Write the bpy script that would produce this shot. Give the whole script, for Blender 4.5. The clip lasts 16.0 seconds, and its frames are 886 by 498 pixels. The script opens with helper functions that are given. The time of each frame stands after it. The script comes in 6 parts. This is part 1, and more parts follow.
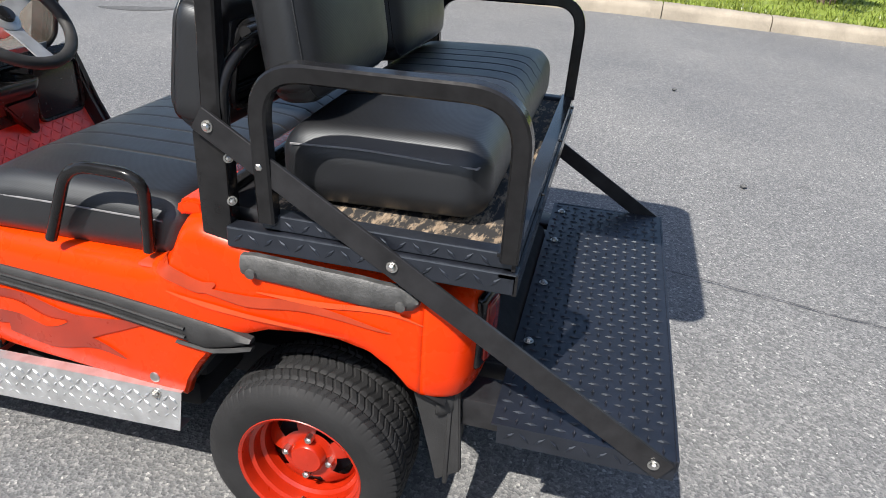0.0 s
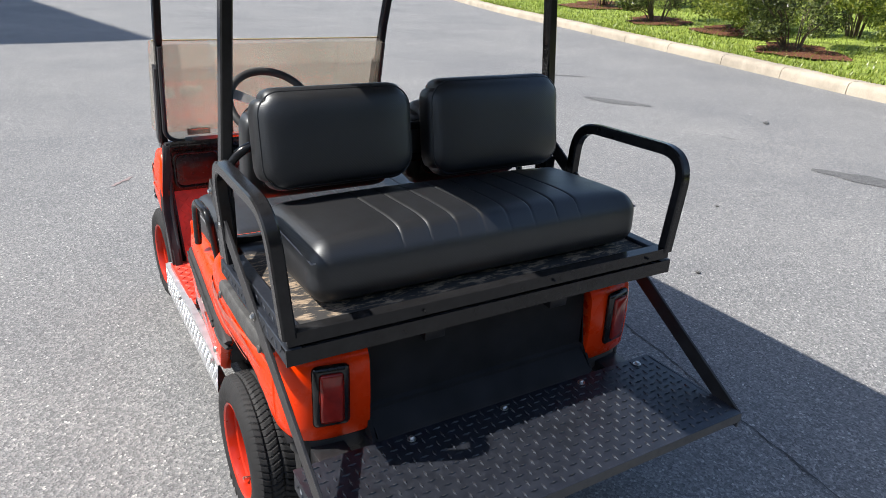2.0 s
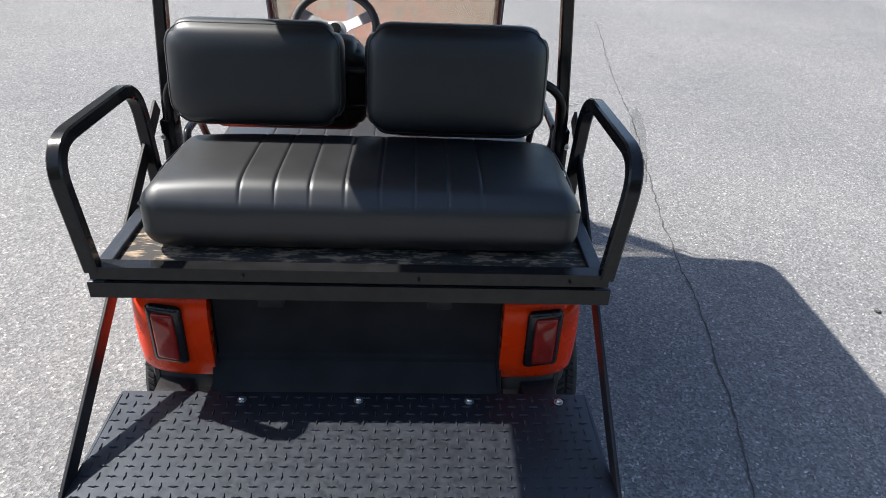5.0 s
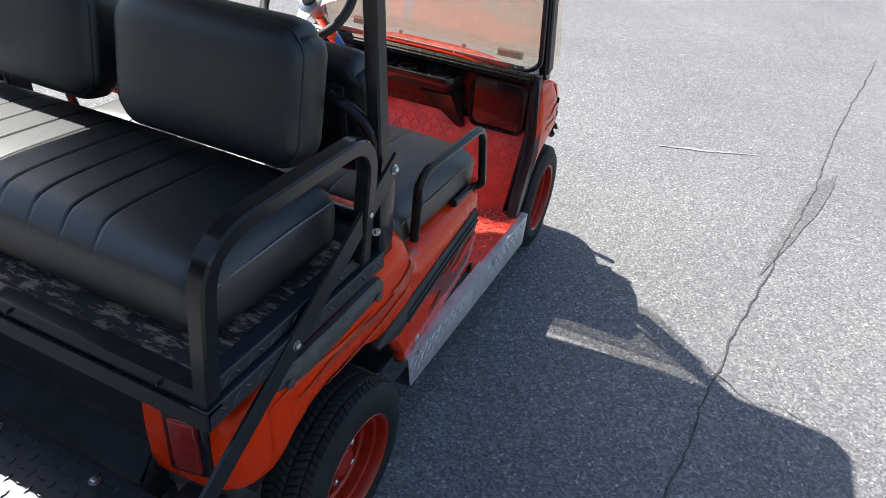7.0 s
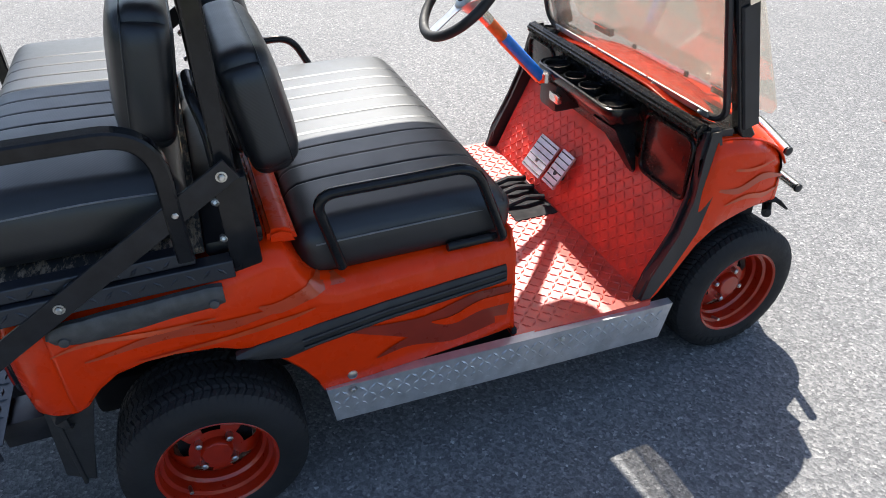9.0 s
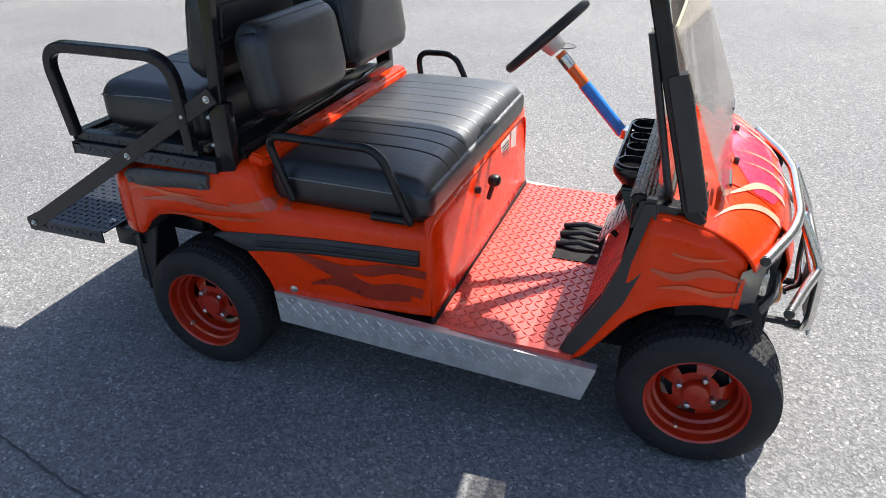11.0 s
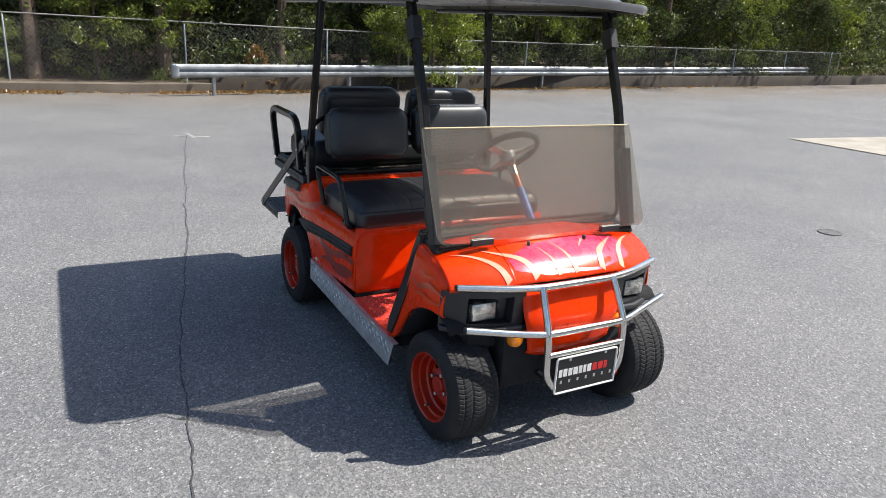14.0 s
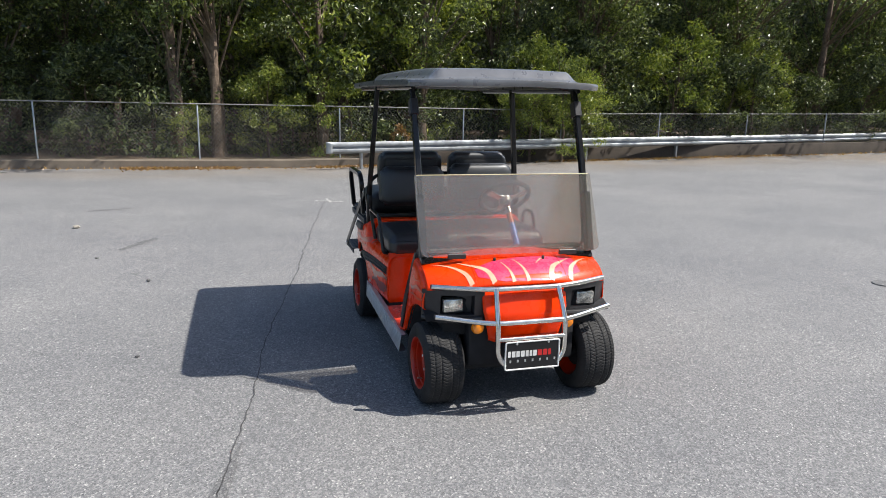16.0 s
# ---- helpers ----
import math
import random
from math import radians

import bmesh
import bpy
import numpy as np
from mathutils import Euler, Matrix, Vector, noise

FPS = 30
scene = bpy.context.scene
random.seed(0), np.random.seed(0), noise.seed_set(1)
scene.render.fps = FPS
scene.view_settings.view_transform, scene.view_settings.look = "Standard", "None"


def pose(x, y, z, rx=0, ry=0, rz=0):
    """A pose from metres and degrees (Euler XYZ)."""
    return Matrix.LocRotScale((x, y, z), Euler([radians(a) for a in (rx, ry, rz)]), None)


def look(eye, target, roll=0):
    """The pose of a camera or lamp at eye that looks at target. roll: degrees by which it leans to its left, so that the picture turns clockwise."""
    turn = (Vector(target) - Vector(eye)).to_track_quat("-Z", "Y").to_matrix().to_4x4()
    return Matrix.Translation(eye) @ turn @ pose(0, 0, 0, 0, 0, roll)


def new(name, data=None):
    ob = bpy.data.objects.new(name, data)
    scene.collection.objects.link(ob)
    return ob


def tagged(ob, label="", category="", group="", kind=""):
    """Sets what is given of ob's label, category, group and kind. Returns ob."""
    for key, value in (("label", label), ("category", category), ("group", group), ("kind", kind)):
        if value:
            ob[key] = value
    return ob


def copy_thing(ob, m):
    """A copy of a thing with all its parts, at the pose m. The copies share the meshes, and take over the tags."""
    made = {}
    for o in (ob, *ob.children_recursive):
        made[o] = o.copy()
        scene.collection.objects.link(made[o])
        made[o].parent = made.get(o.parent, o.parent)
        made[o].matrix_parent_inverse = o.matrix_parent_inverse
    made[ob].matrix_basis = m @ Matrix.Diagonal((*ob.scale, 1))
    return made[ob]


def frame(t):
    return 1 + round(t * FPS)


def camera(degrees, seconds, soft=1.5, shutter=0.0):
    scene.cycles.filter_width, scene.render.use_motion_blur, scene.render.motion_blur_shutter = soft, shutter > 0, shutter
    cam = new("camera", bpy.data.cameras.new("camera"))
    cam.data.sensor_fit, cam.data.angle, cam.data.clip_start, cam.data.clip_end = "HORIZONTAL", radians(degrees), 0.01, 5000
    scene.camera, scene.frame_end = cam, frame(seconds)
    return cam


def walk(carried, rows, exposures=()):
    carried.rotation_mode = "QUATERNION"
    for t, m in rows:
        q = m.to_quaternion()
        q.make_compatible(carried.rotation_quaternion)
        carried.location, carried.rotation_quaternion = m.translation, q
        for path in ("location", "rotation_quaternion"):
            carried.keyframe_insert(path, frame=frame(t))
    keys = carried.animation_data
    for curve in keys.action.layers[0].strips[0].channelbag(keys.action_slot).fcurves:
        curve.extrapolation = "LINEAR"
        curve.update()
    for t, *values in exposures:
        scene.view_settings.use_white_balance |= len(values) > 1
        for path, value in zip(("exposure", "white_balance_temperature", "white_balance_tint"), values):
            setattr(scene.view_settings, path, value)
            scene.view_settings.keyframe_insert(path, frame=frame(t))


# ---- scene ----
cam = camera(65.2, 16.0, soft=0.9)
PATH = [
    (0, (-1.657, -0.470, 1.362), (0.083, -0.082, 0.456), 3.7),
    (0.5, (-1.590, -0.817, 1.433), (0.057, -0.101, 0.552), 4.3),
    (1, (-1.482, -1.135, 1.497), (0.035, -0.136, 0.661), 6.1),
    (1.5, (-1.232, -1.373, 1.546), (0.087, -0.104, 0.740), 4.2),
    (2, (-0.999, -1.655, 1.579), (-0.030, -0.081, 0.815), 2.6),
    (2.5, (-0.850, -1.754, 1.601), (-0.038, -0.114, 0.793), 4.3),
    (3, (-0.660, -1.754, 1.628), (-0.027, -0.103, 0.693), 7.2),
    (3.2, (-0.642, -1.777, 1.629), (-0.005, -0.140, 0.673), 8.6),
    (5.3, (0.323, -1.657, 1.669), (0.241, 0.064, 0.654), 2.1),
    (5.5, (0.452, -1.597, 1.662), (0.245, 0.108, 0.638), 2.0),
    (6, (0.74, -1.447, 1.639), (0.304, 0.196, 0.584), 1.5),
    (6.5, (0.922, -1.179, 1.615), (0.414, 0.409, 0.511), 4.6),
    (7, (1.209, -0.929, 1.621), (0.554, 0.618, 0.536), 5.5),
    (7.5, (1.425, -0.704, 1.617), (0.492, 0.649, 0.478), 4.2),
    (8, (1.502, -0.382, 1.629), (0.353, 0.771, 0.467), 4.6),
    (8.2, (1.557, -0.279, 1.618), (0.313, 0.768, 0.454), 3.3),
    (10.3, (2.151, 1.067, 1.59), (0.461, 0.836, 0.546), -1.0),
    (10.5, (2.156, 1.184, 1.579), (0.475, 0.848, 0.549), -0.2),
    (11, (2.173, 1.526, 1.57), (0.547, 0.902, 0.586), -0.9),
    (11.5, (2.284, 1.918, 1.56), (0.746, 0.982, 0.69), -0.4),
    (12, (2.225, 2.283, 1.556), (0.786, 1.135, 0.775), 1.5),
    (12.5, (2.18, 2.709, 1.577), (0.861, 1.373, 0.887), 0.9),
    (13, (2.129, 3.118, 1.594), (0.966, 1.629, 0.938), 0.6),
    (13.5, (1.945, 3.427, 1.603), (0.908, 1.846, 0.95), 1.7),
    (14, (1.763, 3.832, 1.618), (0.819, 2.179, 1.005), 3.5),
    (14.5, (1.742, 4.199, 1.621), (0.911, 2.452, 1.114), 2.1),
    (15, (1.66, 4.564, 1.644), (0.923, 2.766, 1.174), 2.6),
    (15.5, (1.503, 4.9, 1.658), (0.878, 3.054, 1.207), 1.9),
    (16, (1.428, 5.144, 1.661), (0.884, 3.268, 1.232), 1.2),
]
walk(cam, [(t, look(eye, target, roll)) for t, eye, target, roll in PATH], [(0.0, 0.9), (2.5, 1.18), (5.5, 1.33), (8.0, 1.46), (11.5, 1.25), (13.0, 1.0), (16.0, 0.95)])

# ---------------------------------------------------------------- light
SUN_DIR = Vector((-1.250, 0.430, 1.695)).normalized()
world = bpy.data.worlds.new("sky")
scene.world = world
world.use_nodes = True
wn = world.node_tree.nodes
wl = world.node_tree.links
sky = wn.new("ShaderNodeTexSky")
sky.sky_type = 'NISHITA'
sky.sun_disc = False
sky.sun_elevation = math.asin(SUN_DIR.z)
sky.sun_rotation = math.atan2(SUN_DIR.x, SUN_DIR.y)
sky.air_density, sky.dust_density, sky.ozone_density = 1.0, 1.2, 1.0
wl.new(sky.outputs[0], wn["Background"].inputs[0])
wn["Background"].inputs[1].default_value = 0.092
sun_data = bpy.data.lights.new("sun", 'SUN')
sun_data.energy = 4.0
sun_data.angle = radians(0.53)
sun_data.color = (1.0, 0.95, 0.87)
sun = new("sun", sun_data)
sun.matrix_world = look(SUN_DIR * 40, (0, 0, 0))

# ---------------------------------------------------------------- material helpers


def material(name):
    m = bpy.data.materials.new(name)
    m.use_nodes = True
    nt = m.node_tree
    return m, nt, nt.nodes["Principled BSDF"]


def node(nt, kind, **values):
    n = nt.nodes.new(kind)
    for key, value in values.items():
        n.inputs[key.replace("_", " ")].default_value = value
    return n


def coords(nt, scale=1.0, space="Object"):
    tc = nt.nodes.new("ShaderNodeTexCoord")
    mp = node(nt, "ShaderNodeMapping")
    mp.inputs["Scale"].default_value = (scale, scale, scale) if not isinstance(scale, tuple) else scale
    nt.links.new(tc.outputs[space], mp.inputs[0])
    return mp.outputs[0]


def noise_tex(nt, vec, scale, detail=4.0, rough=0.6):
    n = node(nt, "ShaderNodeTexNoise", Scale=scale, Detail=detail, Roughness=rough)
    nt.links.new(vec, n.inputs["Vector"])
    return n.outputs[0]


def ramp(nt, value, stops):
    r = nt.nodes.new("ShaderNodeValToRGB")
    el = r.color_ramp.elements
    while len(el) < len(stops):
        el.new(0.5)
    for e, (p, c) in zip(el, stops):
        e.position = p
        e.color = (*c, 1.0) if len(c) == 3 else c
    nt.links.new(value, r.inputs[0])
    return r.outputs[0]


def mix(nt, factor, a, b, mode='MIX'):
    m = nt.nodes.new("ShaderNodeMix")
    m.data_type = 'RGBA'
    m.blend_type = mode
    for sock, v in ((m.inputs[0], factor), (m.inputs[6], a), (m.inputs[7], b)):
        if hasattr(v, "is_output"):
            nt.links.new(v, sock)
        else:
            sock.default_value = v if not isinstance(v, tuple) else ((*v, 1.0) if len(v) == 3 else v)
    return m.outputs[2]


def bump(nt, bsdf, height, strength=0.2, distance=0.01):
    b = node(nt, "ShaderNodeBump", Strength=strength, Distance=distance)
    nt.links.new(height, b.inputs["Height"])
    nt.links.new(b.outputs[0], bsdf.inputs["Normal"])


def plain(name, color, rough=0.5, metal=0.0, vary=0.15, scale=12.0, bumpy=0.0, bump_scale=200.0, coat=0.0, spec=0.5, dist=0.002):
    """Colour with grain and wear at two scales."""
    m, nt, b = material(name)
    v = coords(nt)
    big = noise_tex(nt, v, scale, 5.0)
    dark = tuple(c * (1 - vary) for c in color)
    light = tuple(min(1.0, c * (1 + vary)) for c in color)
    c = ramp(nt, big, [(0.3, dark), (0.7, light)])
    nt.links.new(c, b.inputs["Base Color"])
    r = ramp(nt, noise_tex(nt, v, scale * 4, 3.0), [(0.3, (rough * 0.85,) * 3), (0.75, (min(1, rough * 1.2),) * 3)])
    nt.links.new(r, b.inputs["Roughness"])
    b.inputs["Metallic"].default_value = metal
    b.inputs["Coat Weight"].default_value = coat
    b.inputs["Coat Roughness"].default_value = 0.06
    b.inputs["Specular IOR Level"].default_value = spec
    if bumpy:
        bump(nt, b, noise_tex(nt, v, bump_scale, 2.0), bumpy, dist)
    return m


def asphalt_material(name="asphalt", tint=1.0):
    m, nt, b = material(name)
    v = coords(nt)
    vor = node(nt, "ShaderNodeTexVoronoi", Scale=120.0)
    nt.links.new(v, vor.inputs["Vector"])
    stones = ramp(nt, vor.outputs["Color"], [(0.0, (0.094, 0.096, 0.101)), (0.52, (0.174, 0.175, 0.178)), (0.82, (0.248, 0.248, 0.246)), (0.92, (0.355, 0.35, 0.338)), (1.0, (0.58, 0.57, 0.545))])
    fine = ramp(nt, noise_tex(nt, v, 260.0, 3.0), [(0.3, (0.62,) * 3), (0.7, (1.3,) * 3)])
    big = ramp(nt, noise_tex(nt, v, 0.45, 6.0, 0.65), [(0.25, (0.79, 0.80, 0.82)), (0.75, (1.17, 1.16, 1.13))])
    c = mix(nt, 1.0, stones, fine, 'MULTIPLY')
    c = mix(nt, 1.0, c, big, 'MULTIPLY')
    spots = ramp(nt, noise_tex(nt, v, 2.3, 2.0), [(0.70, (1.0,) * 3), (0.80, (0.72,) * 3)])
    c = mix(nt, 1.0, c, spots, 'MULTIPLY')
    c = mix(nt, 1.0, c, (tint, tint, tint * 1.01), 'MULTIPLY')
    # brown dust washed up along the woods' side of the lot
    sep = nt.nodes.new("ShaderNodeSeparateXYZ")
    nt.links.new(v, sep.inputs[0])
    near = node(nt, "ShaderNodeMapRange")
    near.inputs["From Min"].default_value = -10.5
    near.inputs["From Max"].default_value = -15.0
    nt.links.new(sep.outputs[1], near.inputs["Value"])
    patch = ramp(nt, noise_tex(nt, v, 0.7, 5.0, 0.7), [(0.30, (0.0,) * 3), (0.62, (1.0,) * 3)])
    dust = mix(nt, 1.0, patch, near.outputs[0], 'MULTIPLY')
    c = mix(nt, 1.0, c, mix(nt, dust, (1.0, 1.0, 1.0), (0.92, 0.72, 0.52)), 'MULTIPLY')
    nt.links.new(c, b.inputs["Base Color"])
    b.inputs["Roughness"].default_value = 0.82
    b.inputs["Specular IOR Level"].default_value = 0.35
    bump(nt, b, vor.outputs["Distance"], 0.55, 0.004)
    return m


def vinyl_material():
    """Black seat vinyl with a fine twill weave."""
    m, nt, b = material("black_vinyl")
    v = coords(nt)
    w = node(nt, "ShaderNodeTexWave", Scale=75.0, Distortion=0.3)
    w.bands_direction = 'DIAGONAL'
    nt.links.new(v, w.inputs["Vector"])
    c = ramp(nt, noise_tex(nt, v, 7.0, 4.0), [(0.3, (0.006, 0.0062, 0.0075)), (0.75, (0.011, 0.0114, 0.0135))])
    nt.links.new(c, b.inputs["Base Color"])
    r = ramp(nt, noise_tex(nt, v, 18.0, 3.0), [(0.3, (0.42,) * 3), (0.75, (0.52,) * 3)])
    nt.links.new(r, b.inputs["Roughness"])
    b.inputs["IOR"].default_value = 1.52
    b.inputs["Specular IOR Level"].default_value = 0.5
    # bluish tint puts the sky's sheen into the vinyl
    b.inputs["Specular Tint"].default_value = (0.86, 0.93, 1.0, 1)
    b.inputs["Coat Weight"].default_value = 0.60
    b.inputs["Coat Roughness"].default_value = 0.48
    bump(nt, b, w.outputs[0], 0.13, 0.0010)
    return m


def glass_material():
    """Smoke-tinted acrylic with dust on it; two faces, so each holds half the tint."""
    m, nt, b = material("smoked_acrylic")
    out = nt.nodes["Material Output"]
    nt.nodes.remove(b)
    tr = nt.nodes.new("ShaderNodeBsdfTransparent")
    dirt = noise_tex(nt, coords(nt), 4.0, 6.0, 0.7)
    tint = ramp(nt, dirt, [(0.3, (0.86, 0.84, 0.80)), (0.75, (0.90, 0.885, 0.86))])
    nt.links.new(tint, tr.inputs[0])
    haze = nt.nodes.new("ShaderNodeBsdfDiffuse")
    haze.inputs[0].default_value = (0.60, 0.585, 0.55, 1)
    thru = nt.nodes.new("ShaderNodeBsdfTranslucent")
    thru.inputs[0].default_value = (0.82, 0.76, 0.67, 1)
    both = nt.nodes.new("ShaderNodeMixShader")
    both.inputs[0].default_value = 0.72
    nt.links.new(haze.outputs[0], both.inputs[1])
    nt.links.new(thru.outputs[0], both.inputs[2])
    gl = nt.nodes.new("ShaderNodeBsdfGlossy")
    gl.inputs["Roughness"].default_value = 0.06
    m1 = nt.nodes.new("ShaderNodeMixShader")
    hz = ramp(nt, dirt, [(0.35, (0.11,) * 3), (0.8, (0.19,) * 3)])
    nt.links.new(hz, m1.inputs[0])
    nt.links.new(tr.outputs[0], m1.inputs[1])
    nt.links.new(both.outputs[0], m1.inputs[2])
    lw = node(nt, "ShaderNodeLayerWeight", Blend=0.5)
    gloss = ramp(nt, lw.outputs["Facing"], [(0.0, (0.05,) * 3), (0.55, (0.10,) * 3), (0.8, (0.26,) * 3), (1.0, (0.8,) * 3)])
    m2 = nt.nodes.new("ShaderNodeMixShader")
    nt.links.new(gloss, m2.inputs[0])
    nt.links.new(m1.outputs[0], m2.inputs[1])
    nt.links.new(gl.outputs[0], m2.inputs[2])
    nt.links.new(m2.outputs[0], out.inputs[0])
    return m


def leaf_material(name, a, b_, c_):
    m, nt, b = material(name)
    g = nt.nodes.new("ShaderNodeNewGeometry")
    col = ramp(nt, g.outputs["Random Per Island"], [(0.0, a), (0.6, b_), (1.0, c_)])
    nt.links.new(col, b.inputs["Base Color"])
    b.inputs["Roughness"].default_value = 0.36
    b.inputs["Specular IOR Level"].default_value = 0.6
    tl = nt.nodes.new("ShaderNodeBsdfTranslucent")
    nt.links.new(mix(nt, 1.0, col, (1.5, 1.6, 0.6), 'MULTIPLY'), tl.inputs[0])
    mx = nt.nodes.new("ShaderNodeMixShader")
    mx.inputs[0].default_value = 0.3
    nt.links.new(b.outputs[0], mx.inputs[1])
    nt.links.new(tl.outputs[0], mx.inputs[2])
    nt.links.new(mx.outputs[0], nt.nodes["Material Output"].inputs[0])
    return m


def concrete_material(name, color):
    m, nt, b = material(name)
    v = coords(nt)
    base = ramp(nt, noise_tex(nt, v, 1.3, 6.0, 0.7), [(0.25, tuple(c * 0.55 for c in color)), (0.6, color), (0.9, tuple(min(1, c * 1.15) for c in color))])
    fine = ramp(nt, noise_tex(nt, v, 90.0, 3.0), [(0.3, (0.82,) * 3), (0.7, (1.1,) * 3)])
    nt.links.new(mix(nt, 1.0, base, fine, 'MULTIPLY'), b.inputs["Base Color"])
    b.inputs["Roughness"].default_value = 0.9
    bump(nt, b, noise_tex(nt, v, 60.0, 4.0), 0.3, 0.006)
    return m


ASPHALT = asphalt_material()
VINYL = vinyl_material()
GLASS = glass_material()
RED = plain("red_orange_paint", (0.82, 0.040, 0.0008), 0.28, 0.0, 0.07, 4.0, 0.03, 300.0, 0.18, 0.18)
RED_WHEEL = plain("red_wheel_paint", (0.40, 0.018, 0.003), 0.32, 0.0, 0.18, 14.0, 0.05, 120.0, 0.35)
RED_PLATE = plain("red_tread_paint", (0.63, 0.044, 0.022), 0.42, 0.0, 0.25, 18.0, 0.10, 60.0, 0.2, 1.0)
FLAME_DARK = plain("maroon_flame_paint", (0.30, 0.022, 0.006), 0.30, 0.0, 0.30, 5.0, 0.02, 300.0, 0.6)
FLAME_ORANGE = plain("bronze_flame_paint", (0.48, 0.045, 0.008), 0.30, 0.0, 0.25, 6.0, 0.02, 300.0, 0.6)
FLAME_GOLD = plain("gold_flame_paint", (0.80, 0.37, 0.24), 0.32, 0.0, 0.25, 9.0, 0.02, 300.0, 0.6)
FLAME_GOLD_DIM = plain("dull_gold_flame_paint", (0.62, 0.065, 0.010), 0.32, 0.0, 0.25, 9.0, 0.02, 300.0, 0.5)
FLAME_PINK = plain("pink_red_flame_paint", (0.70, 0.030, 0.095), 0.28, 0.0, 0.2, 6.0, 0.02, 300.0, 0.7)
BLACK_STEEL = plain("black_enamel_steel", (0.013, 0.013, 0.014), 0.17, 0.0, 0.3, 25.0, 0.10, 90.0, 0.05, 0.28)
BLACK_FLAT = plain("black_satin_steel", (0.019, 0.019, 0.021), 0.34, 0.0, 0.35, 20.0, 0.15, 130.0, 0.0, 0.35)
BLACK_PLATE = plain("black_tread_steel", (0.008, 0.009, 0.014), 0.46, 0.0, 0.35, 16.0, 0.12, 90.0, 0.0, 0.88)
# sky-blue sheen set in the plate's specular colour
BLACK_PLATE.node_tree.nodes["Principled BSDF"].inputs["Specular Tint"].default_value = (0.78, 0.88, 1.0, 1)
TREAD_WORN = plain("worn_tread_crests", (0.075, 0.077, 0.085), 0.36, 0.55, 0.4, 30.0, 0.05, 120.0)
BLACK_PLASTIC = plain("black_moulded_plastic", (0.021, 0.021, 0.024), 0.42, 0.0, 0.3, 12.0, 0.20, 260.0)
BLACK_GLOSS = plain("black_gloss_plastic", (0.012, 0.012, 0.013), 0.24, 0.0, 0.3, 10.0, 0.03, 90.0, 0.2, 0.4)
DASH_BLACK = plain("black_dash_plastic", (0.008, 0.0075, 0.0075), 0.27, 0.0, 0.3, 10.0, 0.05, 120.0, 0.0, 0.3)
ROOF_PLASTIC = plain("faded_roof_plastic", (0.105, 0.107, 0.113), 0.30, 0.0, 0.25, 5.0, 0.08, 300.0, 0.2, 0.8)
RUBBER = plain("tyre_rubber", (0.020, 0.020, 0.021), 0.70, 0.0, 0.3, 9.0, 0.25, 160.0, 0.0, 0.3)
GRAINED = plain("grained_grey_rubber", (0.060, 0.060, 0.060), 0.55, 0.0, 0.35, 40.0, 0.6, 170.0, 0.0, 0.6)
MATT_RUBBER = plain("black_rubber_trim", (0.026, 0.026, 0.027), 0.6, 0.0, 0.3, 15.0, 0.3, 220.0)
STITCH = plain("grey_stitching", (0.20, 0.20, 0.21), 0.7, 0.0, 0.2, 60.0)
ALUMINIUM = plain("aluminium_tread_plate", (0.58, 0.59, 0.60), 0.42, 0.75, 0.18, 20.0, 0.12, 80.0)
STEEL = plain("polished_steel", (0.70, 0.69, 0.66), 0.22, 1.0, 0.10, 20.0, 0.05, 90.0)
ZINC = plain("zinc_bolt", (0.62, 0.61, 0.58), 0.32, 1.0, 0.2, 40.0)
GALVANISED = plain("galvanised_steel", (0.34, 0.36, 0.38), 0.44, 0.7, 0.35, 2.0, 0.08, 40.0)
WIRE = plain("fence_wire", (0.24, 0.24, 0.23), 0.5, 0.4, 0.2, 5.0)


def plywood_material():
    m, nt, b = material("painted_plywood")
    v = coords(nt, (1.0, 3.0, 1.0))
    wood = ramp(nt, noise_tex(nt, coords(nt, (2.0, 30.0, 4.0)), 6.0, 4.0), [(0.3, (0.20, 0.14, 0.09)), (0.7, (0.36, 0.28, 0.20))])
    worn = ramp(nt, noise_tex(nt, v, 15.0, 7.0, 0.75), [(0.50, (0.0,) * 3), (0.58, (1.0,) * 3)])
    nt.links.new(mix(nt, worn, (0.022, 0.021, 0.021), wood), b.inputs["Base Color"])
    b.inputs["Roughness"].default_value = 0.8
    bump(nt, b, worn, 0.3, 0.002)
    return m


PLYWOOD = plywood_material()
UNDERSIDE = plain("chassis_black", (0.022, 0.022, 0.024), 0.8, 0.0, 0.3, 10.0, spec=0.15)
TAIL_LENS = plain("red_tail_lens", (0.30, 0.018, 0.012), 0.16, 0.0, 0.3, 30.0, 0.0, 60.0, 0.25)
AMBER = plain("amber_lens", (0.85, 0.25, 0.01), 0.15, 0.0, 0.2, 60.0, 0.2, 250.0, 0.6)
HEADLAMP = plain("ribbed_headlamp_glass", (0.50, 0.50, 0.47), 0.14, 0.8, 0.75, 26.0, 0.8, 70.0, 0.9, 0.8, 0.006)
WHITE = plain("white_label", (0.72, 0.71, 0.68), 0.5, 0.0, 0.12, 40.0)
SIGN_BLACK = plain("plate_black", (0.010, 0.010, 0.011), 0.35, 0.0, 0.2, 20.0)
SIGN_RED = plain("plate_red", (0.55, 0.02, 0.02), 0.4, 0.0, 0.1, 20.0)
BLUE = plain("blue_column_paint", (0.02, 0.22, 0.78), 0.35, 0.0, 0.2, 20.0, 0.0, 60.0, 0.3)
ORANGE = plain("orange_column_paint", (0.78, 0.14, 0.02), 0.35, 0.0, 0.25, 25.0, 0.0, 60.0, 0.3)
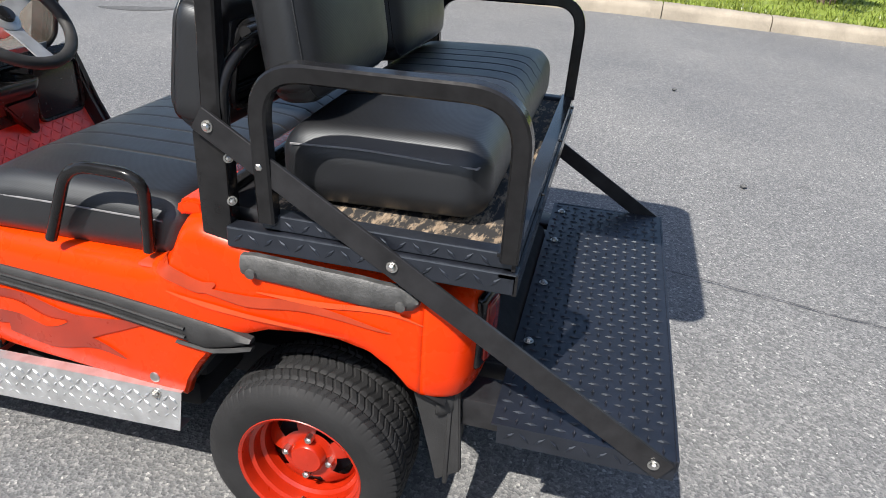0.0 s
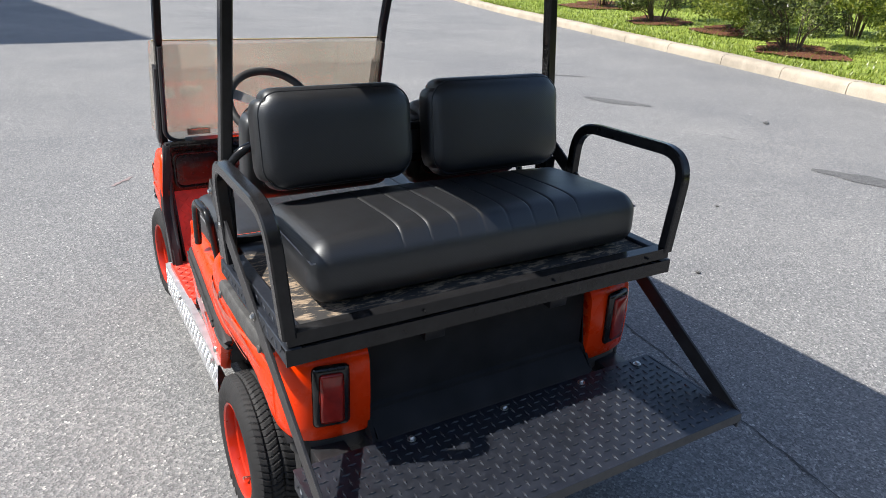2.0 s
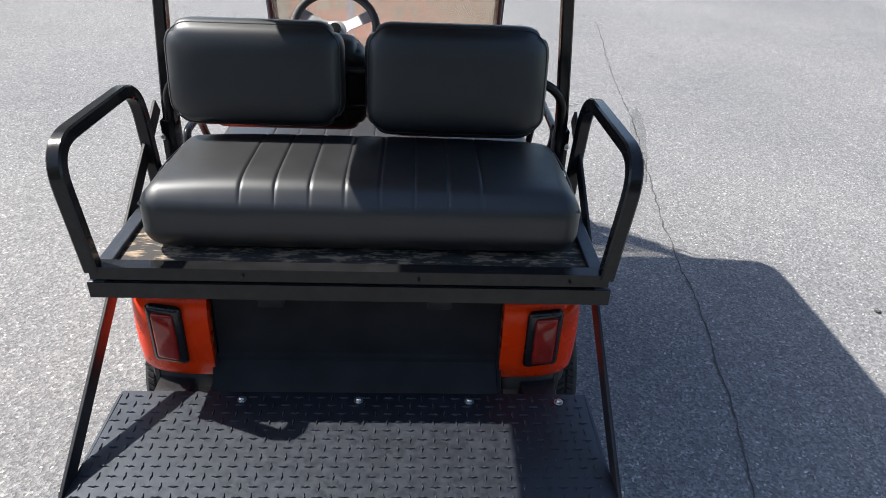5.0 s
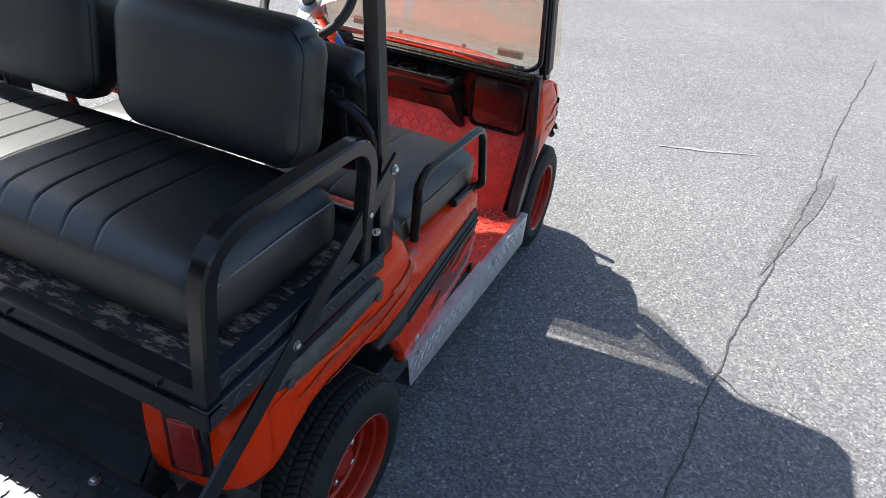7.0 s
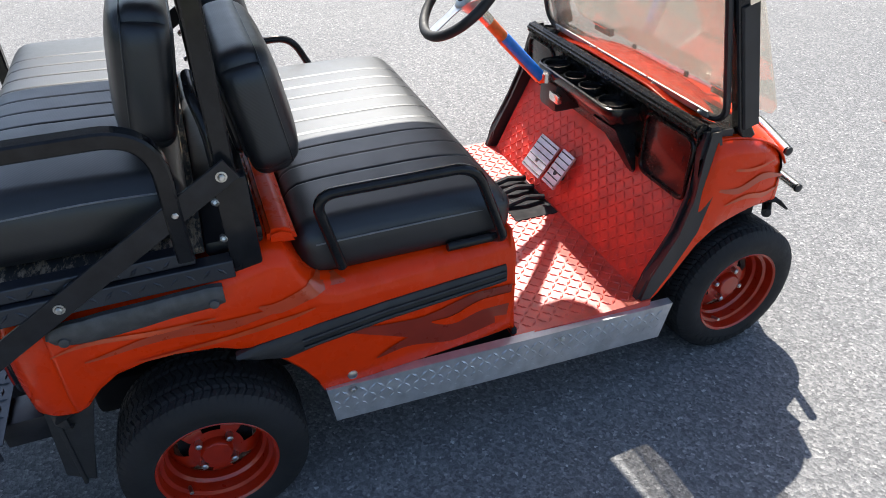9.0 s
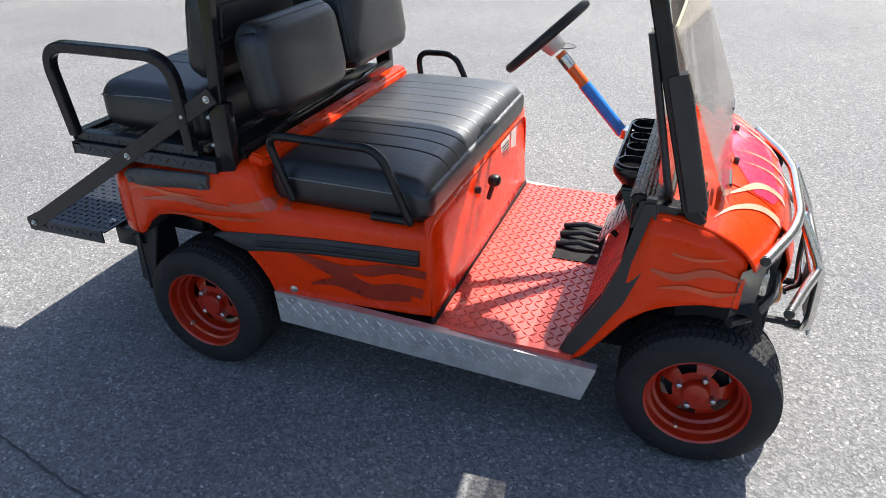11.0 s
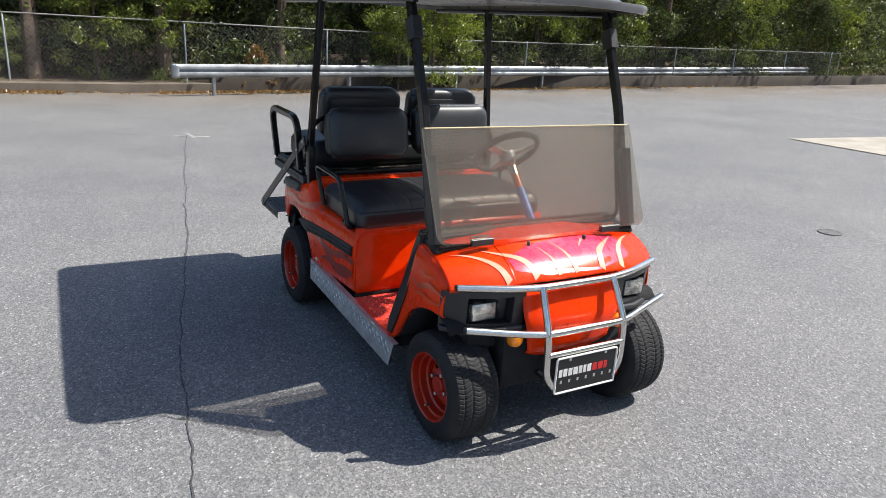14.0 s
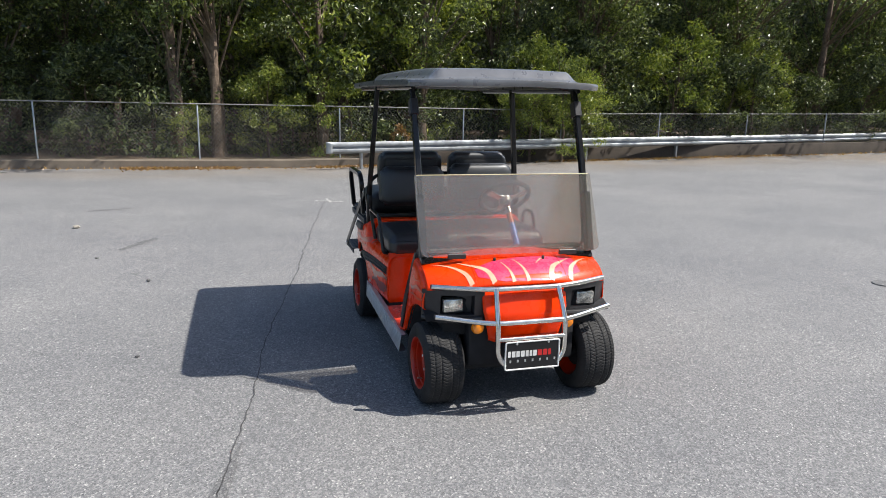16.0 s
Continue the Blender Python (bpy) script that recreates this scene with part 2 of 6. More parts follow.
ACRYLIC_EDGE = plain("yellowed_acrylic_edge", (0.55, 0.47, 0.27), 0.4, 0.0, 0.1, 30.0)
CONCRETE = concrete_material("kerb_concrete", (0.40, 0.35, 0.28))
# brown concrete taken near black, the overhanging trees' shade put into its colour
WALL_CONCRETE = concrete_material("stained_shaded_concrete", (0.055, 0.043, 0.033))
PAD_CONCRETE = concrete_material("pale_concrete", (0.42, 0.385, 0.325))
CRACK = plain("crack_tar", (0.06, 0.06, 0.062), 0.95, 0.0, 0.4, 30.0)
PAINT_WHITE = plain("worn_white_road_paint", (0.34, 0.335, 0.32), 0.8, 0.0, 0.35, 30.0)
STAIN = asphalt_material("damp_stain", 0.62)
STAIN_SOFT = asphalt_material("faint_stain", 0.74)
SPRAY = plain("faded_red_spray", (0.24, 0.185, 0.18), 0.85, 0.0, 0.2, 30.0)
PAINT_FAINT = plain("faint_pale_paint", (0.275, 0.275, 0.27), 0.85, 0.0, 0.3, 20.0)
KERB_OLD = concrete_material("old_kerb_concrete", (0.17, 0.14, 0.11))
# near-black green with the shade inside the woods put into the colour
WOODS_SHADE = plain("woods_shade_green", (0.012, 0.020, 0.008), 0.95, 0.0, 0.5, 0.8)
BARK = plain("bark", (0.14, 0.105, 0.08), 0.95, 0.0, 0.45, 9.0, 0.8, 30.0, 0.0, 0.2, 0.02)
MULCH = plain("mulch", (0.11, 0.045, 0.025), 0.95, 0.0, 0.6, 20.0, 0.8, 50.0, 0.0, 0.2, 0.02)
LAWN = plain("lawn", (0.21, 0.27, 0.050), 0.9, 0.0, 0.5, 3.0, 0.8, 60.0, 0.0, 0.2, 0.03)
SOIL = plain("leaf_litter", (0.12, 0.085, 0.055), 0.95, 0.0, 0.5, 6.0, 0.6, 30.0)
DRY_LEAF = leaf_material("dry_leaves", (0.16, 0.08, 0.03), (0.26, 0.15, 0.06), (0.34, 0.22, 0.10))
LEAF_DARK = leaf_material("dark_leaves", (0.014, 0.022, 0.009), (0.064, 0.086, 0.034), (0.23, 0.265, 0.12))
LEAF_MID = leaf_material("mid_leaves", (0.018, 0.028, 0.009), (0.078, 0.104, 0.030), (0.265, 0.30, 0.10))
LEAF_LIGHT = leaf_material("yellow_green_leaves", (0.06, 0.09, 0.016), (0.17, 0.21, 0.038), (0.34, 0.36, 0.08))
GRASS = leaf_material("grass_blades", (0.08, 0.12, 0.020), (0.20, 0.25, 0.045), (0.36, 0.39, 0.09))

# ---------------------------------------------------------------- mesh helpers


def finish(bm, name, mat, smooth=True):
    bmesh.ops.recalc_face_normals(bm, faces=bm.faces[:])
    me = bpy.data.meshes.new(name)
    bm.to_mesh(me)
    bm.free()
    me.materials.append(mat)
    if smooth:
        me.shade_smooth()
        me.set_sharp_from_angle(angle=radians(38))
    return me


def part(name, bm, mat, parent, label="", smooth=True):
    ob = new(name, finish(bm, name, mat, smooth))
    ob.parent = parent
    return tagged(ob, label)


def thing(name, label, category, group="", kind=""):
    return tagged(new(name), label, category, group, kind)


def add_box(bm, x0, x1, y0, y1, z0, z1, bevel=0.0, seg=2):
    m = Matrix.LocRotScale(((x0 + x1) / 2, (y0 + y1) / 2, (z0 + z1) / 2), None, (abs(x1 - x0), abs(y1 - y0), abs(z1 - z0)))
    r = bmesh.ops.create_cube(bm, size=1.0, matrix=m)
    if bevel:
        edges = list({e for v in r["verts"] for e in v.link_edges})
        bmesh.ops.bevel(bm, geom=edges, offset=bevel, segments=seg, affect='EDGES', profile=0.5)
    return bm


def box(x0, x1, y0, y1, z0, z1, bevel=0.0, seg=2):
    return add_box(bmesh.new(), x0, x1, y0, y1, z0, z1, bevel, seg)


def fillet(points, radius, seg=6):
    pts = [Vector(p) for p in points]
    out = [pts[0]]
    for a, b, c in zip(pts, pts[1:], pts[2:]):
        d1, d2 = (a - b), (c - b)
        t = min(radius, d1.length * 0.49, d2.length * 0.49)
        s, e = b + d1.normalized() * t, b + d2.normalized() * t
        for i in range(seg + 1):
            u = i / seg
            out.append(s * (1 - u) ** 2 + b * 2 * u * (1 - u) + e * u * u)
    out.append(pts[-1])
    return out


def add_tube(bm, points, radius, n=10, square=False, caps=True, up=(0.0, 0.0, 1.0), flat=None):
    """A swept bar; square gives a rounded square section, flat=(w, h) a flat bar."""
    pts = [Vector(p) for p in points]
    tangents = []
    for i in range(len(pts)):
        t = pts[min(i + 1, len(pts) - 1)] - pts[max(i - 1, 0)]
        tangents.append(t.normalized())
    ref = Vector(up)
    if abs(ref.dot(tangents[0])) > 0.95:
        ref = Vector((1, 0, 0))
    normal = (ref - tangents[0] * ref.dot(tangents[0])).normalized()
    if square or flat:
        w, h = flat if flat else (radius, radius)
        c = 0.25 * min(w, h)
        sec = [(w, h - c), (w - c, h), (-w + c, h), (-w, h - c), (-w, -h + c), (-w + c, -h), (w - c, -h), (w, -h + c)]
    else:
        sec = [(radius * math.cos(2 * math.pi * k / n), radius * math.sin(2 * math.pi * k / n)) for k in range(n)]
    rings = []
    for p, t in zip(pts, tangents):
        normal = (normal - t * normal.dot(t)).normalized()
        side = t.cross(normal)
        rings.append([bm.verts.new(p + side * a + normal * b) for a, b in sec])
    k = len(sec)
    for r0, r1 in zip(rings, rings[1:]):
        for i in range(k):
            bm.faces.new((r0[i], r0[(i + 1) % k], r1[(i + 1) % k], r1[i]))
    if caps:
        bm.faces.new(rings[0])
        bm.faces.new(rings[-1][::-1])
    return bm


def tube(points, radius, n=10, **kw):
    return add_tube(bmesh.new(), points, radius, n, **kw)


def add_prism(bm, outline, axis, a, b):
    """Outline of 2D points pulled along an axis from a to b."""
    def place(p, s):
        return {"x": (s, p[0], p[1]), "y": (p[0], s, p[1]), "z": (p[0], p[1], s)}[axis]
    v0 = [bm.verts.new(place(p, a)) for p in outline]
    v1 = [bm.verts.new(place(p, b)) for p in outline]
    bm.faces.new(v0)
    bm.faces.new(v1[::-1])
    n = len(outline)
    for i in range(n):
        bm.faces.new((v0[i], v1[i], v1[(i + 1) % n], v0[(i + 1) % n]))
    return bm


def prism(outline, axis, a, b, bevel=0.0):
    bm = add_prism(bmesh.new(), outline, axis, a, b)
    if bevel:
        bmesh.ops.bevel(bm, geom=bm.edges[:], offset=bevel, segments=2, affect='EDGES')
    return bm


def add_lathe(bm, profile, n=48, centre=(0, 0, 0), axis="x"):
    """Profile of (along, radius) turned about an axis."""
    rings = []
    for a, r in profile:
        ring = []
        for k in range(n):
            w = 2 * math.pi * k / n
            c, s = r * math.cos(w), r * math.sin(w)
            p = {"x": (a, c, s), "y": (c, a, s), "z": (c, s, a)}[axis]
            ring.append(bm.verts.new(Vector(centre) + Vector(p)))
        rings.append(ring)
    for r0, r1 in zip(rings, rings[1:]):
        for k in range(n):
            bm.faces.new((r0[k], r0[(k + 1) % n], r1[(k + 1) % n], r1[k]))
    return bm, rings


def lathe(profile, n=48, centre=(0, 0, 0), axis="x", cap=True):
    bm, rings = add_lathe(bmesh.new(), profile, n, centre, axis)
    if cap:
        bm.faces.new(rings[0])
        bm.faces.new(rings[-1][::-1])
    return bm


def rounded(size, r, cuts, shape=None):
    """A soft block of the given size round the origin; shape(p, u) moves each point (u: place within the block, -1 to 1)."""
    bm = bmesh.new()
    hx, hy, hz = (s / 2 for s in size)
    seen = {}

    def vert(u):
        key = tuple(round(c, 5) for c in u)
        if key not in seen:
            p = Vector((u[0] * hx, u[1] * hy, u[2] * hz))
            q = Vector((max(-hx + r, min(hx - r, p.x)), max(-hy + r, min(hy - r, p.y)), max(-hz + r, min(hz - r, p.z))))
            d = p - q
            p = q + d.normalized() * r if d.length > 1e-9 else p
            if shape:
                p = Vector(shape(p, u))
            seen[key] = bm.verts.new(p)
        return seen[key]
    for axis in range(3):
        a, b = (axis + 1) % 3, (axis + 2) % 3
        for side in (-1, 1):
            for i in range(cuts[a]):
                for j in range(cuts[b]):
                    quad = []
                    for di, dj in ((0, 0), (1, 0), (1, 1), (0, 1)):
                        u = [0, 0, 0]
                        u[axis] = side
                        u[a] = -1 + 2 * (i + di) / cuts[a]
                        u[b] = -1 + 2 * (j + dj) / cuts[b]
                        quad.append(vert(u))
                    if len(set(quad)) == 4:
                        bm.faces.new(quad if side > 0 else quad[::-1])
    return bm


def grid(fn, nu, nv):
    bm = bmesh.new()
    vs = [[bm.verts.new(fn(i / nu, j / nv)) for j in range(nv + 1)] for i in range(nu + 1)]
    for i in range(nu):
        for j in range(nv):
            bm.faces.new((vs[i][j], vs[i + 1][j], vs[i + 1][j + 1], vs[i][j + 1]))
    return bm


def thicken(ob, t, offset=0.0):
    s = ob.modifiers.new("thickness", 'SOLIDIFY')
    s.thickness, s.offset = t, offset
    return ob


def curve(table, y):
    """Smooth look-up in a table of (y, value)."""
    if y <= table[0][0]:
        return table[0][1]
    for (a, va), (b, vb) in zip(table, table[1:]):
        if y <= b:
            u = (y - a) / (b - a)
            u = u * u * (3 - 2 * u)
            return va + (vb - va) * u
    return table[-1][1]


def line(table, y):
    if y <= table[0][0]:
        return table[0][1]
    for (a, va), (b, vb) in zip(table, table[1:]):
        if y <= b:
            return va + (vb - va) * (y - a) / (b - a)
    return table[-1][1]


def add_tread(bm, origin, u, v, normal, nu, nv, pitch, length=0.028, width=0.007, height=0.0016, square=False):
    """Rows of raised lozenges, turned left and right by turns, on a plate."""
    o, u, v, n = Vector(origin), Vector(u).normalized(), Vector(v).normalized(), Vector(normal).normalized()
    for i in range(nu):
        for j in range(nv):
            c = o + u * (i + 0.5) * pitch + v * (j + 0.5) * pitch
            s = 1 if (i + j) % 2 else -1
            d = (u if s > 0 else v) if square else (u + v * s).normalized()
            w = n.cross(d)
            tips = [c + d * length / 2, c + w * width / 2, c - d * length / 2, c - w * width / 2]
            low = [bm.verts.new(p) for p in tips]
            top = [bm.verts.new(c + (p - c) * 0.45 + n * height) for p in tips]
            bm.faces.new(top).material_index = 1
            for k in range(4):
                bm.faces.new((low[k], low[(k + 1) % 4], top[(k + 1) % 4], top[k]))
    return bm


def bolt(parent, place, axis=(1, 0, 0), r=0.009, mat=None, name="bolt"):
    d = Vector(axis).normalized()
    p = Vector(place)
    bm = bmesh.new()
    add_lathe(bm, [(0.0, r * 1.5), (0.002, r * 1.5), (0.002, r)], 12)
    m = d.to_track_quat('X', 'Z').to_matrix().to_4x4()
    _, rings = add_lathe(bm, [(0.002, r * 0.95), (0.007, r * 0.95), (0.009, r * 0.6)], 6)
    bm.faces.new(rings[-1])
    bmesh.ops.transform(bm, matrix=Matrix.Translation(p) @ m, verts=bm.verts[:])
    return part(name, bm, mat or ZINC, parent, "zinc-plated hexagon bolt", smooth=False)



# ---------------------------------------------------------------- the lot


def ground_z(x, y):
    """The lot falls towards the woods and rises gently on the other sides."""
    return line([(-17.0, -0.43), (-1.0, 0.0), (2.0, 0.0), (25.0, 0.10)], y) + line([(-40.0, 0.47), (-0.6, 0.0), (0.6, 0.0), (2.5, 0.018), (13.0, 0.12)], x)


def ground():
    bm = bmesh.new()
    ys = [-600, -60, -17] + [-15 + i for i in range(0, 14)] + [-0.5, 0, 1, 2, 4, 8, 16, 25, 40, 120, 600]
    xs = [-600, -100, -40, -20, -10, -5, -2, -0.6, 0.6, 1.2, 2.5, 5, 9, 13, 20, 40, 100, 600]
    vs = [[bm.verts.new((x, y, ground_z(x, y))) for x in xs] for y in ys]
    for i in range(len(ys) - 1):
        for j in range(len(xs) - 1):
            bm.faces.new((vs[i][j], vs[i][j + 1], vs[i + 1][j + 1], vs[i + 1][j]))
    ob = new("ground", finish(bm, "ground", ASPHALT))
    return tagged(ob, "weathered grey asphalt of an open parking lot", "ground", kind="structure")


ground()

# ---------------------------------------------------------------- golf cart
CART = thing("golf_cart", "red flame-painted golf cart with black seats and a rear seat", "golf cart")

ZT = [(-0.30, 0.655), (-0.22, 0.70), (-0.05, 0.725), (0.12, 0.745), (0.26, 0.775), (0.30, 0.765), (0.335, 0.690), (0.375, 0.652), (0.86, 0.643)]
ARCH = [(-0.175, 0.47), (-0.14, 0.515), (-0.095, 0.55), (-0.03, 0.568), (0.03, 0.571), (0.12, 0.56), (0.20, 0.525), (0.25, 0.477), (0.292, 0.425), (0.334, 0.352)]


def body_bottom(y):
    if y < -0.175:
        return line([(-0.30, 0.455), (-0.23, 0.435), (-0.175, 0.47)], y)
    if y < 0.334:
        return line(ARCH, y)
    return 0.335


def body_side(y):
    return line([(-0.30, 0.525), (-0.25, 0.553), (-0.20, 0.574), (-0.12, 0.590), (0.0, 0.598), (0.15, 0.600), (0.30, 0.594), (0.45, 0.585), (0.80, 0.557), (0.865, 0.548)], y)


def side_strip(side, rows, proud):
    """A rubber strip lying on the body side; rows of y, lower and upper z."""
    bm = bmesh.new()
    rings = []
    fine = [tuple(p + (q - p) * i / 4 for p, q in zip(a, b)) for a, b in zip(rows, rows[1:]) for i in range(4)] + [rows[-1]]
    for y, z0, z1 in fine:
        x = body_side(y)
        r = min(0.006, (z1 - z0) / 3)
        sec = [(x - 0.006, z0), (x + proud * 0.6, z0), (x + proud, z0 + r), (x + proud + 0.003, (z0 + z1) / 2), (x + proud, z1 - r), (x + proud * 0.6, z1), (x - 0.006, z1)]
        rings.append([bm.verts.new((side * p, y, z)) for p, z in sec])
    for a, b in zip(rings, rings[1:]):
        for i in range(6):
            bm.faces.new((a[i], a[i + 1], b[i + 1], b[i]))
    bm.faces.new(rings[0][::-1])
    bm.faces.new(rings[-1])
    return bm


def lamp_turn(bm, side):
    """Turn a tail lamp part to lie on the rounded rear corner."""
    c = Vector((side * 0.468, -0.304, 0.58))
    bmesh.ops.transform(bm, matrix=Matrix.Translation(c) @ pose(0, 0, 0, 0, 0, side * 11) @ Matrix.Translation(-c), verts=bm.verts[:])
    return bm


def rear_body(side):
    ys = [-0.20, -0.19, -0.176] + [-0.174 + i * 0.0127 for i in range(41)] + [0.36, 0.40, 0.45, 0.55, 0.65, 0.75, 0.82, 0.85, 0.862]

    def profile(y):
        zb, zt, xs = body_bottom(y), line(ZT, y), body_side(y)
        r = 0.055
        pts = [(xs - 0.030, zb - 0.0), (xs - 0.008, zb + 0.004), (xs, zb + 0.016)]
        for k in range(1, 5):
            pts.append((xs + 0.004 * math.sin(math.pi * k / 5), zb + 0.016 + (zt - r - zb - 0.016) * k / 5))
        for k in range(6):
            a = math.pi / 2 * k / 5
            pts.append((xs - r + r * math.cos(a), zt - r + r * math.sin(a)))
        inner = 0.36 if y < 0.12 else 0.0
        pts += [(xs - 0.12, zt + 0.004), (max(inner, 0.37), zt + 0.006), (inner, zt + 0.006)]
        return pts
    bm = bmesh.new()
    rows = [[bm.verts.new((side * x, y, z)) for x, z in profile(y)] for y in ys]
    for a, b in zip(rows, rows[1:]):
        for i in range(len(a) - 1):
            bm.faces.new((a[i], a[i + 1], b[i + 1], b[i]))
    ob = part("rear_fender", bm, RED, CART, "red-orange moulded rear body half with painted flames")
    thicken(ob, 0.006)
    # rear corner: the fender's section swept round to the tail lamp
    def plan(u):
        p = [Vector((0.574, -0.20)), Vector((0.566, -0.288)), Vector((0.525, -0.303)), Vector((0.368, -0.302))]
        q = 1 - u
        c = p[0] * q ** 3 + p[1] * 3 * q * q * u + p[2] * 3 * q * u * u + p[3] * u ** 3
        t = (p[1] - p[0]) * 3 * q * q + (p[2] - p[1]) * 6 * q * u + (p[3] - p[2]) * 3 * u * u
        t.normalize()
        return c, Vector((t.y, -t.x))
    bm = bmesh.new()
    rows = []
    zb0, zt0 = body_bottom(-0.20), line(ZT, -0.20)
    for k in range(25):
        u = k / 24
        c, n = plan(u)
        zb, zt = zb0 + (0.448 - zb0) * u, zt0
        r = 0.055
        sec = [(0.030, zb), (0.008, zb + 0.004), (0.0, zb + 0.016)]
        sec += [(-0.004 * math.sin(math.pi * i / 5), zb + 0.016 + (zt - r - zb - 0.016) * i / 5) for i in range(1, 5)]
        sec += [(r - r * math.cos(math.pi / 2 * i / 5), zt - r + r * math.sin(math.pi / 2 * i / 5)) for i in range(6)]
        row = []
        for d, z in sec:
            q = c + n * d
            row.append(bm.verts.new((side * q.x, q.y, z)))
        rows.append(row)
    rows.append([bm.verts.new((v.co.x, v.co.y + 0.035, v.co.z)) for v in rows[-1]])
    for a, b in zip(rows, rows[1:]):
        for i in range(len(a) - 1):
            bm.faces.new((a[i], a[i + 1], b[i + 1], b[i]))
    thicken(part("tail_panel", bm, RED, CART, "red rounded rear corner panel"), 0.006)
    bm = bmesh.new()
    rows = []
    for k in range(13):
        c, n = plan(0.15 + 0.85 * k / 12)
        rows.append([bm.verts.new((side * (c.x + n.x * d), c.y + n.y * d, z)) for d, z in ((0.05, 0.395), (0.020, 0.398), (0.014, 0.41), (0.014, 0.458))])
    for a, b in zip(rows, rows[1:]):
        for i in range(3):
            bm.faces.new((a[i], a[i + 1], b[i + 1], b[i]))
    thicken(part("tail_trim", bm, MATT_RUBBER, CART, "black plastic trim under the rear corner"), 0.004)
    lamp = part("tail_light", lamp_turn(add_box(bmesh.new(), side * 0.424, side * 0.517, -0.316, -0.293, 0.500, 0.674, 0.014, 3), side), BLACK_GLOSS, CART, "black bezel round a red tail light")
    part("lens", lamp_turn(add_box(bmesh.new(), side * 0.440, side * 0.501, -0.323, -0.310, 0.517, 0.657, 0.010, 3), side), TAIL_LENS, lamp, "red ribbed plastic lens")
    # belt moulding, following the body's taper
    strip = part("belt_moulding", side_strip(side, [(0.150, 0.528, 0.538), (0.20, 0.508, 0.549), (0.262, 0.490, 0.556), (0.33, 0.501, 0.562), (0.50, 0.514, 0.570), (0.70, 0.517, 0.572), (0.832, 0.518, 0.571)], 0.014), MATT_RUBBER, CART, "black rubber belt moulding along the body side")
    for dz in (0.017, 0.038):
        bm = tube([(side * (body_side(y) + 0.019), y, z + dz) for y, z in ((0.30, 0.497), (0.50, 0.514), (0.70, 0.517), (0.828, 0.518))], 0.004, 6)
        part("rib", bm, MATT_RUBBER, strip)
    if side < 0:
        part("torn_flap", side_strip(side, [(0.150, 0.510, 0.518), (0.19, 0.494, 0.508), (0.24, 0.480, 0.493), (0.33, 0.487, 0.494)], 0.012), MATT_RUBBER, strip, "torn end of the moulding hanging loose")
    # scuff pad under the deck
    pad = part("scuff_pad", side_strip(side, [(-0.192, 0.676, 0.690), (-0.18, 0.664, 0.702), (-0.15, 0.660, 0.712), (-0.08, 0.664, 0.722), (0.05, 0.680, 0.731), (0.13, 0.684, 0.735), (0.158, 0.690, 0.732)], 0.013), GRAINED, CART, "grained black rubber scuff pad on the fender")
    for y, z in ((0.135, 0.699), (-0.160, 0.676)):
        x = body_side(y) + 0.017
        bmr = lathe([(0.0, 0.011), (side * 0.004, 0.010), (side * 0.005, 0.004)], 14, (side * x, y, z))
        part("rivet", bmr, GRAINED, pad)
    # mud flap and inner arch
    part("mud_flap", add_box(bmesh.new(), side * 0.36, side * 0.54, -0.262, -0.252, 0.20, 0.46, 0.003), MATT_RUBBER, CART, "black rubber mud flap")
    part("arch_liner", prism([(-0.165, 0.47), (-0.275, 0.455), (-0.290, 0.24), (-0.235, 0.20), (-0.205, 0.33)], "x", side * 0.520, side * 0.535, 0.003), MATT_RUBBER, CART, "black plastic liner behind the wheel")
    bm = bmesh.new()
    rows = []
    for y, z in [(-0.25, 0.44)] + ARCH:
        rows.append([bm.verts.new((side * 0.568, y, z)), bm.verts.new((side * 0.28, y, z + 0.01))])
    for a, b in zip(rows, rows[1:]):
        bm.faces.new((a[0], a[1], b[1], b[0]))
    thicken(part("wheel_well", bm, UNDERSIDE, CART, "black inner wheel arch"), 0.006)


for s in (-1, 1):
    rear_body(s)

# seat pod front, rear cover and chassis
bm = grid(lambda u, v: (-0.548 + 1.096 * u, 0.866 - 0.018 * v + 0.006 * math.sin(math.pi * u), 0.325 + 0.34 * v), 8, 6)
thicken(part("seat_pod_front", bm, RED, CART, "red front face of the seat box"), 0.008)
part("floor_seam", box(-0.555, 0.555, 0.862, 0.876, 0.318, 0.338, 0.003), UNDERSIDE, CART, "black rubber seam at the floor")
part("rear_cover", prism([(-0.02, 0.40), (-0.355, 0.418), (-0.350, 0.438), (-0.278, 0.500), (-0.268, 0.735), (-0.02, 0.735)], "x", -0.372, 0.372, 0.012), UNDERSIDE, CART, "black rear engine cover in the shade")
part("chassis", box(-0.30, 0.30, -0.24, 1.72, 0.18, 0.295, 0.02), UNDERSIDE, CART, "black steel chassis tray")
part("chassis_side", box(-0.50, 0.50, 0.36, 1.28, 0.22, 0.296, 0.015), UNDERSIDE, CART, "black underside of the floor")
part("bench_base", box(-0.52, 0.52, 0.32, 0.84, 0.33, 0.655, 0.02), UNDERSIDE, CART)
for y in (0.05, 1.65):
    part("axle", tube([(-0.40, y, 0.222), (0.40, y, 0.222)], 0.032, 14), UNDERSIDE, CART, "black steel axle tube")

part("seat_ridge", prism([(0.265, 0.765), (0.272, 0.797), (0.300, 0.803), (0.328, 0.790), (0.335, 0.760)], "x", -0.545, 0.545, 0.008), RED, CART, "red ridge of the body behind the front seat")

# ---- wheels


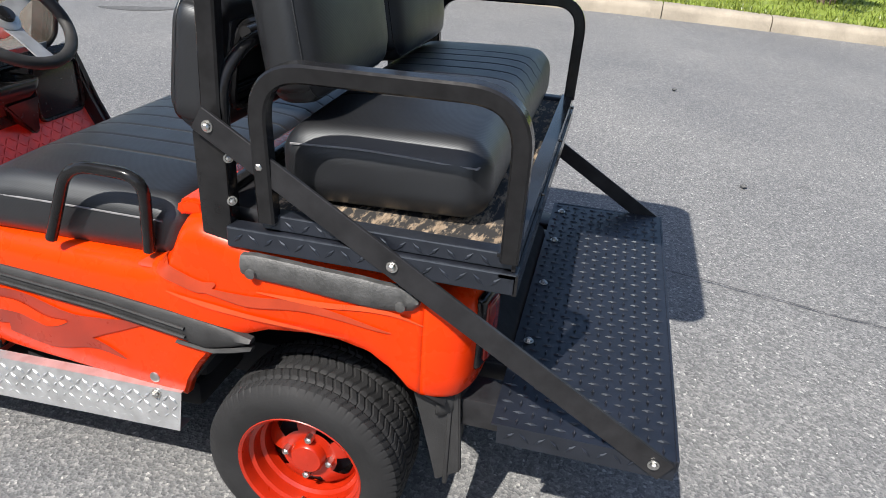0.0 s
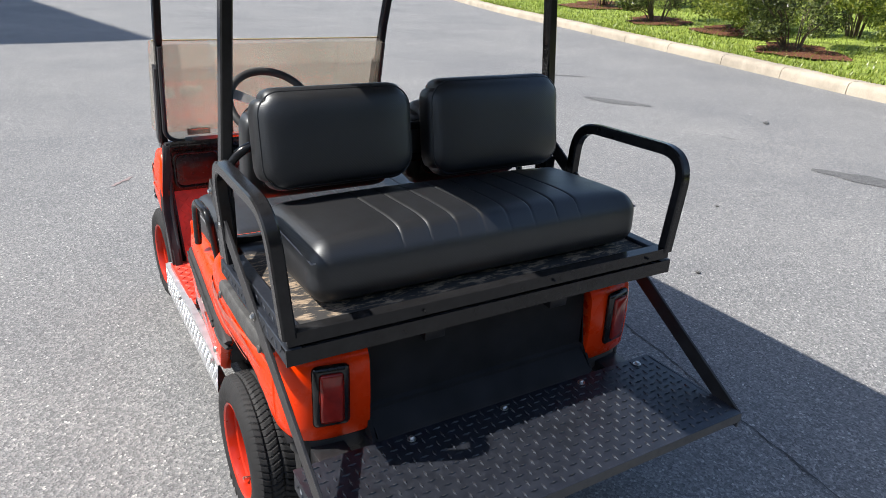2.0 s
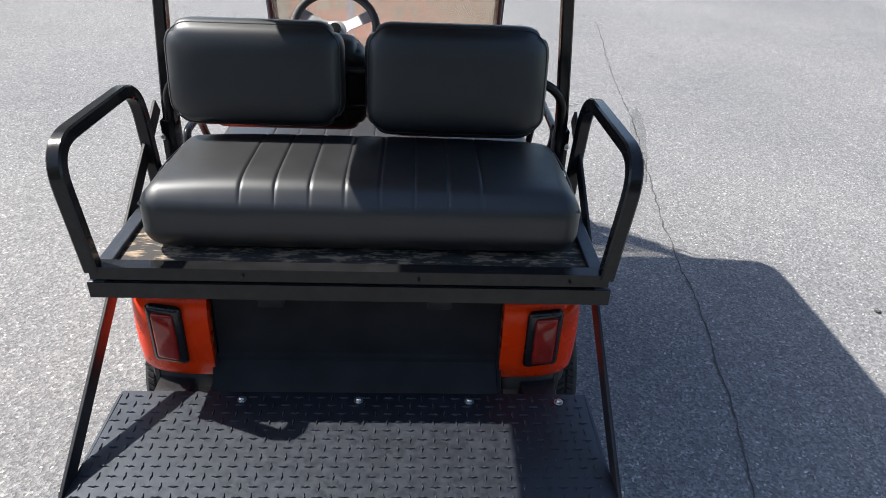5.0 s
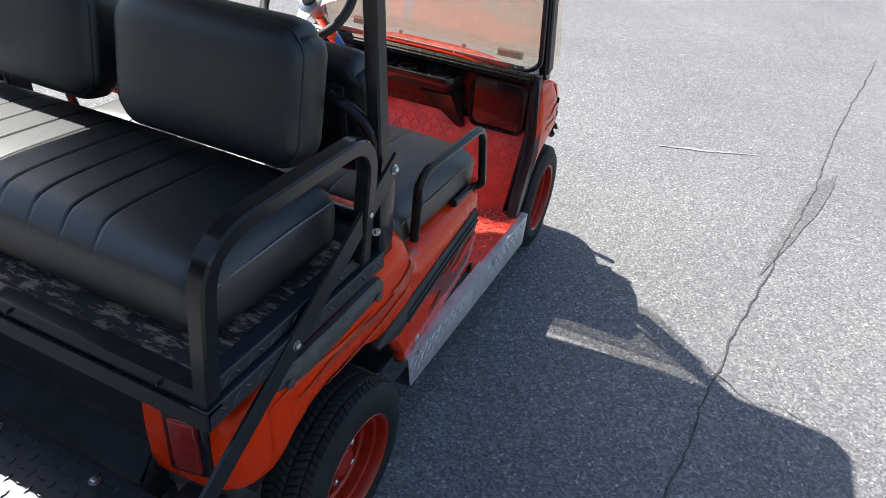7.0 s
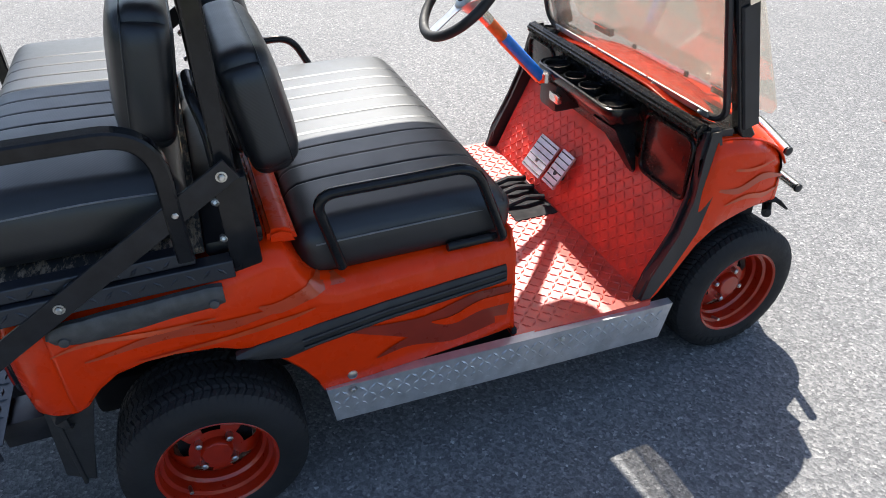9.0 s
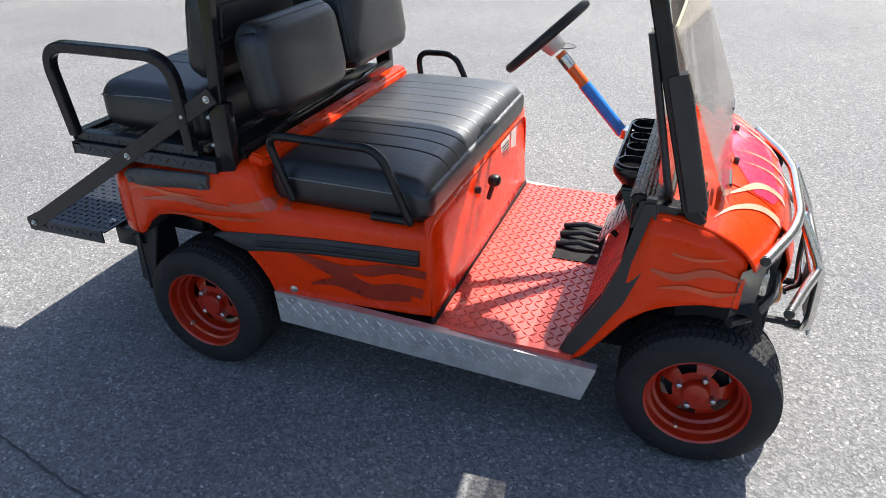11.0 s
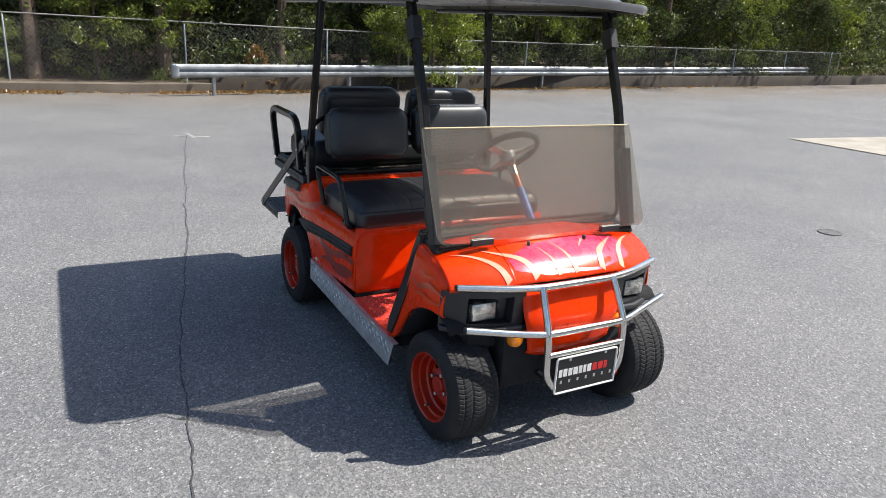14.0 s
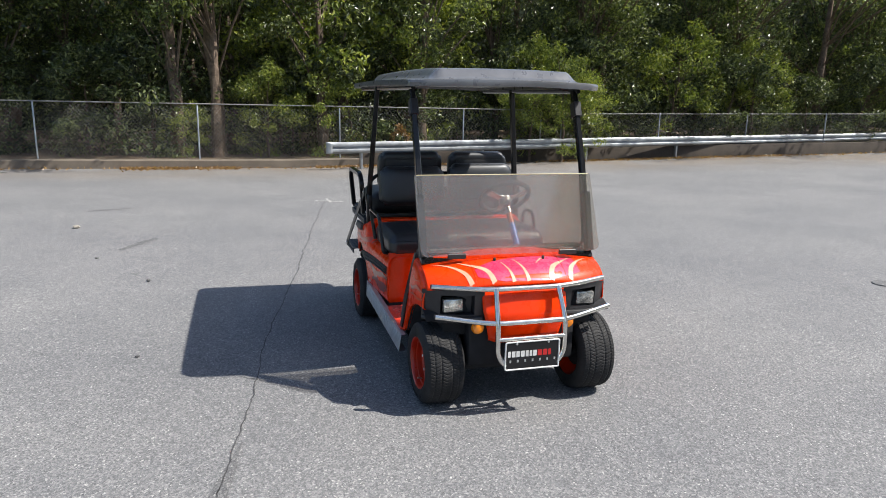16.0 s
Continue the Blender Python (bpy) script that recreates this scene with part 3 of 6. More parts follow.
def wheel():
    hub = new("wheel")
    n, m = 504, 30
    half = 0.098
    bm = bmesh.new()
    prof = [(-half - 0.004, 0.143), (-half - 0.010, 0.160), (-half - 0.011, 0.178), (-half - 0.008, 0.196), (-half + 0.002, 0.212)]
    tread = [(-half + 0.008 + (2 * half - 0.016) * i / m, 0.2265 - 0.006 * abs(2 * i / m - 1) ** 4) for i in range(m + 1)]
    prof = prof + tread + [(-x, r) for x, r in prof[::-1]]
    rings = []
    for a, r in prof:
        ring = []
        for k in range(n):
            w = 2 * math.pi * k / n
            rr = r
            if r > 0.2185:
                z = abs(((a / half * 3.0) % 2.0) - 1.0)
                f = (k / n * 72 + 0.8 * z) % 1.0
                if f < 0.19 or abs(abs(a) - 0.030) < 0.0035 or abs(abs(a) - 0.066) < 0.003:
                    rr -= 0.0045
            ring.append(bm.verts.new((a, rr * math.cos(w), rr * math.sin(w))))
        rings.append(ring)
    for r0, r1 in zip(rings, rings[1:]):
        for k in range(n):
            bm.faces.new((r0[k], r0[(k + 1) % n], r1[(k + 1) % n], r1[k]))
    part("tyre", bm, RUBBER, hub, "black low-profile tyre with zigzag tread")
    # raised letters of the sidewall as plain bars
    bm = bmesh.new()
    for k in range(9):
        w = math.radians(200 + k * 9)
        c = Vector((half + 0.0105, 0.182 * math.cos(w), 0.182 * math.sin(w)))
        t = Vector((0, -math.sin(w), math.cos(w)))
        r = Vector((0, math.cos(w), math.sin(w)))
        q = [c + t * a * 0.008 + r * b * 0.010 for a, b in ((-1, -1), (1, -1), (1, 1), (-1, 1))]
        lo = [bm.verts.new(p) for p in q]
        hi = [bm.verts.new(p + Vector((0.0015, 0, 0))) for p in q]
        bm.faces.new(hi)
        for i in range(4):
            bm.faces.new((lo[i], lo[(i + 1) % 4], hi[(i + 1) % 4], hi[i]))
    part("sidewall_lettering", bm, RUBBER, hub, "raised bars on the sidewall")
    # rim
    bm = bmesh.new()
    x0 = half - 0.004
    add_lathe(bm, [(x0 - 0.004, 0.146), (x0 + 0.006, 0.147), (x0 + 0.010, 0.143), (x0 + 0.006, 0.137), (x0 - 0.006, 0.134), (x0 - 0.020, 0.133), (x0 - 0.024, 0.124), (x0 - 0.050, 0.121), (x0 - 0.056, 0.113), (x0 - 0.085, 0.110)], 64)
    add_lathe(bm, [(-x0, 0.146), (-x0 - 0.004, 0.140), (-x0 + 0.02, 0.132), (0.0, 0.118), (x0 - 0.085, 0.110)], 64)
    k_n = 60
    discs = [(x0 - 0.082, 0.111), (x0 - 0.070, 0.100), (x0 - 0.060, 0.090), (x0 - 0.054, 0.078), (x0 - 0.050, 0.066), (x0 - 0.052, 0.055), (x0 - 0.052, 0.040)]
    rings = [[bm.verts.new((a, r * math.cos(2 * math.pi * k / k_n), r * math.sin(2 * math.pi * k / k_n))) for k in range(k_n)] for a, r in discs]
    for j, (r0, r1) in enumerate(zip(rings, rings[1:])):
        for k in range(k_n):
            if 1 <= j <= 3 and (k % 12) < 6:
                continue
            bm.faces.new((r0[k], r0[(k + 1) % k_n], r1[(k + 1) % k_n], r1[k]))
    part("rim", bm, RED_WHEEL, hub, "red-painted slotted steel rim")
    part("hub_cap", lathe([(x0 - 0.056, 0.040), (x0 - 0.036, 0.039), (x0 - 0.030, 0.034), (x0 - 0.028, 0.010)], 32), RED_WHEEL, hub, "red centre cap")
    for k in range(4):
        w = math.pi / 4 + k * math.pi / 2
        bmn = lathe([(x0 - 0.052, 0.010), (x0 - 0.034, 0.009), (x0 - 0.031, 0.005)], 6, (0, 0.052 * math.cos(w), 0.052 * math.sin(w)))
        part("lug_nut", bmn, ZINC, hub, "steel lug nut", False)
    part("valve_stem", tube([(x0 - 0.030, -0.085, -0.085), (x0 - 0.004, -0.080, -0.080)], 0.005, 8), ZINC, hub, "metal valve stem")
    part("brake_drum", lathe([(-0.05, 0.09), (0.01, 0.09), (0.012, 0.07)], 32), UNDERSIDE, hub, "black brake drum")
    return hub


WHEEL = wheel()
WHEEL.parent = CART
WHEEL.matrix_basis = pose(0.525, 0.050, 0.226)
for x, y, turn in ((0.446, 1.65, 25), (-0.525, 0.050, 180), (-0.446, 1.65, 180)):
    w = copy_thing(WHEEL, pose(x, y, 0.226, turn if turn == 25 else 40, 0, (0 if turn == 25 else 180) + (2 if y > 1 else 0)))

# ---- floor, toe board, running boards
bm = box(-0.568, 0.568, 0.868, 1.30, 0.300, 0.320)
add_tread(bm, (-0.562, 0.875, 0.320), (1, 0, 0), (0, 1, 0), (0, 0, 1), 43, 16, 0.0258, 0.032, 0.009, 0.0034)
part("floor_plate", bm, RED_PLATE, CART, "red-painted diamond tread floor", False)
bm = add_prism(bmesh.new(), [(1.285, 0.318), (1.43, 0.600), (1.445, 0.595), (1.30, 0.305)], "x", -0.50, 0.50)
toe_v = Vector((0, 0.145, 0.282)).normalized()
add_tread(bm, (-0.49, 1.287, 0.323), (1, 0, 0), toe_v, Vector((0, -0.282, 0.145)), 38, 11, 0.0258, 0.032, 0.009, 0.0024)
part("toe_board", bm, RED_PLATE, CART, "red-painted diamond tread toe board", False)


def running_board(side):
    bm = bmesh.new()
    o = side

    def p(x, y, z):
        return (o * (x + 0.011 - 0.025 * (y - 0.335) / 1.03), y, z + 0.003 - 0.059 * (y - 0.335) / 1.03)
    outer = [bm.verts.new(p(0.592, 0.335, 0.349)), bm.verts.new(p(0.592, 1.375, 0.349)), bm.verts.new(p(0.598, 1.340, 0.232)), bm.verts.new(p(0.598, 0.348, 0.242))]
    bm.faces.new(outer)
    inner = [bm.verts.new(p(0.566, 0.335, 0.351)), bm.verts.new(p(0.566, 1.375, 0.351))]
    bm.faces.new((outer[0], outer[1], inner[1], inner[0]))
    low = [bm.verts.new(p(0.55, 1.340, 0.230)), bm.verts.new(p(0.55, 0.348, 0.240))]
    bm.faces.new((outer[2], outer[3], low[1], low[0]))
    v = Vector(p(0, 1.335, 0)) - Vector(p(0, 0.335, 0))
    add_tread(bm, p(0.5935, 0.345, 0.337), v, (o * 0.004, 0, -1), (o, 0, 0), 43, 4, 0.0232, 0.029, 0.0085, 0.0036)
    ob = part("running_board", bm, ALUMINIUM, CART, "bright aluminium diamond-plate running board", False)
    for y in (0.40, 1.00):
        bolt(ob, p(0.594, y, 0.325 if y > 0.5 else 0.335), (o, 0, 0), 0.008)
    # round-headed screw on the body side
    part("body_screw", lathe([(0, 0.014), (o * 0.005, 0.012), (o * 0.008, 0.005)], 16, (o * 0.590, 0.405, 0.371)), ZINC, CART, "dulled steel screw")


for s in (-1, 1):
    running_board(s)

# ---- front cowl and hood


def hood_height(y):
    """Side view of the hood: a gentle fall that turns down at the nose."""
    u = max(0.0, min(1.0, (y - 1.44) / 0.37))
    return 0.812 - 0.100 * u ** 2 - 0.034 * u ** 12


def hood_point(x, y):
    """Top surface of the front cowl."""
    a = abs(x) / 0.52
    bulge = -0.034 * a ** 3.0 * (1.0 - 0.5 * max(0.0, (y - 1.46) / 0.35))
    ridge = 0.010 / (1 + math.exp((abs(x) - 0.25) / 0.022))
    back = 0.085 * a ** 2.4
    yy = y - back * max(0.0, (y - 1.46) / 0.35)
    return Vector((x, yy, hood_height(y) + bulge + ridge - 0.005))


bm = grid(lambda u, v: hood_point(-0.52 + 1.04 * u, 1.45 + 0.36 * v), 104, 40)
thicken(part("hood", bm, RED, CART, "glossy red hood with gold and pink flame tongues"), 0.006)

F_ARCH = [(1.300, 0.290), (1.330, 0.315), (1.38, 0.385), (1.43, 0.457), (1.48, 0.500), (1.52, 0.522), (1.57, 0.540), (1.62, 0.550), (1.68, 0.548), (1.735, 0.535)]


def fender(side):
    bm = bmesh.new()
    rows = []
    ys = [1.30 + 0.405 * i / 30 for i in range(31)]
    for y in ys:
        zb = line(F_ARCH, y)
        yr = y
        top = hood_point(side * 0.52, min(1.81, max(1.45, 1.45 + (y - 1.45) * 1.32)))
        zt = top.z if y > 1.44 else 0.735
        x_out = 0.552 - 0.030 * max(0, (y - 1.55) / 0.19) ** 2
        zt_here = min(zt, 0.30 + (y - 1.298) / 0.152 * 0.44) if y < 1.45 else zt
        row = [(x_out - 0.03, zb), (x_out - 0.006, zb + 0.003), (x_out, zb + 0.012)]
        for k in range(1, 6):
            u = k / 5
            row.append((x_out - 0.030 * u ** 3, zb + 0.012 + (max(zt_here, zb + 0.02) - zb - 0.012) * u))
        rows.append([bm.verts.new((side * x, yr, z)) for x, z in row])
    for a, b in zip(rows, rows[1:]):
        for i in range(len(a) - 1):
            bm.faces.new((a[i], a[i + 1], b[i + 1], b[i]))
    thicken(part("front_fender", bm, RED, CART, "red front fender with dull flame shading"), 0.006)
    # black edge band from the floor up to the dash
    edge = [(1.252, 0.300), (1.290, 0.392), (1.370, 0.520), (1.408, 0.620), (1.412, 0.740), (1.432, 0.812)]
    outline = edge + [(y + w, z) for (y, z), w in zip(edge[::-1], (0.045, 0.066, 0.060, 0.052, 0.050, 0.052))]
    bm = prism(outline, "x", side * 0.522, side * 0.562, 0.010)
    for v in bm.verts:
        v.co.x -= side * 0.17 * max(0.0, v.co.z - 0.56)
    part("cowl_band", bm, BLACK_PLASTIC, CART, "black plastic edge band of the front cowl")
    inner = [(1.305, 0.345), (1.425, 0.600), (1.412, 0.70), (1.425, 0.800), (1.520, 0.795), (1.520, 0.560), (1.450, 0.520), (1.375, 0.42)]
    part("cowl_inner", prism(inner, "x", side * 0.500, side * 0.507), BLACK_PLASTIC, CART, "black inner side of the front cowl", False)
    bm = bmesh.new()
    rows = []
    for y, z in F_ARCH + [(1.77, 0.50)]:
        rows.append([bm.verts.new((side * 0.535, y, z)), bm.verts.new((side * 0.25, y, z + 0.01))])
    for a, b in zip(rows, rows[1:]):
        bm.faces.new((a[0], a[1], b[1], b[0]))
    thicken(part("wheel_well", bm, UNDERSIDE, CART, "black inner wheel arch"), 0.006)


for s in (-1, 1):
    fender(s)

# nose: red centre panel, black lamp housings


def nose(u, v):
    a = 2 * u - 1
    half = 0.195 + 0.045 * min(1.0, v * 1.6)
    y = curve([(0.0, 1.818), (0.15, 1.852), (0.5, 1.864), (0.85, 1.838), (1.0, 1.806)], v) - 0.022 * abs(a) ** 3
    return (a * half, y, 0.368 + 0.305 * v)


bm = grid(nose, 24, 16)
thicken(part("nose_panel", bm, RED, CART, "glossy red nose panel between the headlights"), 0.006)
part("nose_back", box(-0.44, 0.44, 1.55, 1.75, 0.40, 0.62, 0.02), UNDERSIDE, CART)


def lamp_housing(side):
    def shell(u, v):
        x = 0.228 + 0.312 * u
        y = 1.820 - 0.125 * u ** 2.3 - 0.012 * (1 - v)
        return (side * x, y, 0.503 + 0.168 * v - 0.010 * u * v)
    bm = bmesh.new()
    nu, nv = 18, 12
    vs = [[bm.verts.new(shell(i / nu, j / nv)) for j in range(nv + 1)] for i in range(nu + 1)]
    deep = {}
    for i in range(nu):
        for j in range(nv):
            if 3 <= i < 13 and 2 <= j < 10:
                continue
            bm.faces.new((vs[i][j], vs[i + 1][j], vs[i + 1][j + 1], vs[i][j + 1]))
    ring = [(i, 2) for i in range(3, 14)] + [(13, j) for j in range(3, 11)] + [(i, 10) for i in range(12, 2, -1)] + [(3, j) for j in range(9, 2, -1)]
    for i, j in ring:
        deep[(i, j)] = bm.verts.new(vs[i][j].co + Vector((0, -0.055, 0)))
    for a, b in zip(ring, ring[1:] + ring[:1]):
        bm.faces.new((vs[a[0]][a[1]], vs[b[0]][b[1]], deep[b], deep[a]))
    bm.faces.new([deep[r] for r in ring])
    housing = part("headlight_housing", bm, BLACK_PLASTIC, CART, "black plastic headlight surround")
    lamp = part("headlight", add_box(bmesh.new(), side * 0.332, side * 0.440, 1.726, 1.774, 0.542, 0.614, 0.008, 2), HEADLAMP, housing, "clear ribbed rectangular headlight")
    # lower lip of the housing
    part("lower_lip", tube([(side * 0.24, 1.815, 0.512), (side * 0.36, 1.805, 0.505), (side * 0.47, 1.755, 0.500), (side * 0.535, 1.69, 0.505)], 0.014, 8), BLACK_PLASTIC, housing)
    lathe_bm = lathe([(1.80, 0.034), (1.825, 0.034), (1.834, 0.028), (1.838, 0.012)], 24, (side * 0.262, 0, 0.462), "y")
    part("turn_signal", lathe_bm, AMBER, CART, "round amber turn signal")
    return lamp


for s in (-1, 1):
    lamp_housing(s)
part("lower_valance", box(-0.31, 0.31, 1.70, 1.812, 0.24, 0.52, 0.02), UNDERSIDE, CART, "black lower front valance")
part("front_axle_beam", box(-0.36, 0.36, 1.60, 1.68, 0.20, 0.27, 0.01), UNDERSIDE, CART)

# ---- dash
outline = [(1.397, 0.797), (1.402, 0.812), (1.418, 0.822), (1.440, 0.818), (1.452, 0.800), (1.52, 0.785), (1.59, 0.790), (1.59, 0.770), (1.46, 0.740), (1.425, 0.765)]
part("dash_top", prism(outline, "x", -0.500, 0.500, 0.006), DASH_BLACK, CART, "glossy black moulded dash top with a rolled lip")
bm = bmesh.new()
add_prism(bm, [(1.425, 0.765), (1.47, 0.745), (1.475, 0.66), (1.455, 0.66)], "x", -0.50, 0.50)
part("dash_back", bm, UNDERSIDE, CART, "black recess under the dash top")
part("dash_panel", prism([(1.425, 0.600), (1.420, 0.625), (1.416, 0.70), (1.412, 0.795), (1.43, 0.800), (1.450, 0.70), (1.440, 0.600)], "x", -0.500, 0.500, 0.005), DASH_BLACK, CART, "glossy black moulded dash panel")


def dash_pocket(x0, x1, z0, z1, label):
    """An open pocket: a raised rounded rim round a set-back glossy floor."""
    y = 1.412
    corners = [(x0, y, z0), (x1, y, z0), (x1, y, z1), (x0, y, z1)]
    rim = part("dash_pocket", tube(fillet([(0.5 * (x0 + x1), y, z0)] + corners[1:] + corners[:1] + [(0.5 * (x0 + x1), y, z0)], 0.035), 0.0065, 8), DASH_BLACK, CART, label)
    part("pocket_floor", box(x0 + 0.004, x1 - 0.004, y + 0.001, y + 0.004, z0 + 0.004, z1 - 0.004, 0.001), BLACK_GLOSS, rim, "glossy black pocket face")


dash_pocket(0.275, 0.490, 0.585, 0.772, "black rimmed glove pocket in the dash")
dash_pocket(-0.488, -0.300, 0.620, 0.772, "black rimmed pocket beside the steering column")
TRAY_X0, TRAY_X1 = -0.270, 0.232


def cup_tray():
    y0, y1 = 1.314, 1.425

    def loop(inset, z, drop=0.0):
        x0, x1, a, b, r = TRAY_X0 + inset, TRAY_X1 - inset, y0 + inset + drop, y1, 0.052 - inset
        pts = [(x1, b), (x0, b)]
        for cx, sx, a0 in ((x0 + r, -1, 180), (x1 - r, 1, 270)):
            pts += [(cx + r * math.cos(math.radians(a0 + 11.25 * k)), a + r + r * math.sin(math.radians(a0 + 11.25 * k))) for k in range(9)]
        return [(x, y, z) for x, y in pts]
    bm = bmesh.new()
    rows = [[bm.verts.new(p) for p in loop(i, z, d)] for i, z, d in ((0.040, 0.650, 0.045), (0.018, 0.700, 0.018), (0.004, 0.736, 0), (0.0, 0.756, 0), (0.003, 0.764, 0), (0.009, 0.766, 0), (0.014, 0.761, 0), (0.016, 0.747, 0))]
    n = len(rows[0])
    for a, b in zip(rows, rows[1:]):
        for i in range(n):
            bm.faces.new((a[i], a[(i + 1) % n], b[(i + 1) % n], b[i]))
    bm.faces.new(rows[0][::-1])
    bm.faces.new(rows[-1])
    tray = part("cup_tray", bm, BLACK_GLOSS, CART, "glossy black oval tray with cup holders and a raised rim")
    for x, r in ((-0.200, 0.042), (-0.075, 0.033), (0.020, 0.033), (0.155, 0.045)):
        part("cup_ring", lathe([(0.747, r + 0.006), (0.766, r + 0.005), (0.767, r), (0.750, r - 0.002)], 32, (x, 1.370, 0), "z", cap=False), BLACK_GLOSS, tray, "raised rim of a cup holder")
        part("cup_well", lathe([(0.7485, 0.0005), (0.7485, r)], 32, (x, 1.370, 0), "z", cap=False), UNDERSIDE, tray, "dark cup well")


cup_tray()
bm = bmesh.new()
front = [(0.075, 1.345, 0.700), (0.222, 1.345, 0.705), (0.262, 1.405, 0.565), (0.232, 1.405, 0.556)]
fv = [bm.verts.new(p) for p in front]
bv = [bm.verts.new((x, 1.424 if z > 0.6 else 1.412, z)) for x, y, z in front]
bm.faces.new(fv)
bm.faces.new(bv[::-1])
for i in range(4):
    bm.faces.new((fv[i], bv[i], bv[(i + 1) % 4], fv[(i + 1) % 4]))
bmesh.ops.bevel(bm, geom=bm.edges[:], offset=0.007, segments=2, affect='EDGES')
part("dash_strut", bm, BLACK_GLOSS, CART, "black tapering support under the cup tray")
part("kick_rail", tube([(-0.49, 1.452, 0.665), (0.49, 1.452, 0.665)], 0.009, 8), BLACK_PLASTIC, CART, "black strip across the toe board")
lower = part("column_shroud", box(-0.235, -0.115, 1.325, 1.43, 0.62, 0.72, 0.015), BLACK_PLASTIC, CART, "black column bracket under the dash")
part("bracket", box(-0.125, -0.065, 1.305, 1.322, 0.675, 0.705, 0.003), STEEL, lower, "bare metal bracket")
part("column_collar", lathe([(0.0, 0.032), (0.03, 0.030), (0.034, 0.02)], 20, (-0.175, 1.315, 0.722), "z"), STEEL, lower, "metal collar at the foot of the column")

# ---- steering
S_HUB = Vector((-0.175, 1.018, 1.034))
S_DIR = Vector((0.0, -0.27, 0.29)).normalized()
S_MAT = Matrix.Translation(S_HUB) @ S_DIR.to_track_quat('Z', 'X').to_matrix().to_4x4()


def steering():
    bm = tube([S_HUB - S_DIR * 0.42, S_HUB - S_DIR * 0.06], 0.019, 16)
    column = part("steering_column", bm, ORANGE, CART, "steering column painted orange and blue")
    part("blue_band", tube([S_HUB - S_DIR * 0.405, S_HUB - S_DIR * 0.195], 0.0205, 16), BLUE, column, "bright blue painted band")
    low = Vector((0, -0.73, -0.68)) * 0.0062
    part("orange_stripe", tube([S_HUB - S_DIR * 0.407 + low, S_HUB - S_DIR * 0.19 + low], 0.0165, 14), ORANGE, column, "orange stripe along the blue band")
    part("silver_band", tube([S_HUB - S_DIR * 0.12, S_HUB - S_DIR * 0.075], 0.021, 16), STEEL, column, "silver collar")
    wheel_rim = bmesh.new()
    pts = [S_MAT @ Vector((0.158 * math.cos(2 * math.pi * k / 48), 0.158 * math.sin(2 * math.pi * k / 48), 0.01)) for k in range(49)]
    add_tube(wheel_rim, pts, 0.0155, 12, caps=False)
    sw = part("steering_wheel", wheel_rim, MATT_RUBBER, CART, "black padded sports steering wheel")
    for w in (180, 295, 65):
        a = math.radians(w)
        d = Vector((math.cos(a), math.sin(a), 0))
        e = Vector((-math.sin(a), math.cos(a), 0))
        bm = bmesh.new()
        loop = [d * 0.02 + e * 0.03, d * 0.06 + e * 0.020, d * 0.15 + e * 0.024, d * 0.15 - e * 0.024, d * 0.06 - e * 0.020, d * 0.02 - e * 0.03]
        lo = [bm.verts.new(S_MAT @ (p + Vector((0, 0, -0.012 + 0.12 * max(0, p.length - 0.03))))) for p in loop]
        hi = [bm.verts.new(S_MAT @ (p + Vector((0, 0, -0.008 + 0.12 * max(0, p.length - 0.03))))) for p in loop]
        bm.faces.new(lo[::-1])
        bm.faces.new(hi)
        for i in range(6):
            bm.faces.new((lo[i], lo[(i + 1) % 6], hi[(i + 1) % 6], hi[i]))
        part("spoke", bm, ALUMINIUM, sw, "brushed metal spoke")
    bm = lathe([(-0.05, 0.030), (-0.02, 0.040), (-0.004, 0.042), (0.004, 0.030)], 28, (0, 0, 0), "z")
    bmesh.ops.transform(bm, matrix=S_MAT, verts=bm.verts[:])
    part("centre_boss", bm, ALUMINIUM, sw, "silver centre boss")
    bm = lathe([(0.004, 0.024), (0.012, 0.022), (0.014, 0.010)], 24, (0, 0, 0), "z")
    bmesh.ops.transform(bm, matrix=S_MAT, verts=bm.verts[:])
    part("horn_button", bm, BLACK_GLOSS, sw, "black horn button")


steering()

# ---- pedals
def pedal(x0, x1, y, z, name):
    bm = add_prism(bmesh.new(), [(y, z), (y + 0.080, z + 0.105), (y + 0.087, z + 0.100), (y + 0.007, z - 0.005)], "x", x0, x1)
    p = part(name, bm, ALUMINIUM, CART, "bare metal ribbed pedal", False)
    n = Vector((0, -0.105, 0.080)).normalized()
    for k in range(6):
        c = Vector(((x0 + x1) / 2, y, z)) + Vector((0, 0.080, 0.105)) * ((k + 0.5) / 6) + n * 0.001
        part("grip_rib", box(x0 + 0.004, x1 - 0.004, c.y - 0.0015, c.y + 0.0015, c.z - 0.0015, c.z + 0.0015), MATT_RUBBER, p)
    part("pedal_arm", tube([((x0 + x1) / 2, y + 0.03, z + 0.04), ((x0 + x1) / 2, y + 0.10, z - 0.02)], 0.010, 8), BLACK_FLAT, p)


pedal(-0.232, -0.102, 1.270, 0.386, "brake_pedal")
pedal(-0.072, 0.006, 1.270, 0.398, "accelerator_pedal")
# no opening is cut: a black slab paints the shade of the pedal slot
part("pedal_slot_slab", box(-0.24, 0.040, 1.122, 1.280, 0.3195, 0.3245), UNDERSIDE, CART, "flat dark slab standing for the shaded pedal slot")
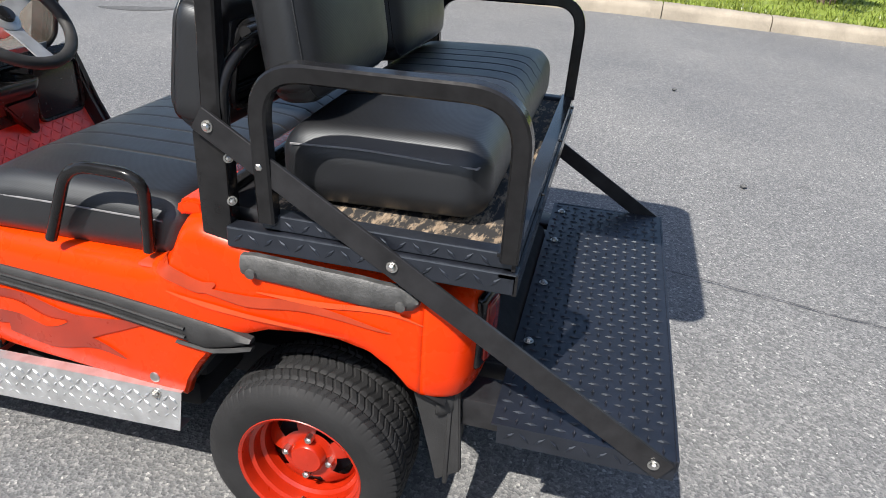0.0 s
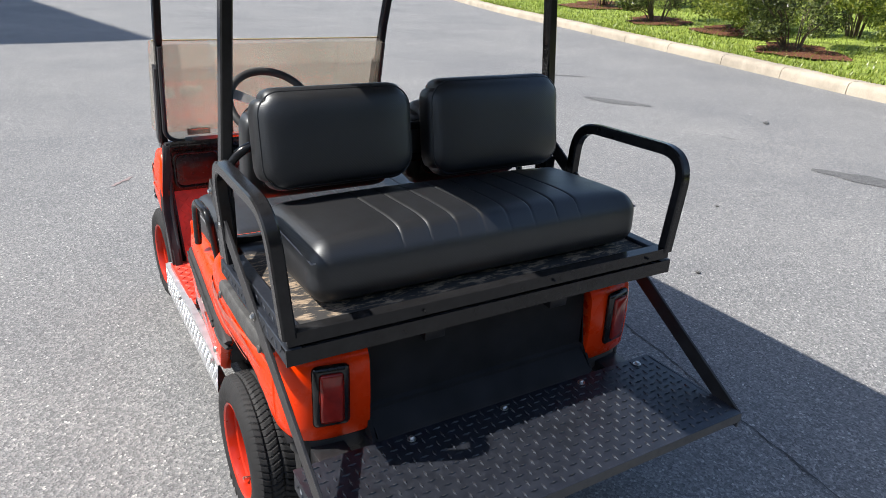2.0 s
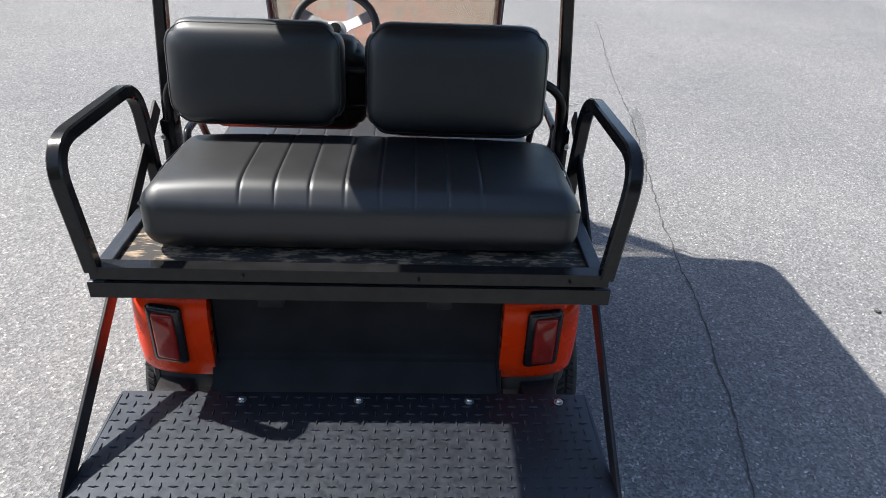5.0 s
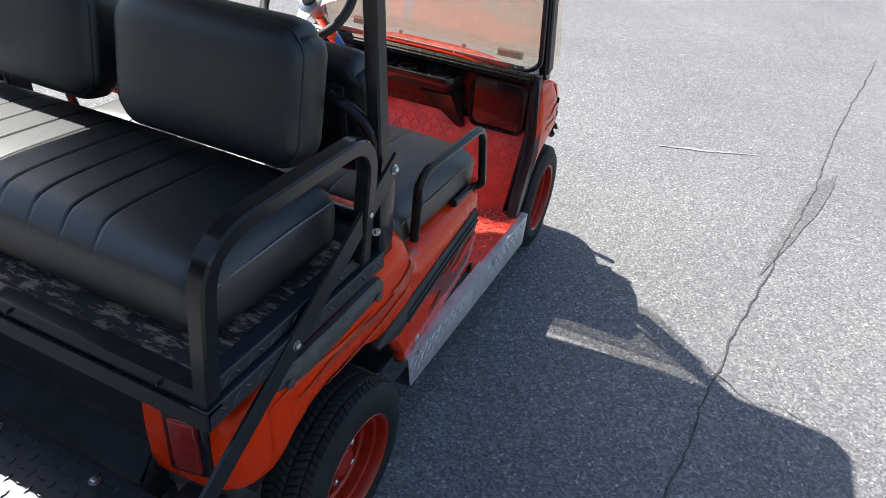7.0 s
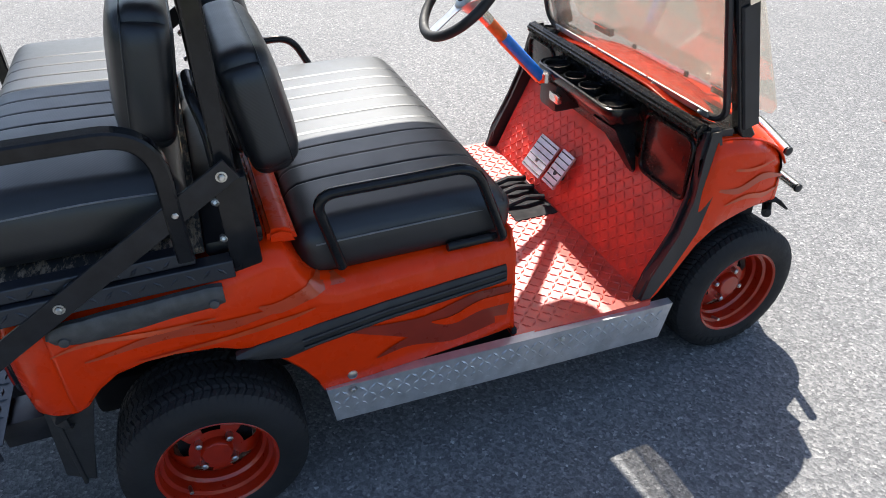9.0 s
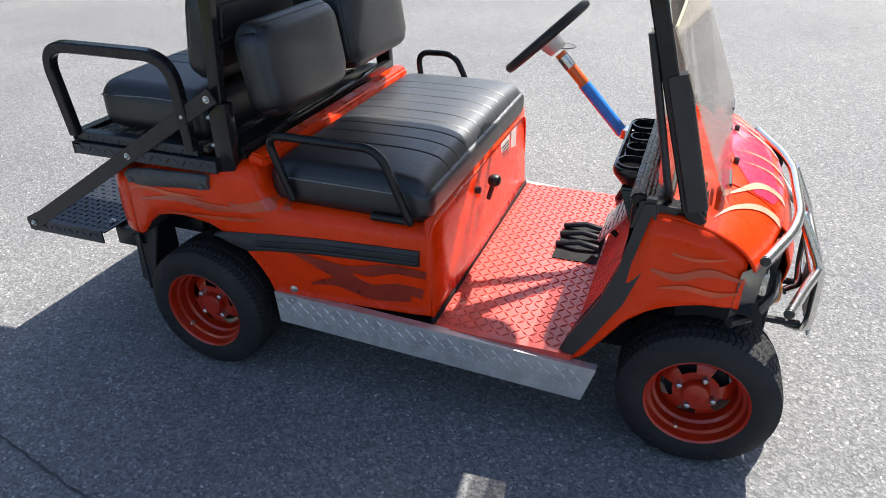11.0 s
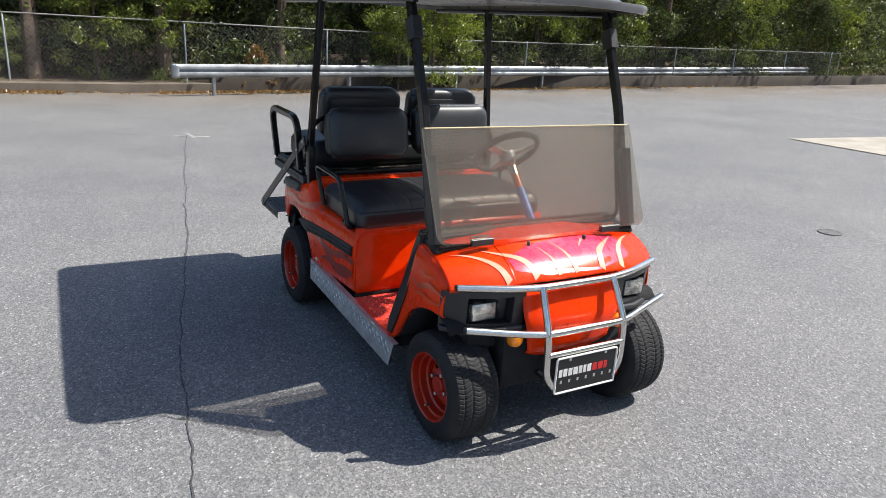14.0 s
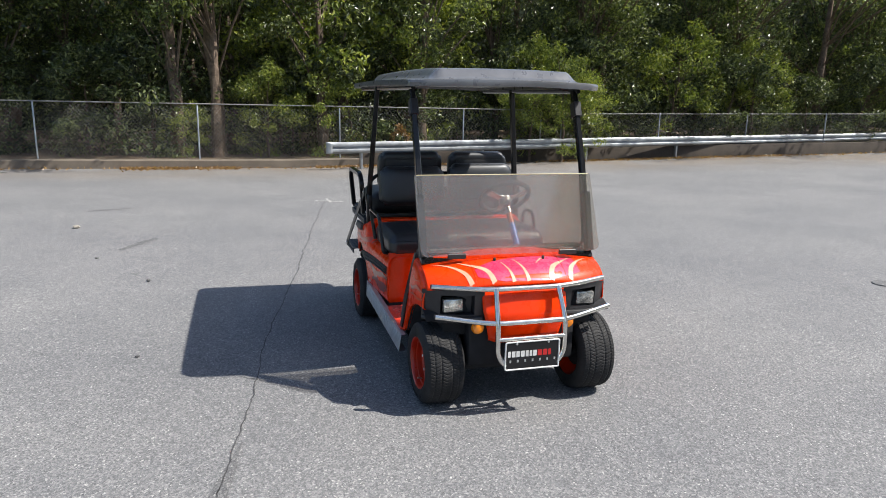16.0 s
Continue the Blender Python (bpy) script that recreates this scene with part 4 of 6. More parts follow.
for x in (-0.20, -0.13, -0.05):
    part("pedal_rod", tube([(x, 1.118, 0.332), (x, 1.20, 0.350), (x, 1.27, 0.338)], 0.011, 8), BLACK_FLAT, CART, "greasy black pedal linkage")

# ---- seats


def grooved(bm_size, r, cuts, grooves, crown, front_drop=0.0, depth=0.0032, across=True):
    hx = bm_size[0] / 2

    def shape(p, u):
        x, y, z = p
        if u[2] > 0.2:
            k = (u[2] - 0.2) / 0.8
            z += crown * (1 - u[0] ** 4) * (1 - u[1] ** 4) * k
            g = 0.0
            for gx in grooves:
                g += math.exp(-((x - gx) / 0.0028) ** 2)
            z -= depth * g * k + front_drop * max(0.0, u[1]) ** 4 * k
        return (x, y, z)
    return rounded(bm_size, r, cuts, shape)


def seam(points, parent, r=0.0022):
    return part("stitching", tube(points, r, 5), STITCH, parent, "light grey stitched seam")


G_REAR = [-0.36, -0.28, -0.20, -0.12, -0.04, 0.04, 0.12, 0.20, 0.28, 0.36]
bm = grooved((1.035, 0.42, 0.155), 0.056, (300, 20, 10), G_REAR[1:5] + G_REAR[5:-1], 0.022)
bmesh.ops.transform(bm, matrix=pose(0.016, -0.080, 0.884, -2.0), verts=bm.verts[:])
REAR_SEAT = part("rear_cushion", bm, VINYL, CART, "black pleated vinyl rear seat cushion")
G_FRONT = [-0.34, -0.255, -0.17, -0.085, 0.0, 0.085, 0.17, 0.255, 0.34]
bm = grooved((1.085, 0.540, 0.145), 0.055, (300, 22, 10), G_FRONT, 0.020, 0.022)
bmesh.ops.transform(bm, matrix=pose(0, 0.592, 0.706, 0.0), verts=bm.verts[:])
FRONT_SEAT = part("front_cushion", bm, VINYL, CART, "black pleated vinyl front seat cushion")
for s in (-1, 1):
    seam(fillet([(0.016 + s * 0.511, -0.265, 0.927), (0.016 + s * 0.515, -0.05, 0.936), (0.016 + s * 0.511, 0.10, 0.927)], 0.05), REAR_SEAT)
    seam(fillet([(s * 0.541, 0.37, 0.737), (s * 0.5435, 0.60, 0.739), (s * 0.538, 0.815, 0.733)], 0.05), FRONT_SEAT)
    seam(fillet([(0.016 + s * 0.511, -0.265, 0.927), (0.016 + s * 0.42, -0.282, 0.932)], 0.02), REAR_SEAT)


def backrest(x0, x1, y, z0, z1, lean, facing, name):
    w, h = x1 - x0, z1 - z0

    def shape(p, u):
        x, yy, z = p
        if u[1] * facing > 0.2:
            yy += facing * 0.026 * (1 - u[0] ** 4) * (1 - u[2] ** 4)
        # rounded corners
        return (x, yy, z)
    bm = rounded((w, 0.095, h), 0.034, (28, 10, 22), shape)
    for v in bm.verts:
        cx, cz = w / 2 - 0.070, h / 2 - 0.070
        dx, dz = abs(v.co.x) - cx, abs(v.co.z) - cz
        if dx > 0 and dz > 0:
            d = math.hypot(dx, dz)
            m = max(dx, dz)
            v.co.x = math.copysign(cx + dx * m / d, v.co.x)
            v.co.z = math.copysign(cz + dz * m / d, v.co.z)
    m = Matrix.Translation(((x0 + x1) / 2, y, (z0 + z1) / 2)) @ pose(0, 0, 0, lean)
    bmesh.ops.transform(bm, matrix=m, verts=bm.verts[:])
    back = part(name, bm, VINYL, CART, "black vinyl seat backrest with piped edges")
    # piping round the face
    pts = []
    e = 0.0098
    for qx, qz, a0 in ((1, 1, 0), (-1, 1, 90), (-1, -1, 180), (1, -1, 270)):
        for k in range(9):
            a = radians(a0 + 90 * k / 8)
            pts.append(m @ Vector((qx * (w / 2 - 0.070) + (0.070 - e) * math.cos(a), facing * 0.0378, qz * (h / 2 - 0.070) + (0.070 - e) * math.sin(a))))
    pts.append(pts[0])
    part("piping", tube(pts, 0.0020, 6, caps=False), VINYL, back)
    b2 = box(-w / 2 + 0.05, w / 2 - 0.05, -facing * 0.046 - 0.008, -facing * 0.046 + 0.008, -h / 2 + 0.05, h / 2 - 0.05, 0.006)
    bmesh.ops.transform(b2, matrix=m, verts=b2.verts[:])
    part("back_shell", b2, BLACK_PLASTIC, back, "black plastic shell behind the padding")
    if facing > 0:
        ring = [m @ Vector((a * (w / 2 - 0.06), -0.058, c * (h / 2 - 0.06))) for a, c in ((0, -1), (1, -1), (1, 1), (-1, 1), (-1, -1), (0, -1))]
        part("shell_frame", tube(fillet([tuple(q) for q in ring], 0.04), 0.010, 8), BLACK_STEEL, back, "glossy black tube frame of the backrest")
    return back


backrest(-0.508, -0.052, 0.112, 0.992, 1.262, -9, -1, "rear_backrest")
backrest(0.002, 0.482, 0.112, 0.976, 1.266, -9, -1, "rear_backrest")
backrest(0.030, 0.508, 0.302, 0.890, 1.170, 9, 1, "front_backrest")
backrest(-0.490, -0.005, 0.302, 0.905, 1.190, 9, 1, "front_backrest")

# ---- rear seat frame
deck = part("deck_board", box(-0.555, 0.555, -0.345, 0.14, 0.788, 0.803, 0.002), PLYWOOD, CART, "weathered plywood deck with worn black paint")


def angle_rail(p0, p1, side_vec, h=0.055, t=0.007, lip=0.035, name="deck_rail", label="black steel angle rail of the seat deck"):
    a, b, s = Vector(p0), Vector(p1), Vector(side_vec).normalized()
    bm = bmesh.new()
    prof = [(0, 0), (0, h), (-lip, h), (-lip, h - t), (-t, h - t), (-t, 0)]
    v0 = [bm.verts.new(a + s * q + Vector((0, 0, r))) for q, r in prof]
    v1 = [bm.verts.new(b + s * q + Vector((0, 0, r))) for q, r in prof]
    bm.faces.new(v0)
    bm.faces.new(v1[::-1])
    for i in range(6):
        bm.faces.new((v0[i], v1[i], v1[(i + 1) % 6], v0[(i + 1) % 6]))
    return part(name, bm, BLACK_STEEL, CART, label, False)


r1 = angle_rail((-0.592, -0.364, 0.785), (0.592, -0.364, 0.785), (0, -1, 0), 0.032)
angle_rail((-0.598, -0.371, 0.740), (0.598, -0.371, 0.740), (0, -1, 0), 0.040, name="rear_beam", label="black steel rear beam")
for x in (-0.25, 0.15, 0.50):
    bolt(r1, (x, -0.365, 0.800), (0, -1, 0), 0.003, BLACK_STEEL)
for s in (-1, 1):
    bm = box(min(s * 0.560, s * 0.598), max(s * 0.560, s * 0.598), -0.369, 0.19, 0.740, 0.782, 0.003)
    add_tread(bm, (s * 0.5985, 0.18, 0.778), (0, -1, 0), (0, 0, -1), (s, 0, 0), 17, 1, 0.031, 0.030, 0.008, 0.0018)
    part("side_beam", bm, BLACK_PLATE, CART, "black tread-plate side beam of the deck", False)
    bm = box(min(s * 0.550, s * 0.585), max(s * 0.550, s * 0.585), -0.362, 0.12, 0.784, 0.815, 0.003)
    add_tread(bm, (s * 0.5855, 0.11, 0.812), (0, -1, 0), (0, 0, -1), (s, 0, 0), 14, 1, 0.031, 0.028, 0.008, 0.0018)
    part("upper_side_rail", bm, BLACK_PLATE, CART, "black tread-plate side rail of the deck", False)
    for x in (0.20,):
        part("deck_brace", box(s * x - 0.03, s * x + 0.03, -0.34, -0.10, 0.695, 0.745, 0.004), BLACK_FLAT, CART, "black deck brace")
    # grab bar of square tube
    path = fillet([(s * 0.586, 0.104, 0.805), (s * 0.604, 0.104, 1.092), (s * 0.614, -0.356, 1.098), (s * 0.586, -0.352, 0.805)], 0.095, 10)
    part("grab_bar", add_tube(bmesh.new(), path, 0.0165, square=True, up=(1, 0, 0)), BLACK_STEEL, CART, "black square-tube grab bar with worn edges")
    # diagonal strut down to the footplate
    d = Vector((0, -0.875, -0.505)).normalized()
    a, b = Vector((s * 0.599, 0.226, 0.990)), Vector((s * 0.597, -0.690, 0.420))
    strut = part("strut", add_tube(bmesh.new(), [a, b], 0.0, flat=(0.024, 0.004), up=(1, 0, 0)), BLACK_FLAT, CART, "black flat steel strut")
    for y, z in ((0.205, 0.977), (0.107, 0.916), (-0.143, 0.760), (-0.665, 0.436)):
        bolt(strut, (s * 0.603, y, z), (s, 0, 0), 0.0075)
    # rear roof upright with curved foot
    up = part("rear_post", add_tube(bmesh.new(), [(s * 0.565, 0.205, 0.745), (s * 0.560, 0.215, 1.0), (s * 0.505, 0.222, 1.72)], 0.0, flat=(0.019, 0.016), up=(1, 0, 0)), BLACK_STEEL, CART, "black steel rear roof post")
    part("post_foot", box(min(s * 0.545, s * 0.585), max(s * 0.545, s * 0.585), 0.186, 0.250, 0.740, 0.960, 0.005), BLACK_STEEL, CART, "black bolted post bracket")
    hoop = fillet([(s * 0.560, 0.200, 0.93), (s * 0.555, 0.200, 1.05), (s * 0.50, 0.185, 1.10), (s * 0.40, 0.185, 1.11)], 0.06)
    part("backrest_hoop", tube(hoop, 0.013, 10), BLACK_STEEL, CART, "black bent tube carrying the backrests")
    for y, z in ((0.184, 0.913), (0.184, 0.828)):
        bolt(up, (s * 0.578, y, z), (s * 0.7, -0.7, 0), 0.0065)
part("backrest_rail", tube([(-0.43, 0.215, 1.11), (0.43, 0.215, 1.11)], 0.013, 10), BLACK_STEEL, CART, "black tube between the backrests")
part("backrest_rail", tube([(-0.43, 0.255, 0.995), (0.43, 0.255, 0.995)], 0.013, 10), BLACK_STEEL, CART, "black tube between the backrests")
part("seat_back_bar", box(-0.545, 0.545, 0.232, 0.262, 0.790, 0.818, 0.003), BLACK_STEEL, CART, "black steel bar behind the front seat")
for x in (-0.30, -0.14, 0.14, 0.30):
    part("backrest_bracket", add_tube(bmesh.new(), [(x, 0.255, 0.955), (x, 0.245, 1.0), (x, 0.235, 1.15)], 0.0, flat=(0.014, 0.006), up=(1, 0, 0)), BLACK_FLAT, CART, "black backrest bracket")
part("seat_back_base", box(-0.54, 0.54, 0.14, 0.262, 0.760, 0.800, 0.012), BLACK_FLAT, CART, "black base under the backrests")

# footplate
bm = bmesh.new()
fp = [(-0.590, -0.352, 0.442), (0.590, -0.352, 0.442), (0.590, -0.706, 0.444), (-0.590, -0.706, 0.444)]
v = [bm.verts.new(p) for p in fp]
w = [bm.verts.new((p[0], p[1], p[2] - 0.004)) for p in fp]
bm.faces.new(v)
bm.faces.new(w[::-1])
for i in range(4):
    bm.faces.new((v[i], w[i], w[(i + 1) % 4], v[(i + 1) % 4]))
add_tread(bm, (-0.585, -0.358, 0.4422), (1, 0, 0), (0, -0.341, 0.002), (0, 0.006, 1), 41, 12, 0.0283, 0.026, 0.0072, 0.0034, square=True)
FOOT = part("footplate", bm, BLACK_PLATE, CART, "black diamond tread footplate behind the cart", False)
FOOT.data.materials.append(TREAD_WORN)
for s in (-1, 1):
    bm = box(min(s * 0.586, s * 0.592), max(s * 0.586, s * 0.592), -0.708, -0.365, 0.397, 0.444)
    add_tread(bm, (s * 0.5925, -0.375, 0.437), (0, -1, 0), (0, 0, -1), (s, 0, 0), 11, 1, 0.030, 0.030, 0.008, 0.003)
    part("side_flange", bm, BLACK_PLATE, FOOT, "folded tread-plate edge", False)
part("rear_flange", box(-0.592, 0.592, -0.712, -0.706, 0.417, 0.446, 0.001), BLACK_PLATE, FOOT, "folded rear edge", False)
for x in (-0.285, 0.006, 0.285, 0.514):
    bolt(FOOT, (x, -0.384, 0.4445), (0, 0, 1), 0.008)
for s in (-1, 1):
    part("foot_bracket", box(s * 0.36 - 0.02, s * 0.36 + 0.02, -0.66, -0.10, 0.378, 0.433, 0.004), BLACK_FLAT, CART, "black bracket under the footplate")
    part("bracket_end", box(min(s * 0.43, s * 0.52), max(s * 0.43, s * 0.52), -0.375, -0.275, 0.36, 0.43, 0.004), BLACK_FLAT, CART)

# seat side grips
path = fillet([(0.555, 0.420, 0.675), (0.582, 0.372, 0.885), (0.588, 0.735, 0.885), (0.576, 0.815, 0.668), (0.545, 0.80, 0.655), (0.545, 0.68, 0.655)], 0.055, 7)
part("seat_grip", tube(path, 0.0125, 10), BLACK_STEEL, CART, "black bent-tube seat side grip")
path = fillet([(-0.555, 0.400, 0.672), (-0.582, 0.368, 0.850), (-0.585, 0.535, 0.852), (-0.570, 0.625, 0.668)], 0.055, 7)
part("seat_grip", tube(path, 0.0125, 10), BLACK_STEEL, CART, "short black bent-tube seat side grip")

# controls and labels on the seat box
part("key_switch", lathe([(0.858, 0.012), (0.880, 0.012), (0.882, 0.008)], 18, (0.125, 0, 0.585), "y"), BLACK_PLASTIC, CART, "black key switch")
part("selector_knob", rounded((0.042, 0.045, 0.042), 0.018, (6, 6, 6)), BLACK_PLASTIC, CART, "black knob of the drive selector").location = (0.045, 0.905, 0.592)
part("selector_lever", tube([(0.045, 0.900, 0.58), (0.045, 0.885, 0.52)], 0.009, 8), BLACK_PLASTIC, CART, "black selector lever")
lab = part("warning_label", box(-0.30, -0.185, 0.857, 0.8605, 0.545, 0.635), WHITE, CART, "white printed label on the seat box")
for k in range(5):
    part("print_bar", box(-0.29, -0.20 - 0.01 * (k % 2), 0.860, 0.8618, 0.556 + 0.014 * k, 0.561 + 0.014 * k), BLACK_FLAT, lab)
part("warning_label", box(-0.40, -0.325, 0.857, 0.8605, 0.515, 0.635), WHITE, CART, "white printed label on the seat box")

# ---- front posts, windshield, roof
for s in (-1, 1):
    post = part("front_post", add_tube(bmesh.new(), [(s * 0.500, 1.575, 0.760), (s * 0.500, 1.548, 0.80), (s * 0.500, 1.405, 1.300), (s * 0.500, 1.245, 1.712)], 0.0, flat=(0.020, 0.015), up=(1, 0, 0)), BLACK_STEEL, CART, "black steel front roof post")
    part("post_sleeve", add_tube(bmesh.new(), [(s * 0.503, 1.565, 0.80), (s * 0.503, 1.472, 1.13)], 0.0, flat=(0.026, 0.019), up=(1, 0, 0)), BLACK_PLASTIC, post, "black rubber post sleeve")
    part("post_clamp", add_tube(bmesh.new(), [(s * 0.500, 1.305, 1.56), (s * 0.500, 1.275, 1.64)], 0.0, flat=(0.030, 0.024), up=(1, 0, 0)), BLACK_PLASTIC, post, "black post clamp")

WS_T, WS_B = Vector((0, 1.428, 1.226)), Vector((0, 1.612, 0.805))
WI_T, WI_B = Vector((0, 1.400, 1.226)), Vector((0, 1.497, 0.806))


def windshield():
    n = Vector((0, 0.917, 0.398))
    up = (WS_T - WS_B)

    def pt(x, v, off=0.0):
        return WS_B + up * v + Vector((x, 0, 0)) + n * off
    outline = []
    for cx, cv, a0 in ((0.486, 0.10, -90), (0.522, 0.985, 0), (-0.522, 0.985, 90), (-0.486, 0.10, 180)):
        rx, rv = (0.045, 0.10) if cv < 0.5 else (0.010, 0.02)
        for k in range(7):
            a = math.radians(a0 + 15 * k)
            outline.append((cx + rx * math.cos(a), cv + rv * math.sin(a)))
    bm = bmesh.new()
    f = [bm.verts.new(pt(x, v, 0.030)) for x, v in outline]
    b = [bm.verts.new(pt(x, v, 0.025)) for x, v in outline]
    bm.faces.new(f)
    bm.faces.new(b[::-1])
    k = len(outline)
    for i in range(k):
        bm.faces.new((f[i], f[(i + 1) % k], b[(i + 1) % k], b[i]))
    ws = part("windshield", bm, GLASS, CART, "folded smoke-tinted acrylic windshield with dusty haze", False)
    part("edge_strip", add_tube(bmesh.new(), [pt(-0.52, 1.0, 0.028), pt(0.52, 1.0, 0.028)], 0.0032, 6), ACRYLIC_EDGE, ws, "yellowed top edge of the acrylic")

    def inner(x, v, off=0.0):
        return WI_B + (WI_T - WI_B) * v + Vector((x, 0, 0)) + Vector((0, 0.967, 0.252)) * off
    bm = bmesh.new()
    rim = [(-0.47, 0.0), (0.47, 0.0), (0.495, 0.06), (0.495, 1.0), (-0.495, 1.0), (-0.495, 0.06)]
    f = [bm.verts.new(inner(x, v, 0.0025)) for x, v in rim]
    b = [bm.verts.new(inner(x, v, -0.0025)) for x, v in rim]
    bm.faces.new(f)
    bm.faces.new(b[::-1])
    for i in range(6):
        bm.faces.new((f[i], f[(i + 1) % 6], b[(i + 1) % 6], b[i]))
    part("inner_pane", bm, GLASS, ws, "lower smoke-tinted pane behind the folded one", False)
    gas = [inner(0.500, 0.98), inner(0.500, 0.08), inner(0.46, 0.0), inner(-0.46, 0.0), inner(-0.500, 0.08), inner(-0.500, 0.98)]
    part("windshield_gasket", add_tube(bmesh.new(), fillet(gas, 0.04), 0.010, 8), BLACK_PLASTIC, ws, "black rubber windshield gasket")
    for x0, x1 in ((-0.42, -0.14), (-0.13, 0.15), (0.16, 0.44)):
        strip = part("hinge_strip", add_tube(bmesh.new(), [inner(x0, 0.030, -0.012), inner(x1, 0.030, -0.012)], 0.0, flat=(0.003, 0.010), up=(0, -0.25, 0.967)), ALUMINIUM, ws, "dull metal hinge strip along the windshield foot")
        for x in (x0 + 0.03, x1 - 0.03):
            bolt(strip, tuple(inner(x, 0.030, -0.015)), (0, -0.967, -0.252), 0.005)
    for x in (-0.33, 0.33):
        clip = part("hinge_clip", add_tube(bmesh.new(), [pt(x - 0.05, 0.0, 0.020), pt(x + 0.05, 0.0, 0.020)], 0.0, flat=(0.010, 0.014), up=(0, 0, 1)), BLACK_PLASTIC, ws, "black windshield clip")
        part("clip_plate", add_tube(bmesh.new(), [pt(x - 0.04, 0.05, 0.008), pt(x + 0.04, 0.05, 0.008)], 0.005, 6), STEEL, clip, "metal clip plate")
    for x in (-0.17, 0.12):
        part("rubber_stop", lathe([(0.76, 0.008), (0.80, 0.008), (0.804, 0.004)], 12, (x, 1.655, 0), "z"), BLACK_PLASTIC, ws, "small rubber stop")


windshield()


def roof():
    y0, y1, hx = -0.525, 1.525, 0.562

    def z_at(u, w):
        """u, w: -1 to 1 across and along."""
        e = max(abs(u) ** 7, abs(w) ** 9)
        edge = 1.752 - 0.006 * e
        inner_u = max(0.0, min(1.0, (0.80 - abs(u)) / 0.12))
        inner_w = max(0.0, min(1.0, ((0.935 if w > 0 else 0.88) - abs(w)) / 0.06))
        k = inner_u * inner_w
        k = k * k * (3 - 2 * k)
        bow = 0.012 * (1 - u * u)
        dip = 0.018 * max(0.0, 1 - abs(u) / 0.25) * max(0, -w)
        return edge + bow + 0.055 * k - dip * k + 0.012 * (1 - w * w)
    bm = bmesh.new()
    nu, nv = 56, 72
    vs = []
    for i in range(nu + 1):
        row = []
        for j in range(nv + 1):
            u, w = -1 + 2 * i / nu, -1 + 2 * j / nv
            x, y = u * hx, (y0 + y1) / 2 + w * (y1 - y0) / 2
            c = 0.09
            dx, dy = abs(x) - (hx - c), abs(y - (y0 + y1) / 2) - ((y1 - y0) / 2 - c)
            if dx > 0 and dy > 0:
                d, m = math.hypot(dx, dy), max(dx, dy)
                x = math.copysign(hx - c + dx * m / d, x)
                y = (y0 + y1) / 2 + math.copysign((y1 - y0) / 2 - c + dy * m / d, y - (y0 + y1) / 2)
            if w > 0:
                y -= 0.045 * w ** 6 * u * u
            row.append(bm.verts.new((x, y, z_at(u, w))))
        vs.append(row)
    for i in range(nu):
        for j in range(nv):
            bm.faces.new((vs[i][j], vs[i + 1][j], vs[i + 1][j + 1], vs[i][j + 1]))
    rim = [vs[i][0] for i in range(nu + 1)] + [vs[nu][j] for j in range(1, nv + 1)] + [vs[i][nv] for i in range(nu - 1, -1, -1)] + [vs[0][j] for j in range(nv - 1, 0, -1)]
    mid = [bm.verts.new((v.co.x * 1.008, v.co.y + (v.co.y - 0.475) * 0.004, v.co.z - 0.012)) for v in rim]
    low = [bm.verts.new((v.co.x, v.co.y, v.co.z - 0.034)) for v in rim]
    inn = [bm.verts.new((v.co.x * 0.975, 0.475 + (v.co.y - 0.475) * 0.985, v.co.z - 0.034)) for v in rim]
    inn2 = [bm.verts.new((v.co.x * 0.970, 0.475 + (v.co.y - 0.475) * 0.980, v.co.z - 0.008)) for v in rim]
    k = len(rim)
    for a, b in ((rim, mid), (mid, low), (low, inn), (inn, inn2)):
        for i in range(k):
            bm.faces.new((a[i], a[(i + 1) % k], b[(i + 1) % k], b[i]))
    bm.faces.new(inn2)
    part("roof", bm, ROOF_PLASTIC, CART, "moulded black plastic roof with a raised centre")
    for s in (-1, 1):
        part("roof_rail", tube([(s * 0.505, -0.40, 1.708), (s * 0.505, 1.30, 1.708)], 0.013, 8), BLACK_STEEL, CART, "black tube under the roof")


roof()

